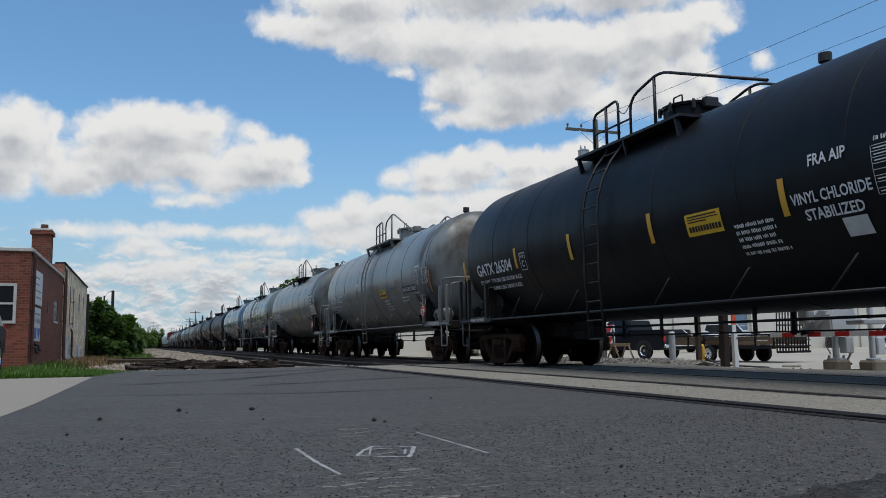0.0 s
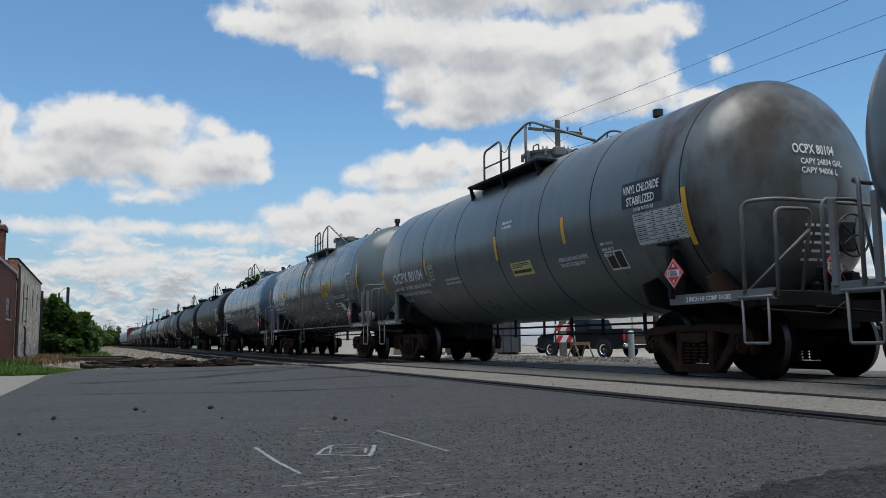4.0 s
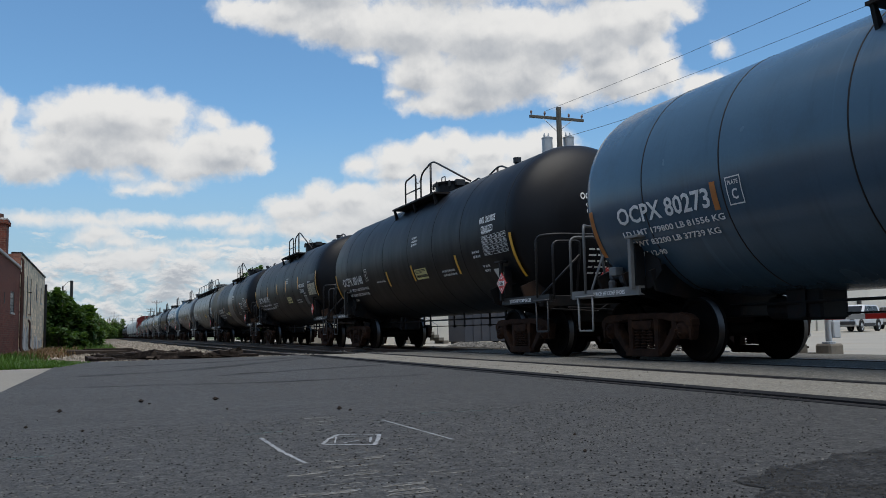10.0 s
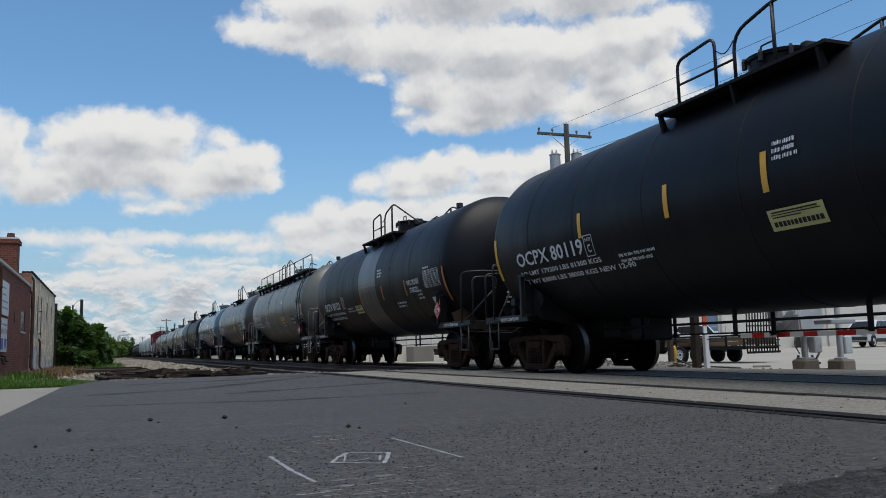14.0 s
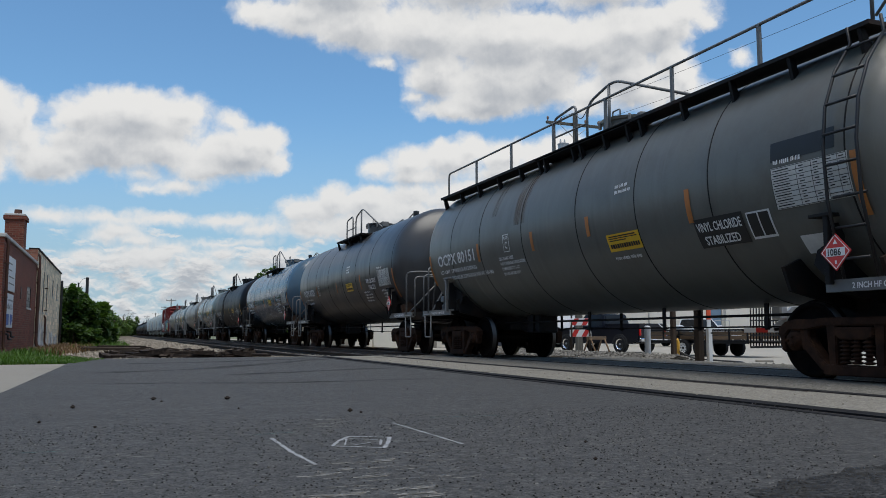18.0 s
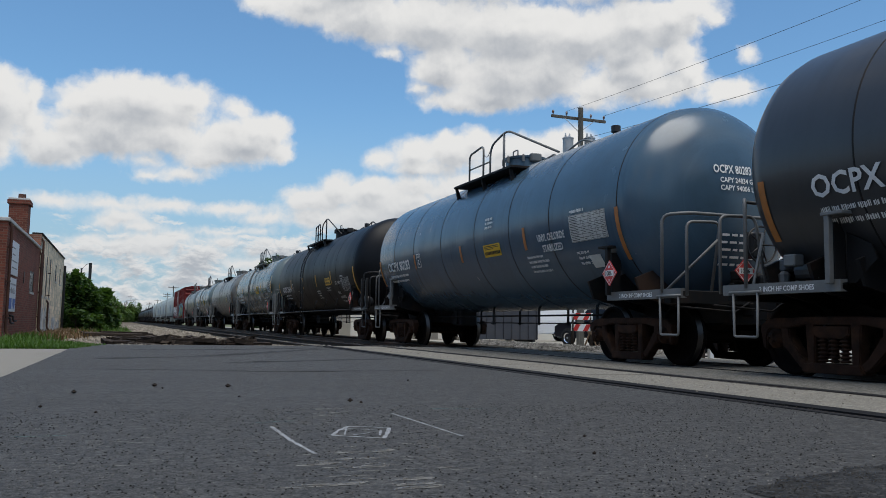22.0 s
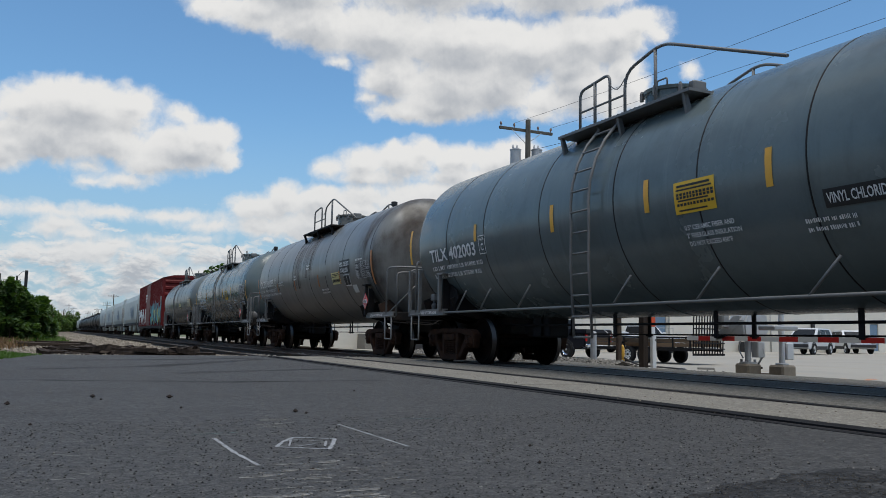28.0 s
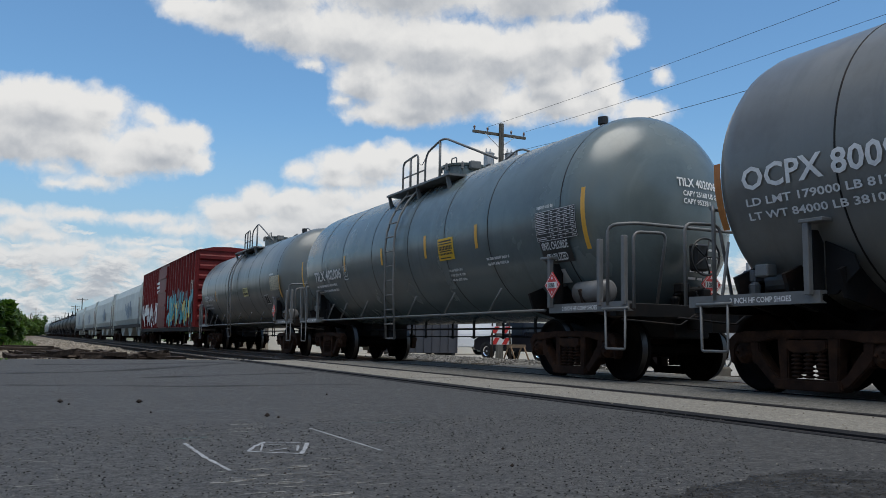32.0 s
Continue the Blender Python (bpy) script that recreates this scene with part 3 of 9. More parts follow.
def brickwork(name, color, mortar, width=0.21, height=0.078):
    """Courses of brick on a wall that runs along y or x, with stains."""
    m = surface(name, color, rough=0.9, vary=0.25, scale=0.7, grain=40, bump=0.3, gloss=0.2, dirt=tuple(c * 0.45 for c in color), dirt_amount=0.5, dirt_scale=0.6)
    nt = m.node_tree
    bsdf = nt.nodes["Principled BSDF"]
    co = nt.nodes.new("ShaderNodeTexCoord")
    sp = nt.nodes.new("ShaderNodeSeparateXYZ")
    nt.links.new(co.outputs["Object"], sp.inputs[0])
    ad = nt.nodes.new("ShaderNodeMath")
    nt.links.new(sp.outputs["X"], ad.inputs[0])
    nt.links.new(sp.outputs["Y"], ad.inputs[1])
    cb = nt.nodes.new("ShaderNodeCombineXYZ")
    nt.links.new(ad.outputs[0], cb.inputs[0])
    nt.links.new(sp.outputs["Z"], cb.inputs[1])
    br = nt.nodes.new("ShaderNodeTexBrick")
    br.inputs["Scale"].default_value = 1.0
    br.inputs["Brick Width"].default_value, br.inputs["Row Height"].default_value = width, height
    br.inputs["Mortar Size"].default_value = 0.008
    br.inputs["Color1"].default_value = (1.25, 1.2, 1.2, 1)
    br.inputs["Color2"].default_value = (0.7, 0.72, 0.75, 1)
    nt.links.new(cb.outputs[0], br.inputs["Vector"])
    old = bsdf.inputs["Base Color"].links[0].from_socket
    mul = nt.nodes.new("ShaderNodeMix")
    mul.data_type, mul.blend_type = "RGBA", "MULTIPLY"
    mul.inputs[0].default_value = 1.0
    nt.links.new(old, mul.inputs[6])
    nt.links.new(br.outputs["Color"], mul.inputs[7])
    fin = nt.nodes.new("ShaderNodeMix")
    fin.data_type = "RGBA"
    nt.links.new(br.outputs["Fac"], fin.inputs[0])
    nt.links.new(mul.outputs[2], fin.inputs[6])
    fin.inputs[7].default_value = (*mortar, 1)
    nt.links.new(fin.outputs[2], bsdf.inputs["Base Color"])
    return m


M_BRICK = brickwork("red_brick_wall", (0.195, 0.062, 0.040), (0.18, 0.11, 0.08))
M_OLDBRICK = brickwork("orange_brick_return", (0.27, 0.11, 0.07), (0.24, 0.18, 0.14))
M_BLOCK = brickwork("pale_block_wall", (0.78, 0.65, 0.45), (0.54, 0.46, 0.34), 0.40, 0.20)
M_COPING = surface("pale_coping_stone", (0.50, 0.49, 0.46), rough=0.85, vary=0.15, scale=2, grain=40, bump=0.3, dirt=(0.25, 0.24, 0.22), dirt_amount=0.4)
M_WHITEWASH = surface("flaking_whitewash", (0.62, 0.61, 0.58), rough=0.9, vary=0.15, scale=2, grain=30, bump=0.4, dirt=(0.26, 0.24, 0.21), dirt_amount=0.85, dirt_scale=1.6)
M_DARKGLASS = surface("dark_window_glass", (0.010, 0.011, 0.012), gloss=0.25, rough=0.3, vary=0.2, bump=0.02)
M_SIGN = surface("white_sign_sheet", (0.60, 0.62, 0.63), rough=0.5, vary=0.05, scale=2, bump=0.02, dirt=(0.45, 0.47, 0.5), dirt_amount=0.3)
M_POSTER = surface("blue_poster_print", (0.03, 0.10, 0.36), rough=0.5, vary=0.15, scale=3, bump=0.02)
M_RUSTPIPE = surface("rusty_downspout", (0.075, 0.03, 0.018), rough=0.8, vary=0.3, scale=4, bump=0.2)
M_WHITEWALL = surface("white_painted_blockwork", (0.60, 0.57, 0.50), rough=0.8, vary=0.06, scale=0.4, grain=30, bump=0.2, dirt=(0.42, 0.40, 0.36), dirt_amount=0.4, dirt_scale=0.5)
M_BEIGE = surface("beige_wall_paint", (0.42, 0.37, 0.27), rough=0.8, vary=0.08, scale=0.6, grain=30, bump=0.2)
M_BLUEDOOR = surface("blue_grey_door_paint", (0.13, 0.20, 0.28), rough=0.5, vary=0.08, scale=1.5, bump=0.05)
M_ALU = surface("weathered_aluminium_paint", (0.46, 0.48, 0.50), rough=0.45, metal=0.3, vary=0.12, scale=4, grain=50, bump=0.1, dirt=(0.24, 0.24, 0.24), dirt_amount=0.4)
M_RED = surface("red_reflective_sheet", (0.42, 0.022, 0.018), rough=0.4, vary=0.12, scale=5, bump=0.02)
M_ORANGE = surface("orange_red_cap", (0.60, 0.07, 0.015), rough=0.45, vary=0.08, scale=5, bump=0.02)
M_POST = surface("weathered_dark_timber", (0.034, 0.026, 0.021), rough=0.92, vary=0.35, scale=3, grain=40, bump=0.6, stretch=(5, 5, 0.7), gloss=0.2)
M_GREYPOLE = surface("weathered_grey_pole", (0.10, 0.095, 0.082), rough=0.92, vary=0.3, scale=3, grain=40, bump=0.6, stretch=(5, 5, 0.7), gloss=0.2)
M_BROWNPOST = surface("brown_timber_post", (0.055, 0.040, 0.030), rough=0.92, vary=0.3, scale=3, grain=40, bump=0.6, stretch=(5, 5, 0.7), gloss=0.2)
M_BOARD = surface("raw_side_board", (0.14, 0.09, 0.05), rough=0.8, vary=0.3, scale=2, grain=30, bump=0.3, stretch=(1, 1, 8), random_tint=0.2)
M_NAVY = surface("dark_navy_car_paint", (0.006, 0.007, 0.012), rough=0.3, vary=0.1, scale=1, grain=20, bump=0.0, gloss=0.3)
M_SILVER = surface("silver_car_paint", (0.55, 0.56, 0.57), rough=0.35, metal=0.1, vary=0.05, scale=1, grain=20, bump=0.0)
M_WHITECAR = surface("white_car_paint", (0.62, 0.63, 0.64), rough=0.3, vary=0.05, scale=1, grain=20, bump=0.0)
M_CLAD = surface("black_plastic_trim", (0.018, 0.018, 0.02), rough=0.6, vary=0.15, scale=4, bump=0.1)
M_TYRE = surface("tyre_rubber", (0.014, 0.014, 0.015), rough=0.85, vary=0.2, scale=6, bump=0.2, gloss=0.25)
M_CHROME = surface("bright_chrome", (0.75, 0.76, 0.78), rough=0.12, metal=1.0, vary=0.04, bump=0.0)
M_RIM = surface("white_rim_paint", (0.66, 0.66, 0.65), rough=0.4, vary=0.08, scale=6, bump=0.05)
M_LENS = surface("red_lamp_lens", (0.45, 0.012, 0.012), rough=0.2, vary=0.1, scale=9, bump=0.0)
M_TRIMBLACK = surface("black_trailer_paint", (0.008, 0.008, 0.009), rough=0.55, vary=0.25, scale=3, bump=0.1, dirt=(0.03, 0.026, 0.022), dirt_amount=0.3, gloss=0.2)
M_YELLOWPIPE = surface("yellow_pipe_paint", (0.55, 0.30, 0.035), rough=0.5, vary=0.15, scale=5, bump=0.05)
M_GALV = surface("grey_galvanised_steel", (0.36, 0.37, 0.38), rough=0.5, metal=0.6, vary=0.15, scale=5, bump=0.1)
M_SHED = surface("dark_blue_grey_sheet", (0.035, 0.038, 0.048), rough=0.6, vary=0.2, scale=1.2, grain=20, bump=0.1, dirt=(0.06, 0.05, 0.045), dirt_amount=0.4)
M_SCRAPE = surface("scraped_aggregate", (0.21, 0.205, 0.19), rough=0.95, vary=0.4, scale=20, grain=120, bump=0.5, dirt=(0.045, 0.046, 0.05), dirt_amount=1.0, dirt_scale=18)
M_CHALK = surface("chalk", (0.24, 0.25, 0.26), rough=0.95, vary=0.3, scale=20, grain=140, bump=0.3, dirt=(0.07, 0.07, 0.075), dirt_amount=0.85, dirt_scale=22)
M_TEAL = fade(surface("green_chalk", (0.10, 0.16, 0.155), rough=0.95, vary=0.3, scale=20, grain=140, bump=0.3), (1, 1, 1), 26, 0.30, 0.55, 0.8)
M_SKID = surface("tyre_black_on_asphalt", (0.012, 0.012, 0.013), rough=0.9, vary=0.3, scale=2, grain=150, bump=0.8, dirt=(0.048, 0.05, 0.054), dirt_amount=0.9, dirt_scale=5, stretch=(0.25, 1, 1), gloss=0.2)
fade(M_CHALK, (1, 1, 1), 26, 0.20, 0.40, 1.0)
fade(M_SCRAPE, (0.6, 2, 1), 16, 0.38, 0.54, 0.9)
fade(M_SKID, (0.35, 3, 1), 2.2, 0.38, 0.66, 0.62)
fade(M_PATCH, (1, 1, 1), 3.0, 0.30, 0.55)
fade(M_WHITEWASH, (1, 1, 0.6), 1.8, 0.36, 0.56)
M_FOOTING = surface("stained_footing_concrete", (0.20, 0.175, 0.14), rough=0.92, vary=0.3, scale=3, grain=40, bump=0.6, dirt=(0.09, 0.08, 0.065), dirt_amount=0.6, dirt_scale=3)
M_CERAMIC = surface("brown_ceramic", (0.12, 0.06, 0.04), rough=0.3, vary=0.1, bump=0.0)
M_WIRE = surface("black_cable", (0.02, 0.02, 0.022), rough=0.6, vary=0.1, bump=0.0)
M_OLDTIE = surface("bleached_tie_timber", (0.060, 0.046, 0.035), rough=0.95, vary=0.45, scale=3, grain=40, bump=0.8, dirt=(0.035, 0.028, 0.022), dirt_amount=0.8, dirt_scale=3, stretch=(1, 6, 6), gloss=0.2)

# ---- mesh tools ----
MESHES = {}


def bake(key, make, smooth=False):
    """The mesh of that key, made once by make(bm) and then shared."""
    if key not in MESHES:
        bm = bmesh.new()
        make(bm)
        me = bpy.data.meshes.new(key if isinstance(key, str) else str(key[0]))
        bm.normal_update()
        bm.to_mesh(me)
        bm.free()
        if smooth:
            me.polygons.foreach_set("use_smooth", [True] * len(me.polygons))
        me.materials.append(None)
        MESHES[key] = me
    return MESHES[key]


def part(name, mesh, material, parent=None, label="", m=None):
    """One mesh object under a thing or under a part."""
    if not isinstance(mesh, bpy.types.Mesh):
        bm, mesh = mesh, bpy.data.meshes.new(name)
        bm.normal_update()
        bm.to_mesh(mesh)
        bm.free()
        mesh.materials.append(None)
    ob = new(name, mesh)
    ob.material_slots[0].link = "OBJECT"
    ob.material_slots[0].material = material
    if parent:
        ob.parent = parent
    if m is not None:
        ob.matrix_basis = m
    if label:
        ob["label"] = label
    return ob


def thing(name, label, category, m=None, group="", kind=""):
    ob = new(name)
    ob.empty_display_size = 0.3
    if m is not None:
        ob.matrix_basis = m
    return tagged(ob, label, category, group, kind)


def box(bm, x0, x1, y0, y1, z0, z1, bevel=0.0):
    vs = [bm.verts.new((x, y, z)) for x in (x0, x1) for y in (y0, y1) for z in (z0, z1)]
    fs = [bm.faces.new([vs[i] for i in q]) for q in ((0, 1, 3, 2), (4, 6, 7, 5), (0, 4, 5, 1), (2, 3, 7, 6), (0, 2, 6, 4), (1, 5, 7, 3))]
    if bevel:
        es = {e for f in fs for e in f.edges}
        bmesh.ops.bevel(bm, geom=list(es), offset=bevel, segments=1, affect="EDGES")
    return vs


def prism(bm, outline, axis, a, b):
    """A flat outline (u, v) drawn out from a to b along an axis."""
    def at(u, v, w):
        return {"x": (w, u, v), "y": (u, w, v), "z": (u, v, w)}[axis]
    lo = [bm.verts.new(at(u, v, a)) for u, v in outline]
    hi = [bm.verts.new(at(u, v, b)) for u, v in outline]
    n = len(outline)
    fs = [bm.faces.new(lo), bm.faces.new(hi[::-1])]
    for i in range(n):
        fs.append(bm.faces.new((lo[i], hi[i], hi[(i + 1) % n], lo[(i + 1) % n])))
    bmesh.ops.recalc_face_normals(bm, faces=fs)


def lathe(bm, profile, axis="y", seg=32, centre=(0, 0, 0), capped=True):
    """A profile of (along, radius) turned round an axis."""
    rings = []
    c = Vector(centre)
    for along, r in profile:
        ring = []
        for i in range(seg if r > 1e-6 else 1):
            a = 2 * math.pi * i / seg
            u, v = r * math.cos(a), r * math.sin(a)
            p = {"x": (along, u, v), "y": (u, along, v), "z": (u, v, along)}[axis]
            ring.append(bm.verts.new(c + Vector(p)))
        rings.append(ring)
    fs = []
    for p, q in zip(rings, rings[1:]):
        for i in range(seg):
            j = (i + 1) % seg
            if len(p) == 1 and len(q) == 1:
                continue
            if len(p) == 1:
                fs.append(bm.faces.new((p[0], q[i], q[j])))
            elif len(q) == 1:
                fs.append(bm.faces.new((p[i], q[0], p[j])))
            else:
                fs.append(bm.faces.new((p[i], q[i], q[j], p[j])))
    for ring in (rings[0], rings[-1]):
        if capped and len(ring) > 2:
            fs.append(bm.faces.new(ring))
    bmesh.ops.recalc_face_normals(bm, faces=fs)


def tube(bm, points, r=0.02, seg=6, fillet=0.0, closed=False):
    """A bar along points, with rounded bends where fillet is given."""
    pts = [Vector(p) for p in points]
    if fillet:
        out = [pts[0]]
        for a, b, c in zip(pts, pts[1:], pts[2:]):
            k = min(fillet, (a - b).length * 0.45, (c - b).length * 0.45)
            s, e = b + (a - b).normalized() * k, b + (c - b).normalized() * k
            for i in range(5):
                f = i / 4
                out.append(s * (1 - f) ** 2 + b * 2 * f * (1 - f) + e * f * f)
        pts = out + [pts[-1]]
    n = len(pts)
    rings = []
    side = None
    for i, p in enumerate(pts):
        if closed:
            d = (pts[(i + 1) % n] - pts[i - 1]).normalized()
        else:
            d = (pts[min(i + 1, n - 1)] - pts[max(i - 1, 0)]).normalized()
        if side is None:
            side = d.orthogonal().normalized()
        else:
            side = (side - d * side.dot(d)).normalized()
        up = d.cross(side)
        rings.append([bm.verts.new(p + side * (r * math.cos(2 * math.pi * k / seg)) + up * (r * math.sin(2 * math.pi * k / seg))) for k in range(seg)])
    pairs = list(zip(rings, rings[1:])) + ([(rings[-1], rings[0])] if closed else [])
    for p, q in pairs:
        for k in range(seg):
            f = bm.faces.new((p[k], p[(k + 1) % seg], q[(k + 1) % seg], q[k]))
            f.smooth = True
    if not closed:
        bm.faces.new(rings[0][::-1])
        bm.faces.new(rings[-1])


def quad(bm, a, b, c, d):
    return bm.faces.new([bm.verts.new(p) for p in (a, b, c, d)])


def letters(text, size, width=1.0, spacing=1.0):
    """The triangles of a line of lettering in the plane, as points and faces, starting at the origin."""
    key = ("letters", text, size, width, spacing)
    if key not in MESHES:
        cu = bpy.data.curves.new("lettering", "FONT")
        cu.body, cu.size, cu.resolution_u, cu.space_character = text, size, 2, spacing
        cu.space_line, cu.offset = 0.85, 0.022 * size
        ob = new("lettering", cu)
        me = bpy.data.meshes.new_from_object(ob)
        vs = [(v.co.x * width, v.co.y) for v in me.vertices]
        fs = [tuple(p.vertices) for p in me.polygons]
        bpy.data.objects.remove(ob)
        bpy.data.curves.remove(cu)
        bpy.data.meshes.remove(me)
        MESHES[key] = (vs, fs)
    return MESHES[key]

# ---- the ground ----
XT, XN = 8.62, 5.20            # centre lines of the train's track and of the nearer track
GAUGE = 0.7525                 # half the distance between rail centres
EDGE = 19.6                    # where the crossing's paving ends along the tracks


def mesh_of(name, verts, faces, material, smooth=False):
    me = bpy.data.meshes.new(name)
    me.from_pydata(verts, [], faces)
    me.materials.append(None)
    if smooth:
        me.polygons.foreach_set("use_smooth", [True] * len(faces))
    return part(name, me, material)


def sheet(name, label, material, xs, ys, height, category="ground", thick=0.25):
    """A ground sheet over a grid, with a skirt down to its underside."""
    nx, ny = len(xs), len(ys)
    vs = [(x, y, height(x, y)) for y in ys for x in xs]
    fs = [(j * nx + i, j * nx + i + 1, (j + 1) * nx + i + 1, (j + 1) * nx + i) for j in range(ny - 1) for i in range(nx - 1)]
    loop = [i for i in range(nx)] + [j * nx + nx - 1 for j in range(1, ny)] + [(ny - 1) * nx + i for i in range(nx - 2, -1, -1)] + [j * nx for j in range(ny - 2, 0, -1)]
    base = len(vs)
    vs += [(vs[k][0], vs[k][1], vs[k][2] - thick) for k in loop]
    n = len(loop)
    fs += [(loop[k], base + k, base + (k + 1) % n, loop[(k + 1) % n]) for k in range(n)]
    return tagged(mesh_of(name, vs, fs, material), label, category, kind="structure")


def steps(a, b, n):
    return [a + (b - a) * i / n for i in range(n + 1)]


def wave(x, y, amp, s=1.0):
    return amp * (math.sin(1.3 * x * s + 0.7) * math.cos(0.9 * y * s) + 0.6 * math.sin(2.9 * y * s + 1.9 * x * s) + 0.4 * math.sin(6.1 * x * s - 4.3 * y * s))


def yard_z(x, y=0.0):
    return float(np.interp(x, [11.0, 11.5, 13.0, 18.0, 26.0, 40.0, 46.0, 90.0], [-0.05, -0.16, -0.20, -0.25, -0.26, -0.22, -0.18, -0.1]))


def bed_z(x, y):
    return float(np.interp(y, [19.0, 20.2, 24, 30], [-0.03, -0.07, -0.13, -0.17])) + wave(x, y, 0.012, 1.1)


tagged(mesh_of("ground", [(-3000, -3000, -0.62), (3000, -3000, -0.62), (3000, 3000, -0.62), (-3000, 3000, -0.62)], [(0, 1, 2, 3)], M_EARTH), "wide grassy earth reaching to the horizon", "ground", kind="structure")


def road_edge(y):
    return float(np.interp(y, [-40, 5.2, 5.8, 7.0, 8.9, 16.6], [-23.0, -23.0, -1.1, -1.05, -0.96, -0.83]))


def road_sheet(name, label, material, left, right, y0, y1, z, n=60, lift=0.0):
    ys = steps(y0, y1, n)
    vs, fs = [], []
    for y in ys:
        a, b = left(y), right(y)
        for k in range(5):
            vs.append((a + (b - a) * k / 4, y, z + (wave(k, y, 0.0012) if 0 < k < 4 else 0.0)))
    for j in range(n):
        for k in range(4):
            i = j * 5 + k
            fs.append((i, i + 1, i + 6, i + 5))
    base = len(vs)
    rim = [(0, j) for j in range(n + 1)] + [(k, n) for k in range(1, 5)] + [(4, j) for j in range(n - 1, -1, -1)] + [(k, 0) for k in range(3, 0, -1)]
    idx = [j * 5 + k for k, j in rim]
    vs += [(vs[i][0], vs[i][1], vs[i][2] - 0.25) for i in idx]
    m = len(idx)
    fs += [(idx[k], idx[(k + 1) % m], base + (k + 1) % m, base + k) for k in range(m)]
    return tagged(mesh_of(name, vs, fs, material), label, "ground" if name != "road" else "road", kind="structure")


RAIL_A, RAIL_B, RAIL_C, RAIL_D = XN - GAUGE, XN + GAUGE, XT - GAUGE, XT + GAUGE
jag = [random.Random(4).uniform(-0.03, 0.03) for _ in range(200)]
road_sheet("road", "dark worn asphalt road with tyre streaks", M_ASPHALT, lambda y: road_edge(y) + 0.4 * jag[int(y * 3) % 200] * (y > 3), lambda y: RAIL_A - 0.115, -40, EDGE + 0.25, 0.0, 120)
road_sheet("pavement", "pale dusty concrete apron beside the asphalt", M_CONCRETE, lambda y: -30, lambda y: road_edge(y) + 0.2, 5.9, 17.0, -0.012)
road_sheet("rubber_strip", "black rubber strip along the near rail", M_RUBBER, lambda y: RAIL_A - 0.112 + 0.012 * math.sin(3 * y), lambda y: RAIL_A - 0.037, -40, EDGE, 0.004)
road_sheet("flangeway_filler", "black rubber filler inside the near rail", M_RUBBER, lambda y: RAIL_A + 0.037, lambda y: RAIL_A + 0.10, -40, EDGE, -0.045)
road_sheet("rubber_strip", "black rubber strip inside the near rail", M_RUBBER, lambda y: RAIL_A + 0.103, lambda y: RAIL_A + 0.298, -40, EDGE, 0.005)
for k in range(24):
    y0 = -38.0 + 2.44 * k
    road_sheet("crossing_panel", "pale exposed-aggregate concrete panel between rails", M_PANELROCK, lambda y: RAIL_A + 0.30 + 0.008 * math.sin(5 * y), lambda y: RAIL_B - 0.075, y0, min(y0 + 2.428, EDGE), 0.002 * ((k * 7) % 3), 6)
road_sheet("flangeway_filler", "black rubber filler beside the far rail", M_RUBBER, lambda y: RAIL_B - 0.072, lambda y: RAIL_B - 0.037, -40, EDGE, -0.04)
road_sheet("rubber_strip", "black rubber strip outside the far rail", M_RUBBER, lambda y: RAIL_B + 0.037, lambda y: RAIL_B + 0.197 + 0.02 * math.sin(2.3 * y), -40, EDGE, 0.003)
road_sheet("crossing_strip", "grey gravelly asphalt strip between the two tracks", M_GRAVELLY, lambda y: RAIL_B + 0.20 + 0.02 * math.sin(2.3 * y), lambda y: RAIL_C - 0.16, -40, EDGE + 0.15, -0.004)
road_sheet("rubber_strip", "black rubber strip along the train's rail", M_RUBBER, lambda y: RAIL_C - 0.157, lambda y: RAIL_C - 0.037, -40, EDGE, 0.002)
road_sheet("track_panel", "grey gravelly asphalt between the rails under the train", M_GRAVELLY, lambda y: RAIL_C + 0.11, lambda y: RAIL_D - 0.11, -40, EDGE, -0.008)
road_sheet("shoulder", "worn gravelly shoulder beyond the train's track", M_GRAVELLY, lambda y: RAIL_D + 0.04, lambda y: 11.4 + 0.25 * math.sin(y * 0.8), -40, EDGE - 2.0, -0.03)
road_sheet("inner_bed", "dark ballast beside the rails below the paving", M_DIRT, lambda y: RAIL_A - 0.3, lambda y: RAIL_D + 0.3, -40, EDGE - 0.5, -0.17, 6)
sheet("yard", "pale sunlit concrete yard behind the railway", M_LOT, [11.0, 11.6, 12, 13, 14, 16, 18, 20, 23, 26, 33, 40, 46, 60, 90], steps(-60, 140, 20), yard_z)
sheet("trackbed", "dusty brown ballast ground along the railway", M_DIRT, steps(-4.4, 11.3, 40), steps(EDGE - 0.1, 44, 60) + [50, 60, 80, 120, 200, 400, 900], bed_z)
sheet("verge", "weedy earth strip beside the brick building", M_DIRT, steps(-40, -4.38, 6), [16.8, 20, 24, 30, 60, 120, 400], lambda x, y: -0.05 if y < 20 else -0.17)
sheet("verge", "bare earth between apron and tracks", M_DIRT, steps(-4.4, -0.6, 8), [16.2, 17.0, 18.0, 19.0, EDGE + 0.2], lambda x, y: -0.045 + wave(x, y, 0.008))


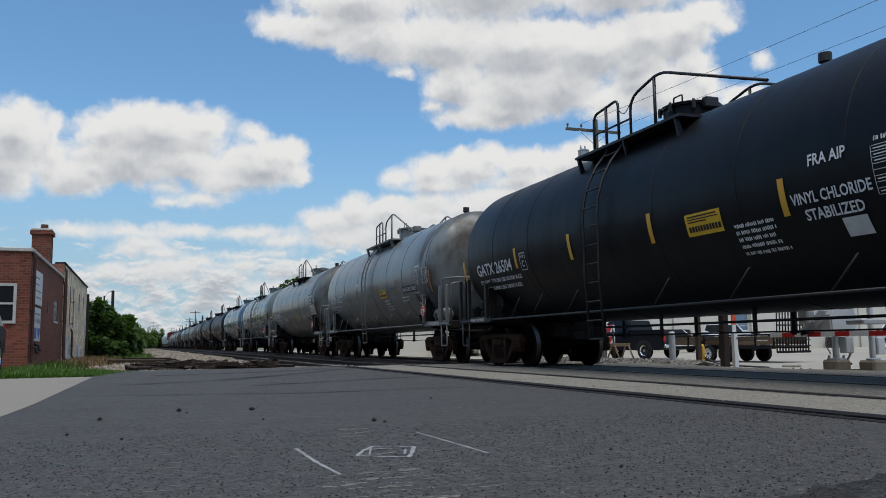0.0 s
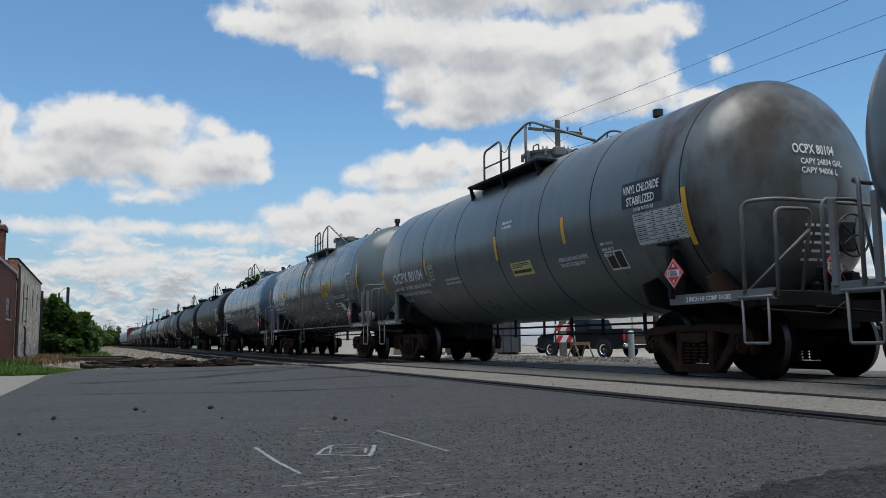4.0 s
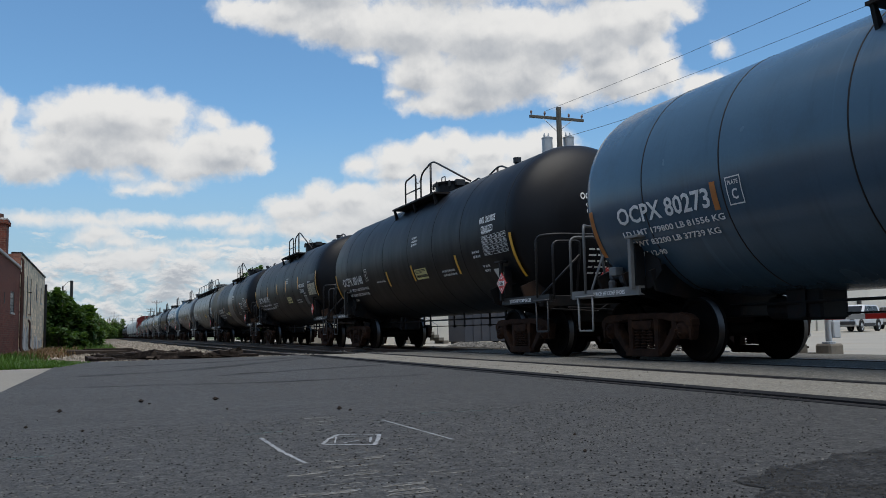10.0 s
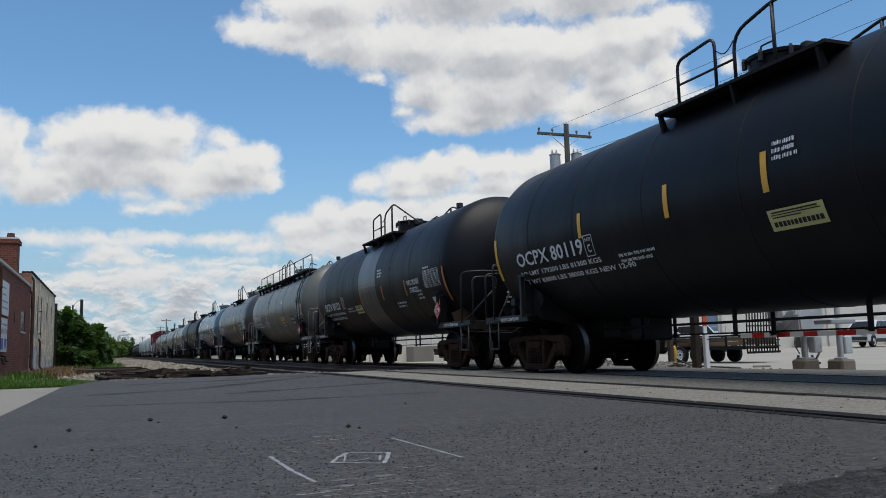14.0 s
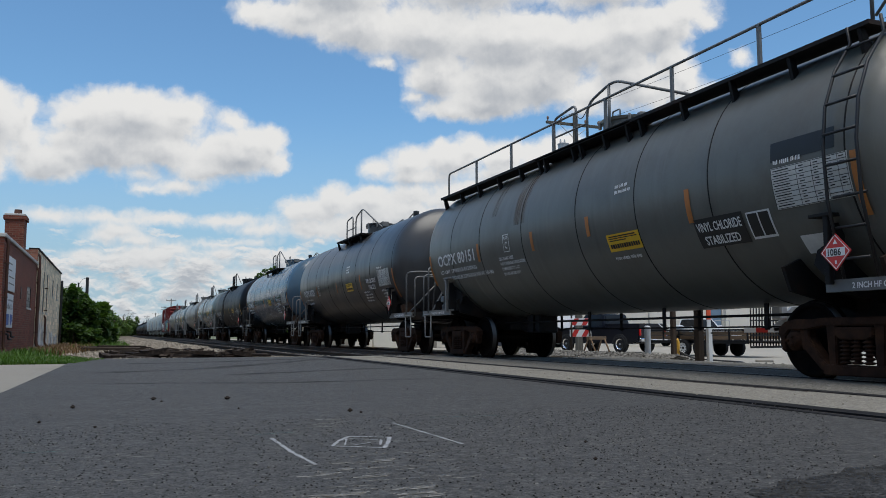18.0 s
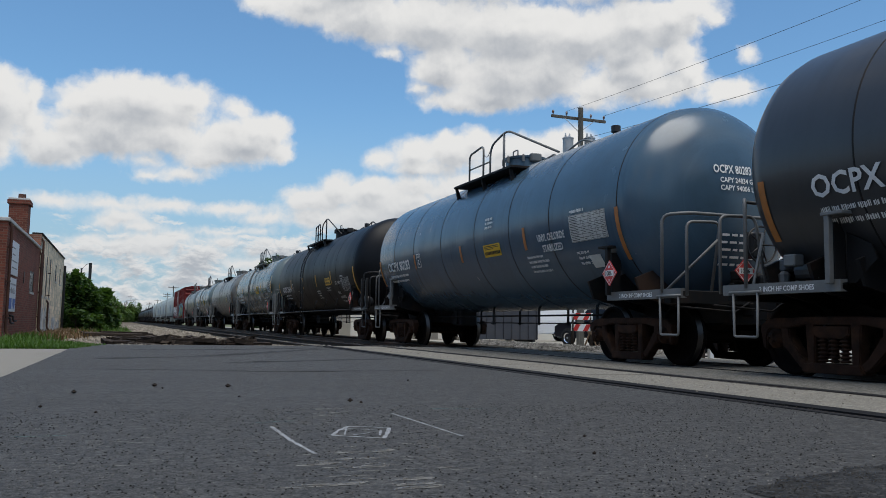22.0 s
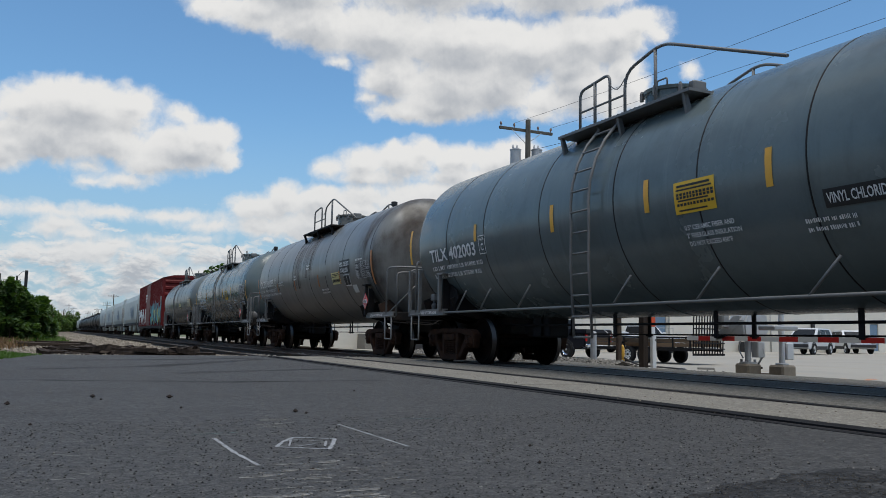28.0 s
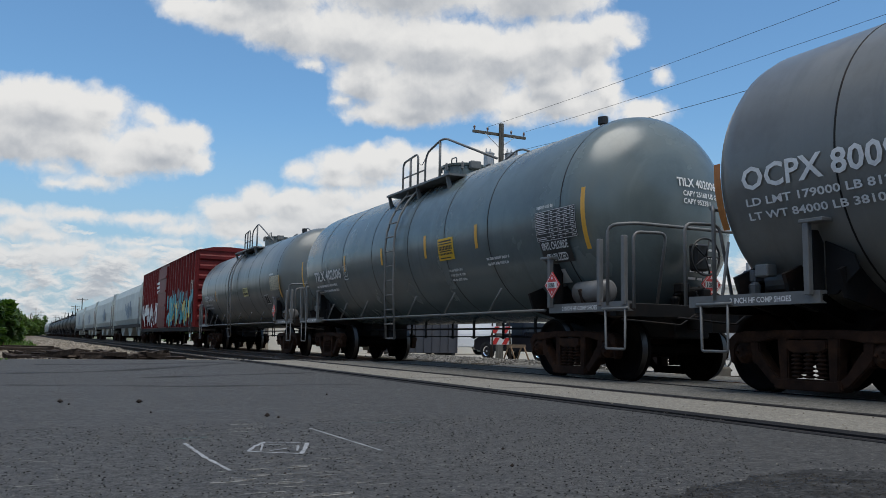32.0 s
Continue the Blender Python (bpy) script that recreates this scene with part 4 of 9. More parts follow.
def rail_profile(bm, x, y0, y1):
    prism(bm, [(x - 0.034, -0.006), (x - 0.026, 0), (x + 0.026, 0), (x + 0.034, -0.006), (x + 0.034, -0.035), (x + 0.009, -0.05), (x + 0.009, -0.14), (x + 0.07, -0.155), (x + 0.07, -0.165),
               (x - 0.07, -0.165), (x - 0.07, -0.155), (x - 0.009, -0.14), (x - 0.009, -0.05), (x - 0.034, -0.035)], "y", y0, y1)


for x in (RAIL_A, RAIL_B, RAIL_C, RAIL_D):
    bm = bmesh.new()
    rail_profile(bm, x, -60, 900)
    ob = part("rail", bm, M_RAILSTEEL if x > 7 else M_DULLRAIL)
    ob.data.materials.append(M_TREAD)
    for f in ob.data.polygons:
        if f.normal.z > 0.9 and f.center.z > -0.004 and x > 7:
            f.material_index = 1
    tagged(ob, "polished steel rail under the train" if x > 7 else "dull rusty steel rail of the idle track", "rail", "rails", "structure")

# timber ties of both tracks beyond the crossing
tie_rnd = random.Random(3)


def make_tie(bm):
    box(bm, -1.28, 1.28, -0.11, 0.11, -0.17, 0.0, 0.012)


for xc, n in ((XN, 110), (XT, 110)):
    for k in range(n):
        y = EDGE + 0.5 + 0.53 * k
        ob = part("railway_tie", bake("tie", make_tie), M_TIE, None, "", pose(xc + tie_rnd.uniform(-0.05, 0.05), y + tie_rnd.uniform(-0.04, 0.04), -0.145 + tie_rnd.uniform(-0.01, 0.008), 0, 0, tie_rnd.uniform(-1.5, 1.5)))
        tagged(ob, "dark creosoted timber tie in the ballast", "railway tie", "ties of the track", "structure")

# heap of old ties thrown down beside the near track
pile_rnd = random.Random(12)
OLD = ((1.95, 20.55, 0.02, 1, 4), (2.35, 20.95, 0.08, -3, 2), (1.5, 21.35, 0.03, 5, -3), (2.6, 21.8, 0.02, -2, 3), (1.15, 22.5, 0.0, 8, 2), (2.2, 22.9, 0.07, -6, -4), (3.0, 23.6, 0.0, 3, 2), (1.5, 24.2, 0.02, -9, 3),
       (2.6, 25.2, 0.01, 4, -2), (1.2, 26.0, 0.0, -4, 2), (2.4, 27.2, 0.03, 6, 2), (1.7, 28.6, 0.0, -3, -2), (2.6, 30.0, 0.0, 9, 3), (1.2, 31.6, 0.0, 2, -2), (2.2, 33.6, 0.0, -7, 2), (0.2, 37.5, 0.1, 14, 2), (-0.5, 38.6, 0.06, -8, -3), (-0.2, 36.4, 0.05, 4, 3), (3.3, 20.45, 0.0, -2, 3), (3.0, 22.3, 0.04, 12, -3), (0.9, 20.75, 0.0, -14, 4), (3.4, 25.9, 0.0, -8, 2), (0.6, 23.3, 0.0, 22, 3), (3.2, 28.4, 0.02, 5, -2), (-0.9, 41.0, 0.04, 9, 2), (0.5, 42.5, 0.0, -5, 2))
for x, y, up, turn, tip in OLD:
    x = 0.25 + x * 0.5 if x > 0.3 else x
    turn *= 1.5
    def old_tie(bm):
        half = pile_rnd.uniform(0.6, 1.15)
        box(bm, -half, half, -0.115, 0.115, -0.08, 0.08, 0.015)
        for v in bm.verts:
            v.co += Vector((pile_rnd.uniform(-0.03, 0.03), pile_rnd.uniform(-0.012, 0.012), pile_rnd.uniform(-0.015, 0.015)))
    bm = bmesh.new()
    old_tie(bm)
    z = bed_z(x, y) + 0.045 + up
    ob = part("old_tie", bm, M_TIE if (turn % 2) else M_OLDTIE, None, "", pose(x, y, z, tip * 0.5, tip * 0.35, turn))
    tagged(ob, "split old timber tie lying on the ballast", "railway tie", "heap of old ties")


# splinters, spikes and broken boards among the heap
bits_rnd = random.Random(33)
for k in range(150):
    y = EDGE + 0.5 + 16 * bits_rnd.random() ** 1.5
    x = bits_rnd.uniform(0.0, 2.9) if y > 21 else bits_rnd.uniform(0.5, 3.2)
    bm = bmesh.new()
    L, w, h = bits_rnd.uniform(0.25, 1.1), bits_rnd.uniform(0.04, 0.10), bits_rnd.uniform(0.02, 0.06)
    box(bm, -L / 2, L / 2, -w, w, -h, h)
    for v in bm.verts:
        v.co += Vector((bits_rnd.uniform(-0.08, 0.08), bits_rnd.uniform(-0.02, 0.02), bits_rnd.uniform(-0.015, 0.015)))
    ob = part("timber_splinter", bm, M_TIE if k % 3 else M_OLDTIE, None, "", pose(x, y, bed_z(x, y) + 0.03 + 0.14 * bits_rnd.random() * (y < 24), bits_rnd.uniform(-12, 12), bits_rnd.uniform(-14, 14), bits_rnd.gauss(0, 30)))
    tagged(ob, "broken piece of an old timber tie", "timber piece", "splinters of the heap")


def lump(rnd, r):
    """Points and faces of a rough stone."""
    base = [(1, 0, 0), (-1, 0, 0), (0, 1, 0), (0, -1, 0), (0, 0, 0.8), (0, 0, -0.6), (0.7, 0.7, 0.3), (-0.7, 0.6, -0.2)]
    vs = [(x * r * rnd.uniform(0.7, 1.2), y * r * rnd.uniform(0.7, 1.2), z * r * rnd.uniform(0.7, 1.1)) for x, y, z in base[:6]]
    return vs, [(0, 2, 4), (2, 1, 4), (1, 3, 4), (3, 0, 4), (2, 0, 5), (1, 2, 5), (3, 1, 5), (0, 3, 5)]


def stones(name, label, n, rnd, place, size, material):
    vs, fs = [], []
    for _ in range(n):
        x, y, z = place(rnd)
        r = size(rnd)
        a, f = lump(rnd, r)
        t = rnd.uniform(0, 6.28)
        c, s = math.cos(t), math.sin(t)
        k = len(vs)
        vs += [(x + p[0] * c - p[1] * s, y + p[0] * s + p[1] * c, z + p[2] + r * 0.35) for p in a]
        fs += [tuple(i + k for i in q) for q in f]
    return tagged(mesh_of(name, vs, fs, material), label, "stones", kind="stuff")


M_STONES = surface("mixed_ballast", (0.21, 0.185, 0.15), rough=0.92, vary=0.3, scale=4, grain=40, bump=0.4, island=0.5, gloss=0.2)
M_PALEGRIT = surface("pale_grit", (0.12, 0.117, 0.11), rough=0.9, vary=0.3, scale=4, grain=40, bump=0.3, island=0.6, gloss=0.2)
M_CHIPS = surface("black_chippings", (0.012, 0.012, 0.0115), rough=0.85, vary=0.3, scale=4, grain=40, bump=0.3, island=0.8, gloss=0.2)
M_DARKSTONES = surface("grey_ballast", (0.13, 0.125, 0.115), rough=0.92, vary=0.3, scale=4, grain=40, bump=0.4, island=0.6, gloss=0.2)


def on_bed(x0, x1, y0, y1):
    def f(r):
        y = y0 + (y1 - y0) * r.random() ** 1.6
        x = r.uniform(x0, x1)
        return x, y, bed_z(x, y) - 0.01
    return f


stones("ballast_stones", "pale loose ballast stones beside the tracks", 9000, random.Random(21), on_bed(-1.0, 4.2, EDGE + 0.15, 48), lambda r: r.choice((0.025, 0.035, 0.05, 0.07)), M_STONES)
stones("ballast_stones", "dark ballast between the rails", 3800, random.Random(22), on_bed(4.0, 11.2, EDGE + 0.1, 50), lambda r: r.choice((0.03, 0.04, 0.055)), M_DARKSTONES)


def heap(r):
    y = r.uniform(15.6, 31)
    m = 11.75 + (y - 15) * 0.10
    x = m + r.gauss(0, 0.5)
    return x, y, yard_z(x) + max(0.0, 0.22 - 0.26 * abs(x - m)) - 0.03


stones("gravel_heap", "low windrow of grey gravel along the yard's edge", 5200, random.Random(23), heap, lambda r: r.choice((0.03, 0.045, 0.06)), M_DARKSTONES)
stones("gravel_heap", "spill of gravel round the post's foot", 420, random.Random(24), lambda r: (12.75 + r.gauss(0, 0.5), 15.0 + r.gauss(0, 0.4), yard_z(12.8)), lambda r: r.choice((0.025, 0.04, 0.06)), M_DARKSTONES)
stones("road_grit", "small loose pebbles scattered over the asphalt", 700, random.Random(25), lambda r: (r.uniform(-0.7, 4.1), 2.4 + 15 * r.random() ** 1.4, 0.0), lambda r: r.choice((0.003, 0.004, 0.005, 0.008)), M_DARKSTONES)
def grit_place(r):
    y = 1.7 + 3.6 * r.random() ** 0.8
    return r.uniform(-0.15 * y - 0.1, 0.95 * y + 0.3), y, -0.0012


stones("road_grit", "pale stones worn bare in the asphalt", 5200, random.Random(28), grit_place, lambda r: r.choice((0.0025, 0.003, 0.004, 0.005)), M_PALEGRIT)
stones("road_grit", "black stones standing up in the asphalt", 6500, random.Random(29), grit_place, lambda r: r.choice((0.003, 0.004, 0.005, 0.006)), M_CHIPS)
stones("ballast_stones", "coarse ballast further along the tracks", 3600, random.Random(30), on_bed(-1.2, 4.4, 44, 130), lambda r: r.choice((0.05, 0.07, 0.10)), M_STONES)
stones("road_grit", "pale grit on the concrete panels", 300, random.Random(26), lambda r: (r.uniform(4.6, 5.8), r.uniform(3.5, 16), 0.002), lambda r: r.choice((0.004, 0.006, 0.01)), M_STONES)
for x, y, r in ((-0.28, 6.6, 0.022), (0.29, 7.2, 0.026), (0.34, 6.95, 0.015), (0.85, 7.04, 0.028), (0.82, 6.1, 0.012), (1.50, 5.6, 0.022), (1.55, 5.5, 0.014), (2.6, 7.6, 0.016), (-0.42, 5.6, 0.014), (-0.1, 5.2, 0.012), (1.9, 3.1, 0.012), (2.15, 3.6, 0.010), (0.95, 3.25, 0.008)):
    bm = bmesh.new()
    vs, fs = lump(random.Random(int(x * 100 + y * 77)), r)
    made = [bm.verts.new((p[0], p[1], p[2] + r * 0.5)) for p in vs]
    for f in fs:
        bm.faces.new([made[i] for i in f])
    tagged(part("pebble", bm, M_TIE, None, "", pose(x, y, 0)), "small dark pebble lying on the asphalt", "pebble", "pebbles on the road")


def stroke(points, width, rnd, ragged=0.35):
    """A flat painted or rubbed line along points, ragged at its sides."""
    vs, fs = [], []
    pts = [Vector((*p, 0)) for p in points]
    dense = []
    for a, b in zip(pts, pts[1:]):
        n = max(2, int((b - a).length / max(0.03, width * 0.8)))
        dense += [a + (b - a) * i / n for i in range(n)]
    dense.append(pts[-1])
    for i, p in enumerate(dense):
        d = (dense[min(i + 1, len(dense) - 1)] - dense[max(i - 1, 0)]).normalized()
        s = Vector((-d.y, d.x, 0))
        w = width * 0.5 * (1 - ragged + 2 * ragged * rnd.random())
        vs += [tuple(p + s * w), tuple(p - s * w)]
    fs = [(2 * i, 2 * i + 1, 2 * i + 3, 2 * i + 2) for i in range(len(dense) - 1)]
    return vs, fs


def mark(name, label, lines, width, material, z, seed, category):
    rnd = random.Random(seed)
    vs, fs = [], []
    for pts in lines:
        a, f = stroke(pts, width, rnd)
        k = len(vs)
        vs += [(x, y, z) for x, y, _ in a]
        fs += [tuple(reversed([i + k for i in q])) for q in f]
    return tagged(mesh_of(name, vs, fs, material), label, category, kind="stuff" if len(lines) > 3 else "structure")


def ragged_disc(x, y, rx, ry, n, seed):
    rnd = random.Random(seed)
    k = [rnd.uniform(0, 6.28) for _ in range(4)]
    out = []
    for i in range(n):
        a = 2 * math.pi * i / n
        q = 1 + 0.07 * math.sin(3 * a + k[0]) + 0.05 * math.sin(7 * a + k[1]) + 0.03 * math.sin(17 * a + k[2]) + 0.03 * rnd.uniform(-1, 1)
        out.append((x + rx * q * math.cos(a), y + ry * q * math.sin(a), 0.004))
    return out


disc = ragged_disc(2.75, 1.80, 1.05, 0.70, 90, 5)
tagged(mesh_of("asphalt_patch", disc, [tuple(range(len(disc)))], M_PATCH), "coarse black asphalt patch in the road", "road patch", kind="structure")


def on_patch(r):
    return r.gauss(2.75, 0.62), r.gauss(1.78, 0.42), 0.002


stones("loose_chippings", "small black chippings on the coarse asphalt patch", 2600, random.Random(27), on_patch, lambda r: r.choice((0.002, 0.003, 0.004, 0.005)), M_CHIPS)
mark("chalk_line", "short white chalk line on the asphalt", [[(0.75, 4.34), (0.75, 3.8), (0.77, 3.40)]], 0.020, M_CHALK, 0.003, 1, "road marking")
mark("chalk_line", "long white chalk line on the asphalt", [[(1.55, 4.81), (1.56, 4.31), (1.57, 3.76)]], 0.016, M_CHALK, 0.003, 2, "road marking")
mark("chalk_figure", "chalk figure with five corners on the asphalt", [[(0.97, 3.93), (1.04, 4.10), (1.13, 4.25), (1.23, 4.21), (1.32, 4.14), (1.25, 3.95), (1.18, 3.78), (1.07, 3.86), (0.97, 3.93)]], 0.020, M_CHALK, 0.003, 3, "road marking")
mark("chalk_figure", "inner lines of the chalk figure", [[(1.03, 3.93), (1.10, 4.17), (1.25, 4.06), (1.19, 3.88)], [(1.07, 3.92), (1.17, 3.98)]], 0.011, M_CHALK, 0.0035, 4, "road marking")
rnd = random.Random(31)
mark("scrape", "pale scrape marks in the asphalt", [[(x, y), (x + rnd.uniform(0.06, 0.22), y + rnd.uniform(-0.015, 0.015))] for x, y in
     [(0.95 + rnd.uniform(-0.25, 0.35), 3.15 + rnd.uniform(-0.35, 0.45)) for _ in range(26)] + [(rnd.uniform(-0.45, 0.1), rnd.uniform(3.2, 4.3)) for _ in range(9)] + [(0.9 + rnd.uniform(-0.1, 0.2), 4.5 + rnd.uniform(-0.1, 0.3)) for _ in range(8)]], 0.010, M_SCRAPE, 0.002, 6, "road marking")
mark("scrape", "pale ploughed scrape marks in the asphalt", [[(a + 0.02 * k, y + 0.012 * k), (b + 0.015 * k, y + 0.016 * k)] for a, b, y in
     ((0.64, 0.79, 3.14), (0.73, 0.87, 3.23), (0.90, 1.02, 3.23), (0.95, 1.09, 3.40), (0.89, 1.04, 2.76), (0.85, 1.01, 2.61), (0.88, 1.01, 2.67), (0.51, 0.78, 2.73), (1.12, 1.34, 5.14), (1.09, 1.27, 4.91), (1.06, 1.20, 4.76), (0.83, 0.96, 3.04))
     for k in (0, 1, 2)], 0.020, M_SCRAPE, 0.0025, 12, "road marking")
mark("scrape", "green chalk scuff on the asphalt", [[(-0.42, 4.23), (-0.2, 4.22)], [(0.66, 4.52), (0.91, 4.57)], [(1.88, 5.04), (2.32, 4.99)]], 0.022, M_TEAL, 0.002, 7, "road marking")
mark("tyre_mark", "long dark tyre streak across the asphalt", [[(-0.3, 12.5), (1.2, 13.3), (2.8, 15.6), (4.1, 17.6)]], 0.40, M_SKID, 0.002, 8, "tyre mark")
mark("tyre_mark", "dark tyre streak curving towards the rails", [[(-0.6, 9.9), (0.6, 9.6), (1.6, 9.2), (3.6, 9.4)]], 0.24, M_SKID, 0.002, 9, "tyre mark")
mark("tyre_mark", "faint tyre streak near the paving's edge", [[(0.2, 16.2), (1.8, 16.6), (3.9, 18.0)]], 0.44, M_SKID, 0.002, 10, "tyre mark")
mark("tyre_mark", "faint dark streak running to the crossing", [[(1.4, 11.2), (2.6, 11.9), (4.1, 12.6)]], 0.32, M_SKID, 0.002, 11, "tyre mark")

# ---- the train ----
HALF, RT, ZT = 7.75, 1.60, 2.50     # half the car's length over couplers, tank radius, tank axis height
SEAM, HEAD = 6.22, 0.78            # where the heads begin and how deep they are


def set_length(length):
    global HALF, SEAM
    HALF, SEAM = length / 2, length / 2 - 1.53


def skin(y, z0, dv=0.0, off=0.012):
    """A point on the tank's near side at height z0, dv further up along the curve."""
    a = math.asin(max(-1, min(1, (z0 - ZT) / RT))) + dv / RT
    r = RT + off
    return (-r * math.cos(a), y, ZT + r * math.sin(a))


def head_skin(x, z, off=0.012):
    q = min(0.999, ((x * x + (z - ZT) ** 2) ** 0.5) / RT)
    return (x, -(SEAM + HEAD * math.sqrt(1 - q * q) + off), z)


def wrap_panel(bm, y0, y1, z, h, off=0.010, n=5, nl=1):
    """A sheet from y0 (its left edge) to y1 on the tank's side, centred at height z."""
    rows = []
    for i in range(n + 1):
        dv = h * (i / n - 0.5)
        rows.append([bm.verts.new(skin(y0 + (y1 - y0) * j / nl, z, dv, off)) for j in range(nl + 1)])
    for a, b in zip(rows, rows[1:]):
        for j in range(nl):
            f = bm.faces.new((a[j], a[j + 1], b[j + 1], b[j]))
            f.smooth = True


def wrap_text(text, y, z, size, width=0.8, spacing=1.0, off=0.016):
    bm = bmesh.new()
    vs, fs = letters(text, size, width, spacing)
    made = [bm.verts.new(skin(y - u, z, v, off)) for u, v in vs]
    for f in fs:
        bm.faces.new([made[i] for i in f])
    return bm


def head_text(text, x, z, size, width=0.8):
    bm = bmesh.new()
    vs, fs = letters(text, size, width)
    made = [bm.verts.new(head_skin(x + u, z + v, 0.016)) for u, v in vs]
    for f in fs:
        bm.faces.new([made[i] for i in f])
    return bm


def bar_lines(bm, y, z, width, rows, h=0.036, gap=0.075, off=0.016, seed=1):
    """Lines of writing too small to read: short bars in words."""
    rnd = random.Random(seed)
    for k in range(rows):
        u = 0.0
        end = width * rnd.uniform(0.75, 1.0)
        while u < end:
            for _ in range(rnd.randint(3, 8)):          # strokes as wide as letters, gathered in words
                w = rnd.choice((0.010, 0.018, 0.022))
                if u < end:
                    wrap_panel(bm, y - u, y - u - w, z - k * gap + rnd.choice((0, 0, 0.004, -0.004)), h * rnd.choice((1, 1, 0.8)), off, 1)
                u += w + 0.009
            u += 0.022


def make_tank(bm):
    prof = []
    for i in range(9):
        a = math.pi / 2 * i / 8
        prof.append((-SEAM - HEAD * math.cos(a), RT * math.sin(a)))
    prof += [(-SEAM + 2 * SEAM * i / 8, RT) for i in range(1, 8)]
    for i in range(9):
        a = math.pi / 2 * (8 - i) / 8
        prof.append((SEAM + HEAD * math.cos(a), RT * math.sin(a)))
    lathe(bm, prof, "y", 72, (0, 0, ZT))


def make_band(bm):
    lathe(bm, [(-0.012, RT), (-0.009, RT + 0.004), (0.009, RT + 0.004), (0.012, RT)], "y", 72, (0, 0, ZT))


def make_wheelset(bm):
    for s in (-1, 1):
        x = 0.7175 * s
        prof = [(-0.035, 0.0), (-0.035, 0.09), (-0.02, 0.12), (0.015, 0.20), (0.02, 0.36), (-0.02, 0.385), (-0.045, 0.40), (-0.045, 0.485),
                (-0.02, 0.485), (-0.008, 0.46), (0.085, 0.452), (0.085, 0.40), (0.06, 0.385), (0.05, 0.36), (0.05, 0.20), (0.09, 0.13), (0.09, 0.0)]
        n0 = len(bm.faces)
        lathe(bm, [(a * s, r) for a, r in prof], "x", 40, (x, 0, 0))
        bm.faces.ensure_lookup_table()
        for f in bm.faces[n0:]:
            c = f.calc_center_median()
            if 0.445 < math.hypot(c.y, c.z) < 0.4585:
                f.material_index = 1
            f.smooth = True
    lathe(bm, [(-1.08, 0.0), (-1.08, 0.07), (-0.8, 0.075), (-0.6, 0.08), (0.6, 0.08), (0.8, 0.075), (1.08, 0.07), (1.08, 0.0)], "x", 14)


def make_side_frame(bm):
    """A cast side frame: bowed top chord, two columns round the springs, slanting tension members and bearing jaws."""
    a, b = -0.065, 0.065
    top = [(-1.13, 0.50), (-1.12, 0.60), (-1.02, 0.67), (-0.86, 0.70), (-0.62, 0.695), (-0.42, 0.71), (0.42, 0.71), (0.62, 0.695), (0.86, 0.70), (1.02, 0.67), (1.12, 0.60), (1.13, 0.50)]
    low = [(1.02, 0.50), (0.96, 0.565), (0.82, 0.565), (0.70, 0.57), (0.44, 0.615), (-0.44, 0.615), (-0.70, 0.57), (-0.82, 0.565), (-0.96, 0.565), (-1.02, 0.50)]
    prism(bm, top + low, "x", a * 1.25, b * 1.25)
    for s in (-1, 1):
        prism(bm, [(1.13 * s, 0.52), (1.10 * s, 0.34), (1.04 * s, 0.30), (1.02 * s, 0.52)], "x", a, b)
        prism(bm, [(0.80 * s, 0.58), (0.77 * s, 0.34), (0.70 * s, 0.32), (0.66 * s, 0.40), (0.66 * s, 0.58)], "x", a, b)
        prism(bm, [(0.79 * s, 0.42), (0.72 * s, 0.33), (0.50 * s, 0.12), (0.40 * s, 0.08), (0.36 * s, 0.17), (0.46 * s, 0.24), (0.66 * s, 0.50)], "x", a * 1.1, b * 1.1)
        prism(bm, [(0.26 * s, 0.14), (0.37 * s, 0.14), (0.40 * s, 0.63), (0.25 * s, 0.63)], "x", a * 1.15, b * 1.15)
    prism(bm, [(-0.44, 0.075), (-0.40, 0.18), (0.40, 0.18), (0.44, 0.075), (0.38, 0.06), (-0.38, 0.06)], "x", a * 1.7, b * 1.7)
    prism(bm, [(-0.26, 0.50), (-0.26, 0.60), (0.26, 0.60), (0.26, 0.50), (0.18, 0.46), (-0.18, 0.46)], "x", a * 1.5, b * 1.5)
    bmesh.ops.bevel(bm, geom=[e for e in bm.edges if e.calc_face_angle(0) > 0.9], offset=0.014, segments=2, affect="EDGES")


def make_spring(bm):
    prof = [(0.19, 0.0)]
    for i in range(25):
        prof.append((0.19 + 0.27 * i / 24, 0.066 if i % 4 in (1, 2) else 0.036))
    lathe(bm, prof + [(0.46, 0.0)], "z", 12)


def make_bearing(bm):
    lathe(bm, [(-0.10, 0.0), (-0.10, 0.07), (-0.085, 0.085), (-0.06, 0.09), (-0.05, 0.125), (0.09, 0.13), (0.09, 0.0)], "x", 16)
    for i in range(3):
        t = 2 * math.pi * i / 3
        lathe(bm, [(-0.125, 0.0), (-0.125, 0.018), (-0.1, 0.018), (-0.1, 0.0)], "x", 6, (0, 0.05 * math.cos(t), 0.05 * math.sin(t)))


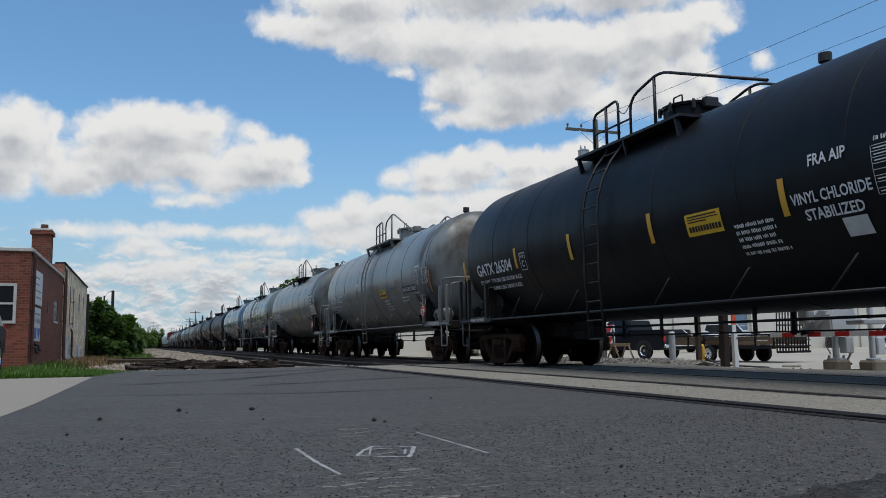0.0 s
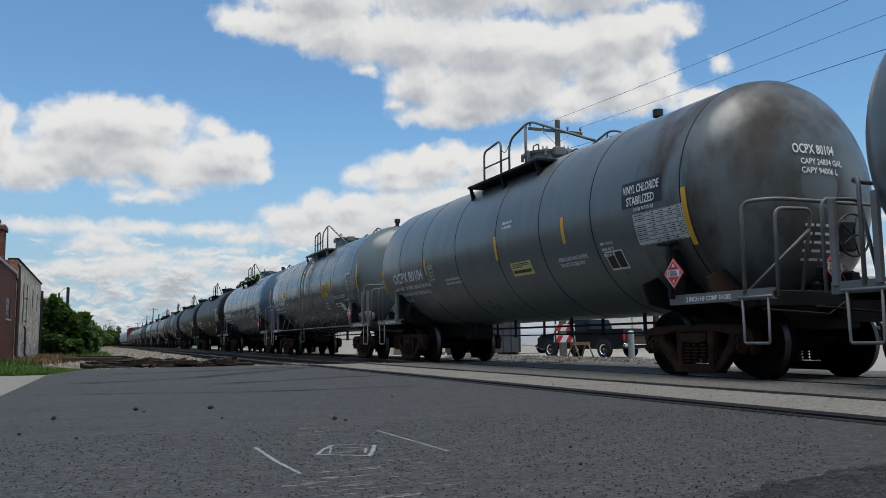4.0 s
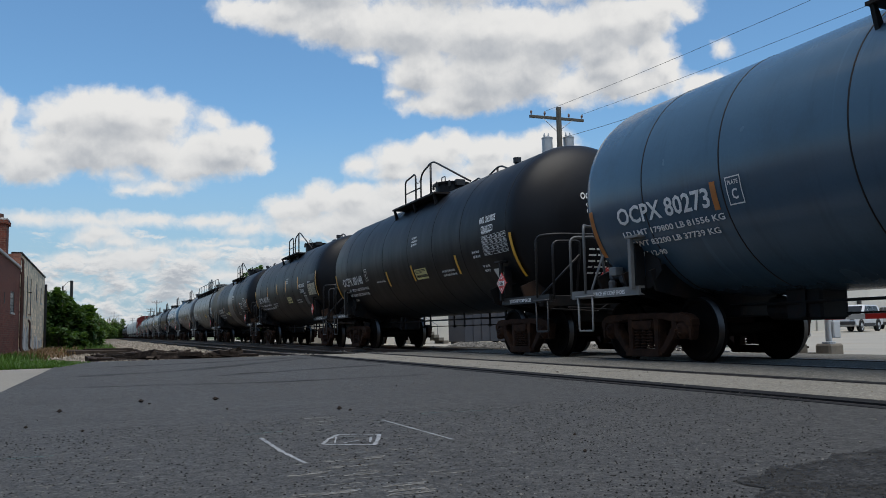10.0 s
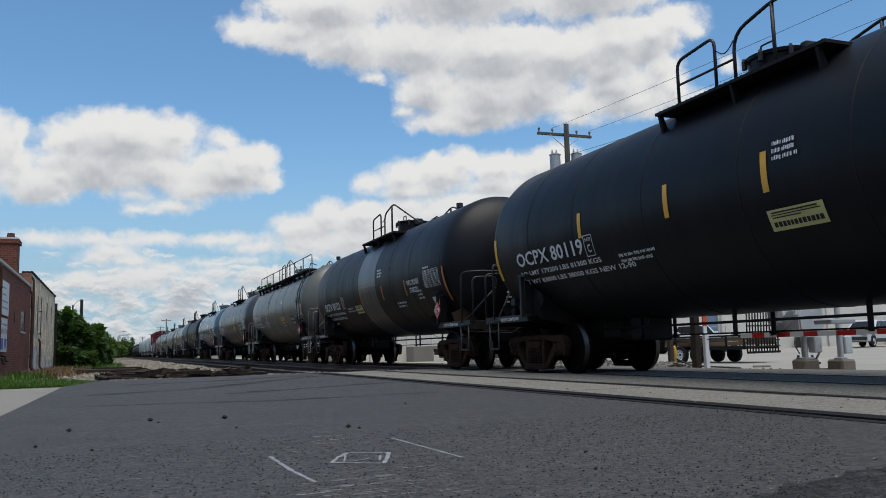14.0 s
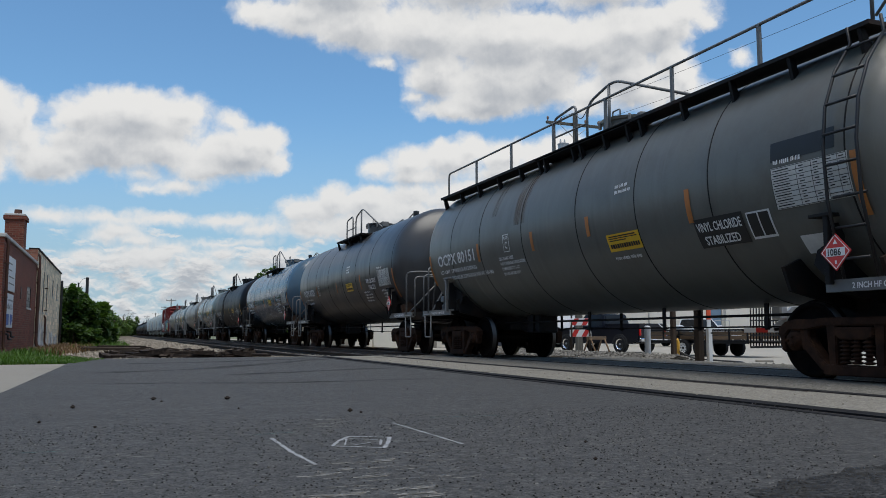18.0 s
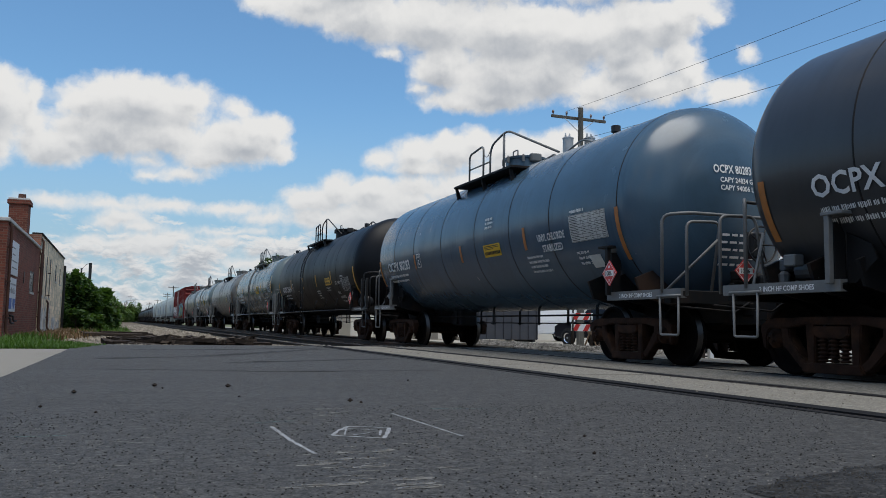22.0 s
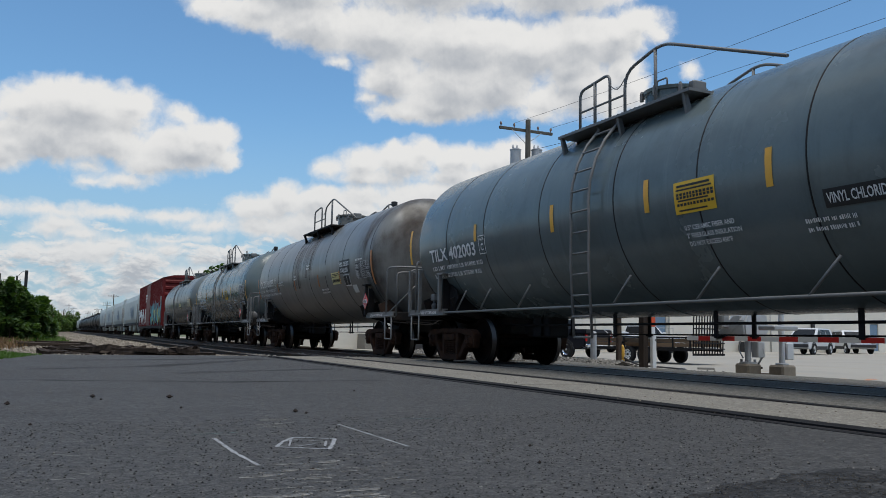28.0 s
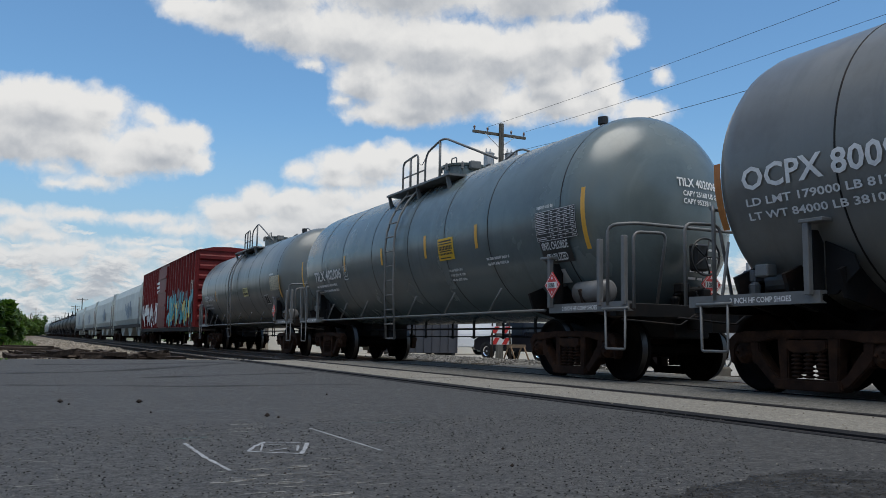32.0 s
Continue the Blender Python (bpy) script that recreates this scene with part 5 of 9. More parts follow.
def make_bolster(bm):
    prism(bm, [(-1.0, 0.46), (-1.0, 0.60), (-0.3, 0.70), (0.3, 0.70), (1.0, 0.60), (1.0, 0.46), (0.3, 0.36), (-0.3, 0.36)], "y", -0.19, 0.19)
    lathe(bm, [(0.68, 0.0), (0.68, 0.2), (0.76, 0.2), (0.76, 0.0)], "z", 16)
    for s in (-1, 1):      # brake beams and rods
        tube(bm, [(-0.75, 0.36 * s, 0.36), (0, 0.30 * s, 0.36), (0.75, 0.36 * s, 0.36)], 0.03)
        box(bm, -0.80, -0.66, 0.36 * s - 0.05, 0.36 * s + 0.05, 0.22, 0.52)
        box(bm, 0.66, 0.80, 0.36 * s - 0.05, 0.36 * s + 0.05, 0.22, 0.52)


WHEELSETS = []


def add_truck(car, y, turns, label="rust-brown cast steel truck"):
    tr = part("truck", bake("truck", make_bolster), M_TRUCK, car, label, pose(0, y, 0))
    for s in (-1, 1):
        part("side_frame", bake("side_frame", make_side_frame), M_TRUCK, tr, m=pose(1.02 * s, 0, 0))
        for k in (-1, 0, 1):
            part("spring", bake("spring", make_spring, True), M_TRUCK, tr, m=pose(1.06 * s, 0.155 * k, 0.0))
        for k in (-1, 1):
            part("bearing", bake(("bearing", s), make_bearing, True), M_TRUCK, tr, m=pose(1.03 * s, 0.89 * k, 0.45, 0, 0, 0 if s < 0 else 180))
    me = bake("wheelset", make_wheelset)
    if len(me.materials) < 2:
        me.materials.append(M_WHEELTREAD)
    for k in (-1, 1):
        ws = part("wheelset", me, M_WHEEL, tr, "two steel wheels with bright treads on an axle", pose(0, 0.89 * k, 0.457))
        if turns:
            WHEELSETS.append((ws, 0.89 * k))


def add_end_gear(car, s, iron, big):
    """Deck, sills, handrails, steps and coupler at the leading (s = -1) or trailing end."""
    back = 0.0 if s < 0 else 0.55       # the trailing gear sits further in
    X = 1.50

    def P(p):                     # metres from the coupler to the car's own y
        return s * (HALF - p)

    def span(a, b):
        return min(P(a), P(b)), max(P(a), P(b))

    def side_sill(bm, sx):
        prism(bm, [(X * sx, 0.97), (X * sx, 1.10), ((X - 0.1) * sx, 1.10), ((X - 0.1) * sx, 1.07), ((X - 0.03) * sx, 1.06), ((X - 0.03) * sx, 1.0), ((X - 0.1) * sx, 0.97)], "y", *span(0.15 + back, 2.0 + back))
    for sx in (-1, 1):
        part("side_sill", bake(("side_sill", s, sx, HALF), lambda bm: side_sill(bm, sx)), iron, car)

    def end_sill(bm):
        box(bm, -X + 0.03, X - 0.03, *span(0.42 + back * 0.6, 0.58 + back * 0.6), 0.90, 1.09, 0.01)
        box(bm, -X + 0.05, -0.5, *span(0.58 + back * 0.6, 1.2 + back), 1.05, 1.085)
        box(bm, 0.5, X - 0.05, *span(0.58 + back * 0.6, 1.2 + back), 1.05, 1.085)
    part("end_platform", bake(("end_platform", s, HALF), end_sill), M_SILL, car)

    def draft(bm):
        box(bm, -0.33, 0.33, *span(0.55, 3.3), 0.62, 0.96, 0.02)
    part("draft_sill", bake(("draft_sill", s, HALF), draft), M_SILL, car)

    def web(bm, p):
        prism(bm, [(-1.32, 1.02), (-1.42, 1.30), (-1.12, 1.42), (-0.6, 1.02), (0.6, 1.02), (1.12, 1.42), (1.42, 1.30), (1.32, 1.02), (0.34, 0.80), (-0.34, 0.80)], "y", P(p) - 0.025, P(p) + 0.025)
    for p in (1.35, 2.03, 2.7):
        part("saddle_web", bake(("saddle_web", s, p, HALF), lambda bm: web(bm, p)), M_SILL, car)

    def bracket(bm, sx):
        b = back - 0.1
        box(bm, *sorted(((X + 0.01) * sx, (X + 0.08) * sx)), *span(1.965 + b, 2.035 + b), 1.05, 1.80, 0.008)
        box(bm, *sorted(((X - 0.2) * sx, (X + 0.09) * sx)), *span(1.93 + b, 2.22 + b), 1.785, 1.825, 0.006)
    for sx in (-1, 1):
        part("saddle_bracket", bake(("saddle_bracket", s, sx, HALF), lambda bm: bracket(bm, sx)), iron if (big or s > 0) else M_SILL, car)

    def gusset(bm, sx):
        b = back - 0.1
        prism(bm, [(P(2.04 + b), 1.06), (P(2.15 + b), 1.06), (P(2.42 + b), 1.30), (P(2.36 + b), 1.46), (P(2.04 + b), 1.62)], "x", (X - 0.20) * sx, (X - 0.17) * sx)
        box(bm, *sorted(((X - 0.18) * sx, (X - 0.02) * sx)), *span(1.985 + b, 2.015 + b), 1.05, 1.72)
    for sx in (-1, 1):
        part("gusset", bake(("gusset", s, sx, HALF), lambda bm: gusset(bm, sx)), M_SILL, car)

    def rail(bm):
        q = 0.57 + back
        tube(bm, [(-X, P(q), 1.05), (-X, P(q), 2.16), (-X + 0.25, P(q - 0.3), 2.17), (X - 0.25, P(q - 0.3), 2.17), (X, P(q), 2.16), (X, P(q), 1.05)], 0.024, 8, 0.14)
    part("end_handrail", bake(("end_handrail", s, HALF), rail), iron, car)

    def hoop(bm, sx):
        q = 0.12 + back * 0.8
        tube(bm, [((X - 0.08) * sx, P(q), 1.0), ((X - 0.08) * sx, P(q), 2.02), (0.85 * sx, P(q), 2.04), (0.85 * sx, P(q + 0.2), 1.08)], 0.022, 8, 0.12)
    for sx in (-1, 1):
        part("grab_hoop", bake(("grab_hoop", s, sx, HALF), lambda bm: hoop(bm, sx)), iron, car)

    def brace(bm, sx):
        tube(bm, [((X - 0.06) * sx, P(0.62 + back), 1.05), (0.85 * sx, P(0.16 + back), 1.80)], 0.02)
    if not big:
        for sx in (-1, 1):
            part("brace", bake(("brace", s, sx, HALF), lambda bm: brace(bm, sx)), iron, car)

    def post(bm, sx, p):
        box(bm, *sorted(((X - 0.04) * sx, (X + 0.03) * sx)), P(p) - 0.035, P(p) + 0.035, 1.05, 1.98, 0.008)
    if big:
        for sx in (-1, 1):
            for p in (0.75 + back, 0.22 + back):
                part("ladder_post", bake(("ladder_post", s, sx, p, HALF), lambda bm: post(bm, sx, p)), iron, car)

    def step(bm):
        tube(bm, [(0, -0.21, 1.0), (0, -0.20, 0.46), (0, 0.20, 0.46), (0, 0.21, 1.0)], 0.017, 6, 0.03)
        tube(bm, [(0, -0.28, 1.0), (0, 0.28, 1.0)], 0.02)
    for sx in (-1, 1):
        part("sill_step", bake("sill_step", step), iron, car, m=pose((X + 0.01) * sx, P(0.40 + back * 1.3), 0))

    def coupler(bm):
        box(bm, -0.09, 0.09, *span(0.2, 0.9), 0.74, 0.94, 0.02)
        prism(bm, [(-0.20, P(0.22)), (-0.16, P(0.0)), (0.02, P(-0.06)), (0.06, P(0.08)), (0.20, P(0.05)), (0.20, P(0.26))], "z", 0.70, 0.98)
        tube(bm, [(0.30, P(0.5), 0.85), (0.34, P(0.2), 0.62), (0.25, P(0.02), 0.40)], 0.025, 6, 0.15)
        tube(bm, [(-1.4, P(0.4), 0.86), (-0.4, P(0.36), 0.80), (-0.1, P(0.34), 0.98)], 0.014)
    part("coupler", bake(("coupler", s, HALF), coupler), M_SILL, car)


def make_brake_wheel(bm):
    n = 28
    tube(bm, [(0.27 * math.cos(2 * math.pi * i / n), 0, 0.27 * math.sin(2 * math.pi * i / n)) for i in range(n)], 0.016, 6, closed=True)
    for i in range(5):
        t = 2 * math.pi * i / 5
        tube(bm, [(0, 0, 0), (0.27 * math.cos(t), 0.0, 0.27 * math.sin(t))], 0.012)
    box(bm, -0.13, 0.13, 0.05, 0.22, -0.2, 0.2, 0.03)


def make_valve_gear(bm):
    rnd = random.Random(5)
    lathe(bm, [(-0.2, 0), (-0.2, 0.1), (0.15, 0.12), (0.2, 0.06), (0.2, 0)], "y", 12, (0, 0, 0.18))
    for i in range(9):
        x, y, z = rnd.uniform(-0.3, 0.3), rnd.uniform(-0.35, 0.35), rnd.uniform(0.0, 0.22)
        if i % 2:
            lathe(bm, [(z, 0), (z, 0.06), (z + 0.1, 0.07), (z + 0.14, 0.03), (z + 0.14, 0)], "z", 8, (x, y, 0))
        else:
            box(bm, x - 0.08, x + 0.08, y - 0.09, y + 0.09, z, z + 0.14, 0.015)
    tube(bm, [(-0.3, -0.4, 0.05), (0.0, 0.0, 0.3), (0.25, 0.4, 0.1)], 0.015, 6, 0.1)


def make_dome(bm):
    z = ZT + RT - 0.1
    lathe(bm, [(z, 0.0), (z, 0.455), (4.36, 0.455), (4.37, 0.49), (4.42, 0.50), (4.43, 0.46), (4.46, 0.24), (4.47, 0.0)], "z", 36)


def make_dome_fittings(bm):
    for i in range(8):
        t = 2 * math.pi * (i + 0.3) / 8
        c, s_ = math.cos(t), math.sin(t)
        lathe(bm, [(4.28, 0), (4.28, 0.035), (4.40, 0.035), (4.44, 0.02), (4.44, 0)], "z", 6, (0.51 * c, 0.51 * s_, 0))
    tube(bm, [(-0.25, -0.12, 4.45), (-0.25, -0.12, 4.60), (-0.25, 0.12, 4.60), (-0.25, 0.12, 4.45)], 0.015, 6, 0.04)
    box(bm, -0.13, 0.13, -0.58, -0.45, 4.28, 4.46, 0.02)


def tank_top(car, kind, iron, p, vent_at):
    """Dome, relief valve, platform and railings on the tank's crown; kind: A, B, or L for the longer cars."""
    top = ZT + RT
    sh = {"A": -0.45, "B": -0.50, "L": 0.35}[kind]
    dome = part("dome", bake("dome", make_dome, False), p, car, m=pose(0, {"A": 0.10, "B": -0.10, "L": 0.40}[kind], 0))
    tagged(part("dome_fitting", bake("dome_fitting", make_dome_fittings), iron, dome), kind="stuff")

    def vent(bm):
        lathe(bm, [(top - 0.05, 0), (top - 0.05, 0.10), (top + 0.05, 0.10), (top + 0.06, 0.06), (top + 0.14, 0.06), (top + 0.15, 0.09), (top + 0.27, 0.09), (top + 0.29, 0.0)], "z", 14)
    part("relief_valve", bake("relief_valve", vent), M_BLACKIRON, car, m=pose(0, vent_at - HALF, 0))
    y0, y1 = -1.40 + sh, 1.75 + sh
    zp = 3.84

    def plate(bm, sx):
        box(bm, *sorted((0.66 * sx, 1.30 * sx)), y0, y1, zp - 0.04, zp)

    def grip(bm, sx):
        for i in range(int((y1 - y0) / 0.1)):
            box(bm, *sorted((0.67 * sx, 1.29 * sx)), y0 + 0.04 + 0.1 * i, y0 + 0.06 + 0.1 * i, zp, zp + 0.012)
    for sx in (-1, 1):
        pl = part("platform", bake(("platform", kind, sx), lambda bm: plate(bm, sx)), M_SILL if kind == "A" else iron, car)
        tagged(part("tread_grating", bake(("tread_grating", kind, sx), lambda bm: grip(bm, sx)), M_SILL if kind == "A" else iron, pl), kind="stuff")
        for y in (y0 + 0.15, (y0 + y1) / 2, y1 - 0.06):
            def leg(bm):
                prism(bm, [(1.28 * sx, zp - 0.04), (1.22 * sx, zp - 0.04), (1.13 * sx, ZT + 1.06), (1.21 * sx, ZT + 0.98)], "y", -0.025, 0.025)
            part("platform_bracket", bake(("platform_bracket", sx), leg), M_SILL if kind == "A" else iron, pl, m=pose(0, y, 0))

    def low_loop(bm):
        tube(bm, [(0, 1.62 + sh, zp), (0, 1.62 + sh, 4.62), (0, 0.80 + sh, 4.70), (0, 0.80 + sh, zp)], 0.024, 8, 0.14)
        tube(bm, [(0, 1.62 + sh, 4.26), (0, 0.42 + sh, 4.26)], 0.018)
        if kind != "A":
            tube(bm, [(0, 1.2 + sh, zp), (0, 1.2 + sh, 4.65)], 0.028, 6)

    def tall_loop(bm):
        a = 0.42 + sh
        tail = {"A": -3.35, "B": -3.35, "L": -3.15}[kind]
        tube(bm, [(0, a, zp), (0, a, 4.60), (0, -0.45 + sh, 4.80), (0, tail + 0.15 + (0.5 if kind == "L" else 0), 3.88 if kind == "A" else 3.92)], 0.024, 8, 0.25)
        tube(bm, [(0, -0.30 + sh, zp), (0, -0.30 + sh, 4.74)], 0.028, 6)

    def chain(bm):
        tube(bm, [(0, 0.8 - 0.38 * i / 6 + sh, 4.52 - 0.12 * math.sin(math.pi * i / 6)) for i in range(7)], 0.008, 5)
    for sx in (-1, 1):
        part("low_railing", bake(("low_railing", kind), low_loop), iron, car, m=pose(0.95 * sx, 0, 0))
        part("tall_railing", bake(("tall_railing", kind), tall_loop), iron, car, m=pose(0.95 * sx, 0, 0))
        part("chain", bake(("chain", kind), chain), iron, car, m=pose(0.95 * sx, 0, 0))


def long_walkway(car, iron):
    """Full-length running board with a railing along the tank's shoulder, and a ladder at its end."""
    y0, y1, zp = -6.3, 6.3, 3.86

    def board(bm):
        box(bm, -1.30, -0.95, y0, y1, zp - 0.05, zp)
        for i in range(13):
            y = y0 + 0.15 + (y1 - y0 - 0.3) * i / 12
            prism(bm, [(-1.28, zp - 0.05), (-1.20, zp - 0.05), (-1.13, ZT + 1.12), (-1.22, ZT + 1.04)], "y", y - 0.025, y + 0.025)
    part("running_board", bake("running_board", board), M_SILL, car)

    def rail(bm):
        tube(bm, [(-1.12, y0 + 0.1, zp), (-1.12, y0 + 0.1, 4.46), (-1.12, y1 - 0.1, 4.46), (-1.12, y1 - 0.1, zp)], 0.022, 8, 0.12)
        for i in range(1, 7):
            y = y0 + (y1 - y0) * i / 7
            box(bm, -1.14, -1.10, y - 0.025, y + 0.025, zp, 4.46)
        tube(bm, [(-1.25, y0 - 0.05, zp + 0.02), (-1.25, y0 - 0.25, zp + 0.2), (-1.0, y0 - 0.3, zp + 0.1)], 0.018, 6, 0.06)
    part("safety_railing", bake("long_railing", rail), iron, car)

    def ladder(bm):
        for y in (-6.45, -6.02):
            pts = [(-1.30, y, zp)] + [(-(RT + 0.13) * math.cos(a), y, ZT + (RT + 0.13) * math.sin(a)) for a in (0.75, 0.5, 0.25, 0.0)] + [(-1.70, y, 1.9), (-1.52, y, 1.10)]
            tube(bm, pts, 0.02)
        for i in range(8):
            z = 1.3 + 0.33 * i
            a = math.asin(max(-0.3, min(0.75, (z - ZT) / (RT + 0.13))))
            x = -(RT + 0.13) * math.cos(a) if z > 2.0 else -1.62
            tube(bm, [(x, -6.45, z), (x, -6.02, z)], 0.016)
    part("ladder", bake("end_ladder", ladder), M_BLACKIRON, car)


def side_ladder(car, iron, at):
    def stiles(bm):
        for y in (-0.23, 0.23):
            pts = [(-1.25, y, 3.86)] + [(-(RT + 0.13) * math.cos(a), y, ZT + (RT + 0.13) * math.sin(a)) for a in (0.8, 0.6, 0.4, 0.2, 0.0, -0.12)] + [(-1.72, y, 1.6), (-1.66, y, 0.56)]
            tube(bm, pts, 0.024, 6)
        tube(bm, [(-1.66, -0.23, 0.56), (-1.66, 0.23, 0.56)], 0.018)
    lad = part("ladder", bake("side_ladder", stiles), iron, car, m=pose(0, at, 0))

    def rung(bm):
        tube(bm, [(0, -0.23, 0), (0, 0.23, 0)], 0.015)
    for i in range(10):
        z = 0.86 + 0.31 * i
        a = math.asin(max(-1, min(1, (z - ZT) / (RT + 0.13))))
        x = -(RT + 0.13) * math.cos(a) if z > 2.3 else -1.70
        part("rung", bake("rung", rung), iron, lad, m=pose(x, 0, z))

    def long_bar(bm):
        tube(bm, [(0, -HALF + 2.1, 1.02), (0, HALF - 2.6, 1.02)], 0.021, 8)
    for sx in (-1, 1):
        part("side_rail", bake(("side_rail", HALF), long_bar), iron, car, m=pose(1.50 * sx, 0, 0))

    def strut(bm):
        tube(bm, [(0, 0.0, 1.02), (0.03, -0.38, 1.42)], 0.018)
    for y in (-3.9, -2.2, -0.5, 2.2, 3.6, 4.6):
        part("strut", bake("strut", strut), iron, car, m=pose(-1.50, y, 0))


def make_hanger(bm):
    box(bm, -0.012, 0.012, -0.035, 0.035, 0.58, 0.98)
    box(bm, -0.04, 0.04, -0.05, 0.05, 0.60, 0.63)


def make_placard(bm):
    w = 0.20
    prism(bm, [(0, -w), (w, 0), (0, w), (-w, 0)], "x", -0.006, 0.006)


def placard(car, m):
    pl = part("placard", bake("placard", make_placard), M_PLACARD, car, "red diamond placard with a white band", m)

    def border(bm):
        for k in range(4):
            a, b = [(0.185 * math.cos(math.pi / 2 * j), 0.185 * math.sin(math.pi / 2 * j)) for j in (k, k + 1)]
            c, d = [(0.172 * math.cos(math.pi / 2 * j), 0.172 * math.sin(math.pi / 2 * j)) for j in (k, k + 1)]
            quad(bm, (-0.009, *a), (-0.009, *b), (-0.009, *d), (-0.009, *c))
        quad(bm, (-0.009, -0.125, -0.045), (-0.009, 0.125, -0.045), (-0.009, 0.125, 0.045), (-0.009, -0.125, 0.045))
        quad(bm, (-0.009, -0.012, -0.125), (-0.009, 0.012, -0.125), (-0.009, 0.012, -0.09), (-0.009, -0.012, -0.09))
        bm.faces.new([bm.verts.new(p) for p in ((-0.009, -0.03, 0.085), (-0.009, 0.03, 0.085), (-0.009, 0.0, 0.135))])
    part("placard_band", bake("placard_band", border), M_WHITE, pl)

    def digits(bm):
        vs, fs = letters("1086", 0.10, 0.95)
        made = [bm.verts.new((-0.012, 0.115 - u, v - 0.036)) for u, v in vs]
        for f in fs:
            bm.faces.new([made[i] for i in f])
    part("placard_number", bake("placard_number", digits), M_INK, pl)


def fit_text(text, left, right, z, height, on_head=False, off=0.016):
    """A line of lettering stretched between two places, p or x, at height z."""
    vs, fs = letters(text, 1.0)
    u0, u1 = min(v[0] for v in vs), max(v[0] for v in vs)
    k = abs(right - left) / (u1 - u0)
    bm = bmesh.new()
    if on_head:
        made = [bm.verts.new(head_skin(left + (u - u0) * k, z + (v - 0.36) * height / 0.72, off)) for u, v in vs]
    else:
        made = [bm.verts.new(skin(left - HALF - (u - u0) * k, z, (v - 0.36) * height / 0.72, off)) for u, v in vs]
    for f in fs:
        bm.faces.new([made[i] for i in f])
    return bm


def words(name, bm, material, parent, label=""):
    return tagged(part(name, bm, material, parent, label), kind="stuff")


def tank_marks(car, spec):
    """Reflector tape, stickers, data panels and lettering on the near side and the leading head. Places are metres from the leading coupler."""
    white = M_WHITE

    def Y(p):
        return p - HALF
    tape = M_STRIPE if spec.get("tape", "new") == "new" else M_STRIPE_OLD
    for p, z1, z0 in spec["stripes"]:
        bm = bmesh.new()
        a1, a0 = (math.asin((z - ZT) / RT) for z in (z1, z0))
        n = 8
        rows = [[bm.verts.new(skin(Y(p) + w, ZT, RT * (a0 + (a1 - a0) * i / n), 0.008)) for w in (0.05, -0.05)] for i in range(n + 1)]
        for a, b in zip(rows, rows[1:]):
            bm.faces.new((a[0], a[1], b[1], b[0])).smooth = True
        part("reflector_tape", bm, tape, car)

    def sheet(bm, p1, p0, z1, z0, off=0.008, n=6):
        """A sheet on the skin between two places and two heights."""
        a1, a0 = (math.asin((z - ZT) / RT) for z in (z1, z0))
        rows = [[bm.verts.new(skin(Y(p), ZT, RT * (a0 + (a1 - a0) * i / n), off)) for p in (p1, p0)] for i in range(n + 1)]
        for a, b in zip(rows, rows[1:]):
            bm.faces.new((a[0], a[1], b[1], b[0])).smooth = True

    def small(p, z, width, rows, h=0.05, gap=0.085, seed=0):
        bm = bmesh.new()
        bar_lines(bm, Y(p), z, width, rows, h, gap, seed=spec["n"] * 11 + seed)
        tagged(part("small_lettering", bm, white, car), kind="stuff")

    mark = spec["mark"]
    pl, pr, z = spec["num"]
    words("lettering", fit_text(mark, pl, pr, z, spec.get("high", 0.25)), white, car, "white reporting mark")
    if "load" in spec:
        for k, line in enumerate(spec["load"]):
            words("lettering", fit_text(line, pl - 0.02, pl - 0.02 - (pl - pr) * 0.043 * len(line), z - 0.26 - 0.15 * k, 0.085), white, car)
    else:
        small(pl - 0.05, z - 0.26, (pl - pr) * 0.85, 2, 0.065, 0.13, 1)
    q, zq = spec.get("plate", (pr - 0.6, z + 0.02))
    bm = bmesh.new()                                      # square frame round a letter
    for a, b, c, d in ((-0.13, -0.115, -0.17, 0.17), (0.115, 0.13, -0.17, 0.17), (-0.13, 0.13, -0.17, -0.155), (-0.13, 0.13, 0.155, 0.17)):
        wrap_panel(bm, Y(q) - a, Y(q) - b, zq + (c + d) / 2, d - c, 0.014, 2)
    part("clearance_box", bm, white, car)
    words("lettering", fit_text("C", q + 0.05, q - 0.05, zq - 0.04, 0.13), white, car)
    words("lettering", fit_text("PLATE", q + 0.09, q - 0.09, zq + 0.10, 0.05), white, car)
    # emergency sticker
    p1, p0, z1, z0 = spec["sticker"]
    w, h = p1 - p0, z1 - z0
    bm = bmesh.new()
    sheet(bm, p1, p0, z1, z0)
    sticker = part("sticker", bm, M_YELLOW if spec.get("fresh", True) else M_OLDYELLOW, car, "yellow emergency sticker")
    bm = bmesh.new()
    tall = h > 0.36
    for f0, f1, zz, hh in ((0.08, 0.9, 0.86, 0.07), (0.06, 0.94, 0.74, 0.05)) + (((0.1, 0.85, 0.4, 0.05), (0.1, 0.8, 0.1, 0.05)) if tall else ((0.08, 0.6, 0.62, 0.06),)):
        wrap_panel(bm, Y(p1 - w * f0), Y(p1 - w * f1), z0 + h * zz, h * hh, 0.014, 1)
    for zz in ((0.6, 0.5, 0.28) if tall else (0.3,)):
        u = 0.07 * w
        rnd = random.Random(spec["n"])
        while u < w * 0.92:
            k = rnd.uniform(0.035, 0.055)
            wrap_panel(bm, Y(p1 - u), Y(p1 - u - k), z0 + h * zz, h * (0.085 if tall else 0.26), 0.014, 1)
            u += k + 0.016
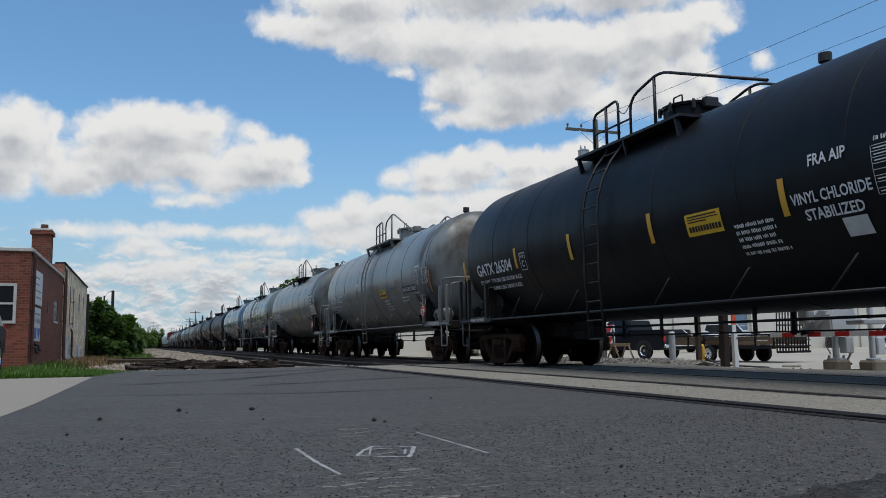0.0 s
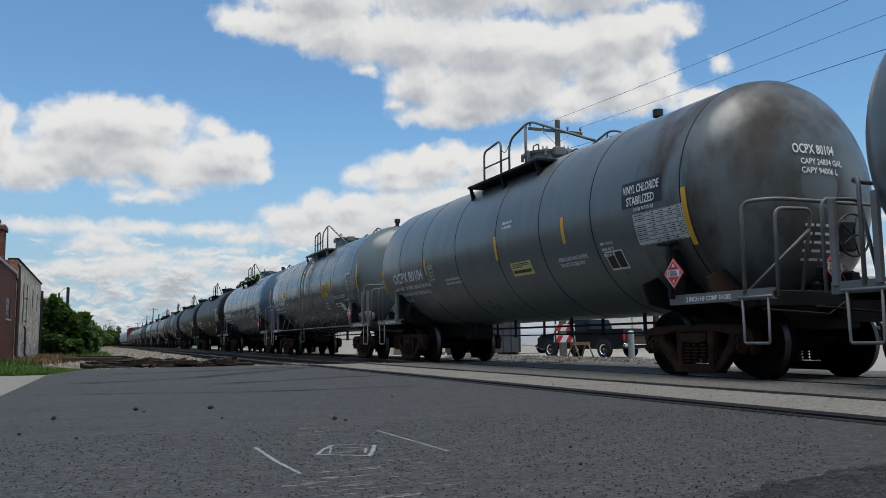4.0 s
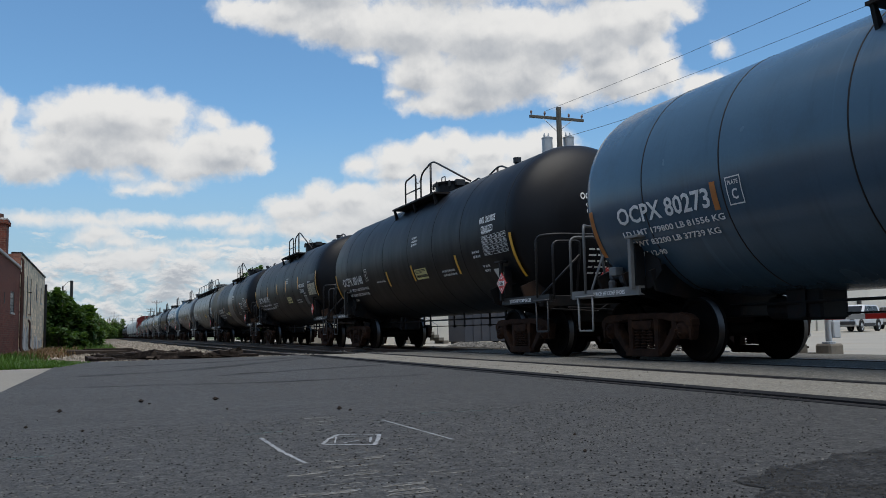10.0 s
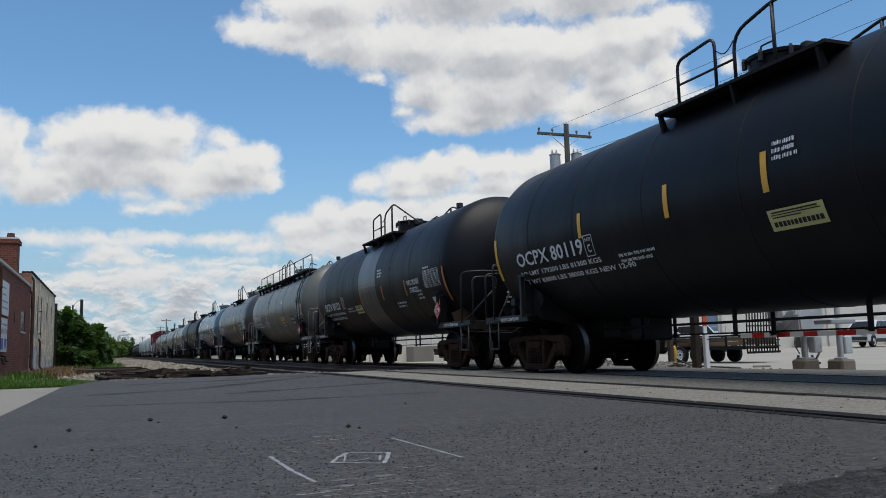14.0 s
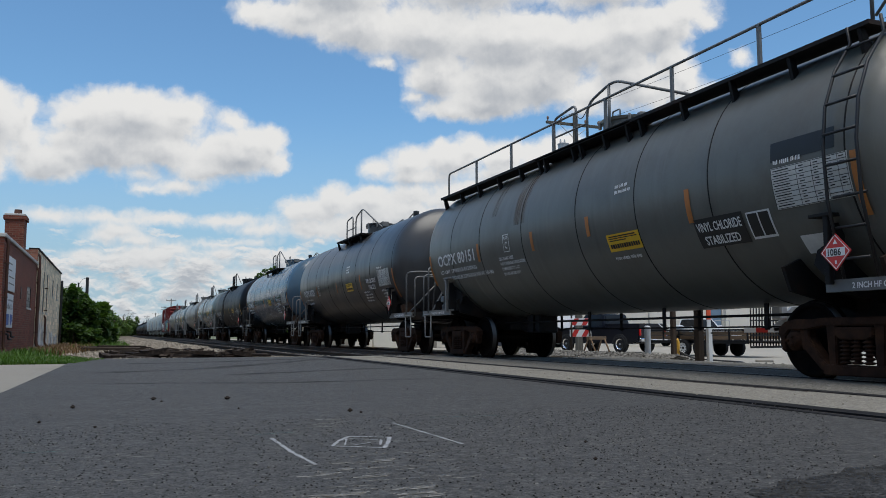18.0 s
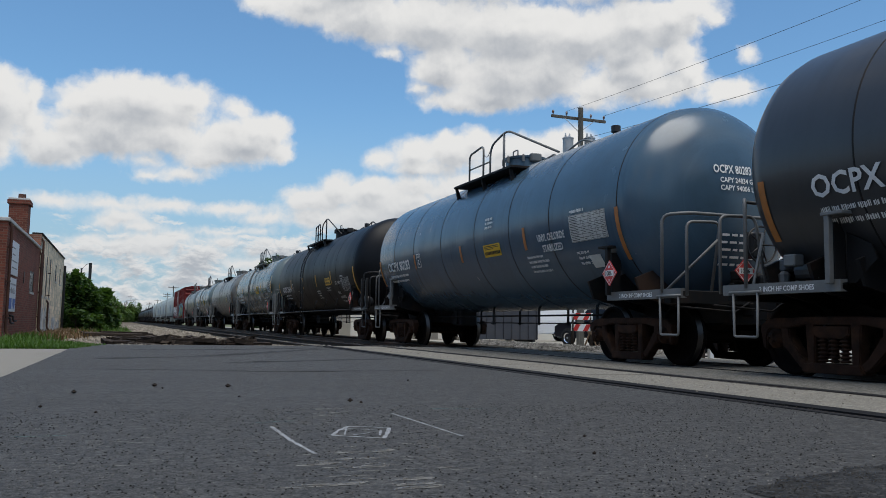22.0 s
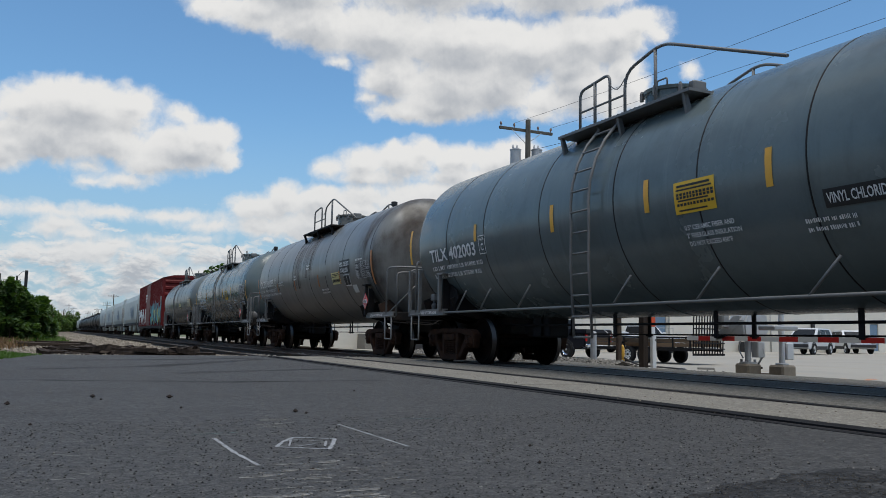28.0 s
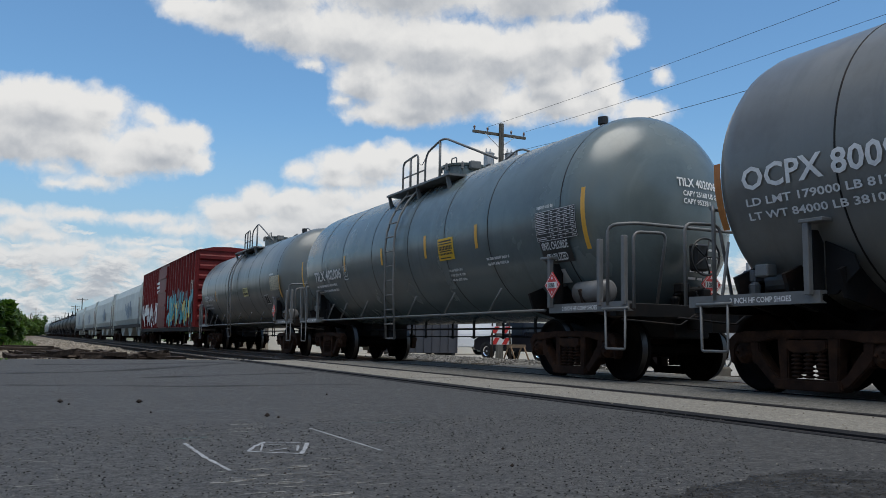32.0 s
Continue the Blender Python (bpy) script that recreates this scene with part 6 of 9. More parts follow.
    tagged(part("sticker_print", bm, M_INK, sticker), kind="stuff")
    # data table
    if "table" in spec:
        p1, p0, z1, z0, dark = spec["table"]
        w, h, zc = p1 - p0, z1 - z0, (z1 + z0) / 2
        bm = bmesh.new()
        sheet(bm, p1, p0, z1, z0)
        tab = part("data_panel", bm, {0: M_PANEL, 1: M_INK, 2: PAINT[spec["color"]], 3: M_CREAM}[dark], car, "ruled data panel")
        bm = bmesh.new()
        nrow = 8
        for i in range(nrow + 1):
            wrap_panel(bm, Y(p1) - 0.015, Y(p0) + 0.015, zc + h * (i / nrow - 0.5) * 0.96, 0.007, 0.014, 1)
        for u in (0.0, 0.35, 0.55, 0.72, 0.88, 0.985):
            wrap_panel(bm, Y(p1) - w * u, Y(p1) - w * u - 0.007, zc, h * 0.97, 0.014, 4)
        rnd = random.Random(spec["n"] + 50)
        for i in range(nrow):
            for u in (0.03, 0.39, 0.58, 0.75, 0.9):
                if rnd.random() < 0.85:
                    wrap_panel(bm, Y(p1) - w * u, Y(p1) - w * (u + (0.22 if u < 0.1 else 0.06)), zc + h * ((i + 0.5) / nrow - 0.5) * 0.96, 0.013, 0.013, 1)
        tagged(part("panel_print", bm, M_INK if dark in (0, 3) else M_WHITE, tab), kind="stuff")
        if "dot" in spec:
            words("lettering", fit_text(spec["dot"], p1 - 0.02, p1 - 0.62, z1 + 0.09, 0.085), white, car)
        else:
            small(p1 - 0.05, z1 + 0.06, 0.5, 1, 0.05, 0.09, 2)
    for p, z, size, lines in spec.get("notes", ()):
        for k, line in enumerate(lines):
            words("lettering", fit_text(line, p, p - size * 0.62 * len(line), z - size * 1.55 * k, size), white, car)
    # name of the goods
    if "goods" in spec:
        style, p1, p0, z = spec["goods"]
        w = p1 - p0
        if style == "line":
            bm = bmesh.new()
            sheet(bm, p1 + 0.04, p0 - 0.04, z + 0.09, z - 0.10)
            ban = part("goods_banner", bm, M_INK, car, "black name banner")
            words("banner_lettering", fit_text("VINYL CHLORIDE, STABILIZED", p1, p0, z, 0.11), white, ban)
        elif style == "banner":
            bm = bmesh.new()
            sheet(bm, p1 + 0.04, p0 - 0.04, z + 0.19, z - 0.18)
            ban = part("goods_banner", bm, M_INK, car, "black name banner")
            words("banner_lettering", fit_text("VINYL CHLORIDE", p1, p0, z + 0.08, 0.12), white, ban)
            words("banner_lettering", fit_text("STABILIZED", p1 - w * 0.1, p0 + w * 0.12, z - 0.09, 0.12), white, ban)
        elif style == "three":
            for k, (word, f) in enumerate((("VINYL", 0.45), ("CHLORIDE", 0.8), ("STABILIZED", 1.0))):
                words("lettering", fit_text(word, p1, p1 - w * f, z - 0.15 * k, 0.1), white, car)
        else:
            words("lettering", fit_text("VINYL CHLORIDE", p1, p0, z, 0.13), white, car)
            words("lettering", fit_text("STABILIZED", p1 - w * 0.14, p0 + w * 0.14, z - 0.19, 0.13), white, car)
    for text, p1, p0, z, h in spec.get("words", ()):
        words("lettering", fit_text(text, p1, p0, z, h), white, car)
    for k, (p, z, width, rows) in enumerate(spec.get("small", ())):
        small(p, z, width, rows, seed=k + 3)
    for p, z in spec.get("cards", ()):
        bm = bmesh.new()
        sheet(bm, p + 0.17, p - 0.17, z + 0.10, z - 0.10, 0.010)
        part("paper_card", bm, M_PANEL, car, "white paper card")
    if "square" in spec:
        p1, p0, z1, z0 = spec["square"]
        bm = bmesh.new()
        sheet(bm, p1, p0, z1, z0)
        sq = part("stencil_square", bm, M_WHITE, car)
        bm = bmesh.new()
        m = (p1 + p0) / 2
        sheet(bm, p1 - 0.025, m + 0.012, z1 - 0.02, z0 + 0.03, 0.013)
        sheet(bm, m - 0.012, p0 + 0.025, z1 - 0.02, z0 + 0.03, 0.013)
        part("stencil_print", bm, M_INK, sq)
    for p1, p0, z1, z0, m in spec.get("patches", ()):
        bm = bmesh.new()
        sheet(bm, p1, p0, z1, z0, 0.005)
        part("paint_patch", bm, m, car, "repainted patch")
    if "band" in spec:                                    # jacket section of another colour
        p1, p0, m = spec["band"]
        bm = bmesh.new()
        lathe(bm, [(Y(p0), RT - 0.01), (Y(p0), RT + 0.005), (Y(p1), RT + 0.005), (Y(p1), RT - 0.01)], "y", 72, (0, 0, ZT))
        part("jacket_section", bm, m, car, "jacket section in another paint")
    for p, wdt, z1, z0 in spec.get("rust", ()):           # run-down rust stains
        bm = bmesh.new()
        rnd = random.Random(int(p * 100))
        n = 12
        a1, a0 = (math.asin(max(-1, min(1, (z - ZT) / RT))) for z in (z1, z0))
        rows = []
        for i in range(n + 1):
            f = i / n
            k = 2.2 * wdt * (0.7 + 0.3 * f) * (1 + 0.06 * rnd.uniform(-1, 1))
            rows.append([bm.verts.new(skin(Y(p) + e * k / 2, ZT, RT * (a0 + (a1 - a0) * f), 0.004)) for e in (1, -1)])
        for a, b in zip(rows, rows[1:]):
            bm.faces.new((a[0], a[1], b[1], b[0])).smooth = True
        part("rust_stain", bm, M_RUSTRUN, car, "rust run down from the platform")
    if spec.get("stain"):             # brown grime over the leading end, thickened to put the head in shade
        bm = bmesh.new()
        prof = []
        for i in range(1, 9):
            a = math.pi / 2 * i / 8
            prof.append((-SEAM - HEAD * math.cos(a) - 0.004, RT * math.sin(a) + 0.004))
        prof += [(-SEAM + 0.35 * k, RT + 0.0045) for k in range(1, 4)]
        rings = [[bm.verts.new((r * math.cos(2 * math.pi * k / 48), y, ZT + r * math.sin(2 * math.pi * k / 48))) for k in range(48)] for y, r in prof]
        for a, b in zip(rings, rings[1:]):
            for k in range(48):
                bm.faces.new((a[k], b[k], b[(k + 1) % 48], a[(k + 1) % 48])).smooth = True
        part("grime", bm, M_ENDSTAIN_SHADE, car, "brown grime and painted shade over the leading end")
    # leading head
    x1, x2, z = spec.get("head", (-0.40, 0.30, 2.97))
    words("lettering", fit_text(mark, x1, x2, z, 0.13, True), white, car, "white reporting mark")
    for k, line in enumerate(spec.get("capy", ("CAPY 24834 GAL", "CAPY 94006 L"))):
        words("lettering", fit_text(line, x1 + 0.1, x1 + 0.1 + 0.052 * len(line), z - 0.17 - 0.12 * k, 0.08, True), white, car)
    bm = bmesh.new()
    for k in range(5):
        u = x2 - 0.55
        rnd = random.Random(spec["n"] * 5 + k)
        while u < x2 + 0.05:
            w_ = rnd.uniform(0.08, 0.18)
            quad(bm, head_skin(u, 1.95 - 0.11 * k), head_skin(u + w_, 1.95 - 0.11 * k), head_skin(u + w_, 1.985 - 0.11 * k), head_skin(u, 1.985 - 0.11 * k))
            u += w_ + 0.04
    tagged(part("small_lettering", bm, white, car), kind="stuff")
    placard(car, pose(-1.63, Y(1.72), 1.38))
    placard(car, pose(0.45 if spec["kind"] == "B" else 0.02, Y(0.62), 1.42, 0, 0, 90))
    for y, sgn in ((-HALF + 1.65, 1), (HALF - 1.35, 1)):
        bm = bmesh.new()
        vs, fs = letters("2 INCH HF COMP SHOES", 0.085, 0.9)
        made = [bm.verts.new((-1.505, y - u, 1.0 + v)) for u, v in vs]
        for f in fs:
            bm.faces.new([made[i] for i in f])
        words("lettering", bm, white, car)


def tank_car(spec):
    kind, col = spec["kind"], spec["color"]
    near = spec.get("near", True)
    set_length(spec.get("length", 15.5))
    longer = HALF > 8
    car = thing("tank_car", spec["label"], "tank car", group="cars of the train")
    CARS.append((car, spec["at"] + HALF))
    p = PAINT[col]
    iron = {"black": M_BLACKIRON, "soft_black": M_BLACKIRON}.get(col, M_IRON)
    part("tank", bake(("tank", HALF), make_tank, True), p, car)
    k = SEAM / 6.22
    for y in spec.get("bands", (-SEAM + 0.04, -4.0 * k, -2.35 * k, -0.65 * k, 1.35 * k, 3.3 * k, 4.9 * k)):
        part("jacket_seam", bake("jacket_seam", make_band, True), M_SILL, car, m=pose(0, y, 0))
    for s in (-1, 1):
        add_end_gear(car, s, iron, kind == "B")
        add_truck(car, s * (HALF - 2.03), near)
    tank_top(car, "L" if longer else "B" if kind == "B" else "A", iron, p, spec.get("vent", 4.05))
    if kind == "C":
        long_walkway(car, iron)
    if kind == "B":
        side_ladder(car, iron, 0.9 if longer else 0.0)

    def pipe(bm, r=0.02):
        tube(bm, [(0, -HALF + 3.1, 0), (0, HALF - 3.1, 0)], r, 6)
    part("brake_pipe", bake(("brake_pipe", HALF), pipe), M_SILL, car, m=pose(-0.35, 0, 0.78))
    part("brake_pipe", bake(("thin_brake_pipe", HALF), lambda bm: pipe(bm, 0.013)), M_SILL, car, m=pose(0.35, 0, 0.63))
    for y in (-3.6, -1.3, 1.0, 3.3):
        for x in (-0.35, 0.35):
            part("pipe_hanger", bake("pipe_hanger", make_hanger), M_SILL, car, m=pose(x, y, 0))

    def brake_box(bm):
        box(bm, -0.22, 0.22, -0.3, 0.3, 0.55, 0.98, 0.03)
        lathe(bm, [(0.3, 0), (0.3, 0.16), (0.7, 0.16), (0.75, 0.1), (0.75, 0)], "y", 14, (0, 0, 0.72))
    part("brake_cylinder", bake("brake_cylinder", brake_box), M_SILL, car, m=pose(-0.1, HALF - 4.4, 0))
    part("brake_wheel", bake("brake_wheel", make_brake_wheel), M_BLACKIRON, car, m=pose(0.15, -HALF + 0.42, 1.80))
    part("valve_gear", bake("valve_gear", make_valve_gear), iron, car, m=pose(-1.0, HALF - 1.65, 1.085))
    part("valve_gear", bake("valve_gear", make_valve_gear), M_SILL, car, m=pose(0.3, -HALF + 0.80, 1.085))
    if kind == "B":
        def cyl(bm):
            lathe(bm, [(-0.36, 0.0), (-0.36, 0.12), (-0.32, 0.17), (0.32, 0.17), (0.36, 0.12), (0.36, 0)], "y", 18)
        part("air_reservoir", bake("air_reservoir", cyl, True), M_IRON if col != "black" else M_BLACKIRON, car, m=pose(-1.22, -HALF + 1.25, 1.27))
    if near:
        tank_marks(car, spec)
    return car


CARS = []

# the cars in order, with the place of each leading coupler at the start; places in metres from that coupler
FLEET = [
    dict(kind="B", color="black", mark="GATX 26504", length=16.5, at=2.81, num=(14.49, 12.65, 2.12), plate=(12.1, 2.12), vent=5.7,
         load=("LD LMT 179200 LBS 81300 KGS", "LT WT 83800 LBS 38000 KGS"), stripes=((15.25, 2.39, 1.73), (12.43, 2.41, 2.01), (10.16, 2.41, 1.96), (7.66, 2.40, 1.96), (4.92, 2.40, 1.96), (1.6, 2.42, 1.55)),
         sticker=(6.81, 6.06, 2.24, 1.94), table=(3.6, 2.5, 2.50, 1.98, 2), goods=("plain", 4.80, 3.65, 2.12), words=(("FRA AIP", 4.46, 3.92, 2.52, 0.13),),
         small=((5.86, 1.96, 0.85, 5),), cards=((4.0, 1.73),), label="black tank car with yellow reflector tape and white lettering"),
    dict(kind="B", color="pale", mark="OCPX 80327", stain=1, at=19.31, tape="old", num=(13.46, 11.43, 2.22), plate=(11.06, 2.22), vent=2.6,
         stripes=((1.33, 2.43, 1.87), (4.44, 2.41, 2.0), (6.54, 2.4, 2.05), (9.24, 2.42, 2.1)), sticker=(6.31, 5.56, 2.21, 1.95), table=(2.51, 1.42, 2.56, 2.12, 1),
         goods=("line", 3.79, 2.52, 2.07), square=(2.82, 2.42, 1.93, 1.63), cards=((2.28, 1.64),), small=((5.95, 1.85, 0.7, 4), (4.1, 1.86, 0.7, 2), (9.2, 2.55, 0.4, 1)),
         patches=((5.2, 4.5, 2.2, 1.95, "slate"), (10.7, 10.1, 2.1, 1.85, "slate")), label="pale grey tank car with rust-stained end and ladder"),
    dict(kind="A", color="grey", mark="OCPX 80104", stain=1, at=34.81, num=(13.24, 11.17, 2.12), plate=(10.62, 2.10), load=("LD LMT 179000 LBS 81200 KGS", "LT WT 84000 LBS 38100 KGS", "NEW 12-90"),
         stripes=((14.04, 2.43, 1.8), (10.93, 2.44, 2.07), (7.14, 2.51, 2.07), (4.60, 2.54, 2.10), (1.5, 2.5, 1.75)), sticker=(6.69, 5.90, 1.96, 1.72), fresh=False,
         goods=("banner", 2.84, 2.0, 2.58), table=(2.65, 1.55, 2.3, 1.85, 0), square=(3.57, 3.11, 1.86, 1.58), words=(("FIBERGLASS INSULATION", 4.93, 4.05, 1.86, 0.065), ("DO NOT EXCEED 450F", 4.93, 4.18, 1.77, 0.065)),
         small=((9.9, 1.88, 0.9, 2), (3.6, 1.98, 0.35, 3), (6.8, 2.72, 0.4, 2)), patches=((11.1, 10.6, 1.66, 1.48, "pale"),), label="light grey tank car with black-bordered stickers"),
    dict(kind="B", color="slate", mark="TILX 401848", at=50.31, num=(13.64, 11.54, 2.20), plate=(11.18, 2.21), vent=1.9, head=(-0.12, 0.82, 3.0), capy=("CAPY 25140 US GAL", "CAPY 95162 L"),
         stripes=((11.48, 2.64, 2.24), (8.93, 2.64, 2.24), (6.73, 2.64, 2.2), (4.08, 2.66, 2.19), (1.06, 2.87, 1.99), (14.6, 2.85, 2.1)), sticker=(5.26, 4.56, 2.49, 2.07), table=(2.25, 1.17, 2.56, 2.10, 1),
         goods=("line", 3.87, 2.53, 1.98), square=(2.91, 2.44, 1.86, 1.54), cards=((3.21, 1.65),), small=((5.28, 1.84, 0.6, 3), (3.9, 1.78, 0.8, 2)), label="slate grey tank car with side ladder and yellow tape"),
    dict(kind="A", color="blue", mark="OCPX 80273", at=65.9, tape="old", num=(13.32, 11.29, 2.13), plate=(10.83, 2.14), load=("LD LMT 179800 LB 81556 KG", "LT WT 83200 LB 37739 KG", "NEW 12-90"), capy=("CAPY 24868 GAL", "CAPY 94136 L"),
         stripes=((7.86, 2.3, 1.95), (4.75, 2.32, 1.91), (1.58, 2.39, 1.57), (11.2, 2.3, 1.95), (14.0, 2.3, 1.6)), sticker=(6.81, 6.02, 2.19, 1.91), table=(2.93, 1.78, 2.42, 1.96, 0),
         goods=("plain", 4.47, 3.50, 2.12), dot="DOT 105J300W", notes=((5.01, 1.86, 0.062, ("0.65\" CERAMIC FIBER AND", "4\" FIBERGLASS INSULATION", "COMPRESSED TO 3 1/2\"", "DO NOT EXCEED 450\u00b0F")),), cards=((2.72, 1.71),), small=((3.25, 1.86, 0.45, 3), (8.36, 2.78, 0.42, 3)), label="blue tank car with orange tape and white data panel"),
    dict(kind="A", color="soft_black", mark="OCPX 80148", at=81.31, num=(13.28, 11.19, 2.07), plate=(10.74, 2.16), load=("LD LMT 179200 LBS 81300 KGS", "LT WT 83800 LBS 38000 KGS", "NEW 10-90"),
         stripes=((8.9, 2.12, 1.73), (6.94, 2.14, 1.75), (4.13, 2.14, 1.73), (1.4, 2.32, 1.50), (14.0, 2.35, 1.6)), sticker=(6.79, 6.01, 2.02, 1.77), fresh=False, table=(2.65, 1.55, 2.38, 1.99, 2),
         goods=("plain", 2.74, 1.98, 2.70), cards=((2.35, 1.62),), small=((5.07, 1.85, 0.8, 2), (9.9, 1.9, 0.9, 1), (6.75, 2.78, 0.42, 3), (3.2, 2.1, 0.4, 2), (2.9, 1.8, 0.3, 2)), label="dull black tank car with bright yellow tape"),
    dict(kind="A", color="soft_black", mark="OCPX 80119", at=96.81, num=(13.17, 10.80, 2.11), plate=(10.62, 2.09), load=("LD LMT 179200 LBS 81300 KGS", "LT WT 83800 LBS 38000 KGS NEW 12-90"),
         stripes=((10.82, 2.64, 2.23), (8.53, 2.67, 2.21), (6.65, 2.70, 2.22), (4.33, 2.71, 2.24), (1.36, 2.74, 1.86), (14.0, 2.6, 1.8)), sticker=(6.73, 5.90, 2.01, 1.77), fresh=False, table=(2.69, 1.58, 2.34, 1.93, 3),
         goods=("plain", 4.20, 3.17, 2.34), cards=((2.1, 1.62),), small=((4.96, 1.83, 0.8, 2), (9.9, 1.85, 0.9, 2), (6.5, 2.75, 0.42, 3), (3.5, 2.03, 0.35, 2)), patches=((2.52, 1.6, 2.68, 2.44, "ink"), (3.57, 3.17, 1.95, 1.62, "frame")), label="dull black tank car with cream data panel"),
    dict(kind="A", color="soft_black", mark="OCPX 80122", at=112.31, tape="old", num=(13.10, 11.02, 2.02), plate=(10.53, 2.06), load=("LD LMT 178700 LBS 81050 KGS", "LT WT 84300 LBS 38250 KGS", "NEW 12-90"),
         stripes=((14.04, 2.28, 1.75), (10.73, 2.29, 1.86), (8.39, 2.29, 1.85), (6.2, 2.3, 1.9), (4.2, 2.3, 1.9), (1.45, 2.4, 1.6)), sticker=(9.33, 8.57, 1.90, 1.66), fresh=False, table=(2.75, 1.7, 2.4, 1.98, 2),
         goods=("plain", 4.0, 3.1, 2.2), cards=((2.4, 1.65),), small=((10.2, 1.85, 0.8, 2), (5.2, 1.75, 0.8, 2), (6.5, 2.75, 0.42, 3), (3.4, 1.95, 0.4, 3)), band=(8.5, 6.75, "dusk"), label="black tank car with a worn grey shoulder band"),
    dict(kind="C", color="olive", mark="OCPX 80151", at=127.81, tape="old", num=(13.47, 11.36, 2.23), plate=(9.76, 2.30), load=("LD LMT 179300LB 81350KG", "LT WT 83700LB 37950KG NEW 10-90"), vent=1.6,
         stripes=((11.15, 2.42, 2.05), (6.74, 2.42, 2.1), (4.18, 2.45, 2.0), (1.46, 2.42, 1.75), (8.7, 2.4, 2.05), (14.0, 2.4, 1.7)), sticker=(6.26, 5.40, 2.06, 1.80), table=(2.63, 1.54, 2.43, 1.96, 0),
         goods=("banner", 4.11, 3.27, 1.84), square=(3.17, 2.77, 2.0, 1.68), cards=((2.3, 1.55),), notes=((10.2, 2.02, 0.062, ("LBS CERAMIC FIBER", "AND 4\" FIBERGLASS INSULATION", "COMPRESSED TO 3 1/2\"", "DO NOT EXCEED 450\u00b0F")),), small=((5.9, 2.76, 0.42, 2), (6.2, 1.7, 0.8, 1)), patches=((2.63, 1.70, 2.73, 2.50, "ink"),),
         rust=((9.2, 0.3, 3.7, 2.6), (10.4, 0.15, 3.7, 2.9)), label="olive grey tank car with a long railed walkway"),
    dict(kind="A", color="dusk", mark="OCPX 80226", at=143.31, tape="old", num=(13.25, 11.40, 2.13), plate=(10.63, 2.15), capy=("CAPY 24831 GAL", "CAPY 94996 L"),
         stripes=((1.57, 2.35, 1.56), (4.9, 2.37, 1.93), (7.93, 2.31, 1.95), (10.95, 2.3, 1.95), (14.0, 2.3, 1.6)), sticker=(6.66, 5.88, 2.19, 1.93), table=(3.01, 1.89, 2.39, 1.92, 0),
         goods=("plain", 4.22, 3.26, 2.14), cards=((2.47, 1.64),), small=((4.78, 1.83, 0.8, 4), (6.45, 2.72, 0.42, 3), (2.9, 1.8, 0.4, 3)), label="faded blue-black tank car with white data panel"),
    dict(kind="A", color="blue", mark="OCPX 80283", at=158.81, tape="old", num=(13.26, 11.43, 2.14), plate=(10.69, 2.18),
         stripes=((7.9, 2.31, 1.95), (4.75, 2.40, 1.98), (1.59, 2.40, 1.60), (11.0, 2.35, 1.98), (14.0, 2.35, 1.65)), sticker=(6.65, 5.84, 2.22, 1.97), table=(3.04, 1.91, 2.42, 1.97, 0),
         goods=("plain", 4.24, 3.23, 2.15), cards=((2.5, 1.64),), small=((4.8, 1.84, 0.8, 4), (6.5, 2.74, 0.42, 3), (3.0, 1.8, 0.4, 3)), label="glossy blue tank car with orange tape"),
    dict(kind="B", color="black", mark="GATX 26694", length=16.5, at=174.31, num=(14.15, 12.21, 2.05), plate=(11.84, 2.08), vent=5.67, head=(-0.30, 0.55, 2.74), capy=("CAPY 25750 GALS", "CAPY 97474 L"),
         stripes=((15.01, 2.4, 1.75), (12.11, 2.42, 2.03), (9.68, 2.42, 1.96), (7.19, 2.41, 1.96), (4.74, 2.43, 1.96), (1.6, 2.42, 1.54)), sticker=(5.72, 4.93, 2.22, 1.95), table=(3.41, 2.30, 2.13, 1.68, 2),
         goods=("three", 4.29, 3.45, 1.66), words=(("SR 13450", 4.20, 3.53, 1.99, 0.11),), cards=((2.5, 1.54),), small=((7.4, 1.8, 0.6, 4), (5.7, 1.86, 0.6, 2), (10.8, 1.9, 0.5, 2)), label="black tank car with long yellow tape and white tables"),
    dict(kind="B", color="slate", mark="TILX 402003", at=190.68, num=(13.48, 11.40, 2.20), plate=(11.12, 2.24), vent=2.6, head=(-0.12, 0.82, 3.0), capy=("CAPY 25150 US GAL", "CAPY 95201 L"), load=("LD LMT 180300 LB 81800 KG", "LT WT 82700 LB 37500 KG"),
         stripes=((14.5, 2.85, 2.1), (11.38, 2.64, 2.32), (8.71, 2.64, 2.21), (6.37, 2.66, 2.22), (4.26, 2.68, 2.24), (1.11, 2.93, 2.05)), sticker=(5.82, 5.10, 2.52, 2.12), table=(2.25, 1.15, 2.58, 2.12, 1),
         goods=("line", 3.56, 2.29, 2.02), notes=((5.72, 1.95, 0.062, ("0.5\" CERAMIC FIBER AND", "2\" FIBERGLASS INSULATION", "DO NOT EXCEED 450\u00b0F")),), cards=((2.1, 1.55),), small=((3.9, 1.82, 0.7, 2),), label="slate grey tank car with ladder and large yellow sticker"),
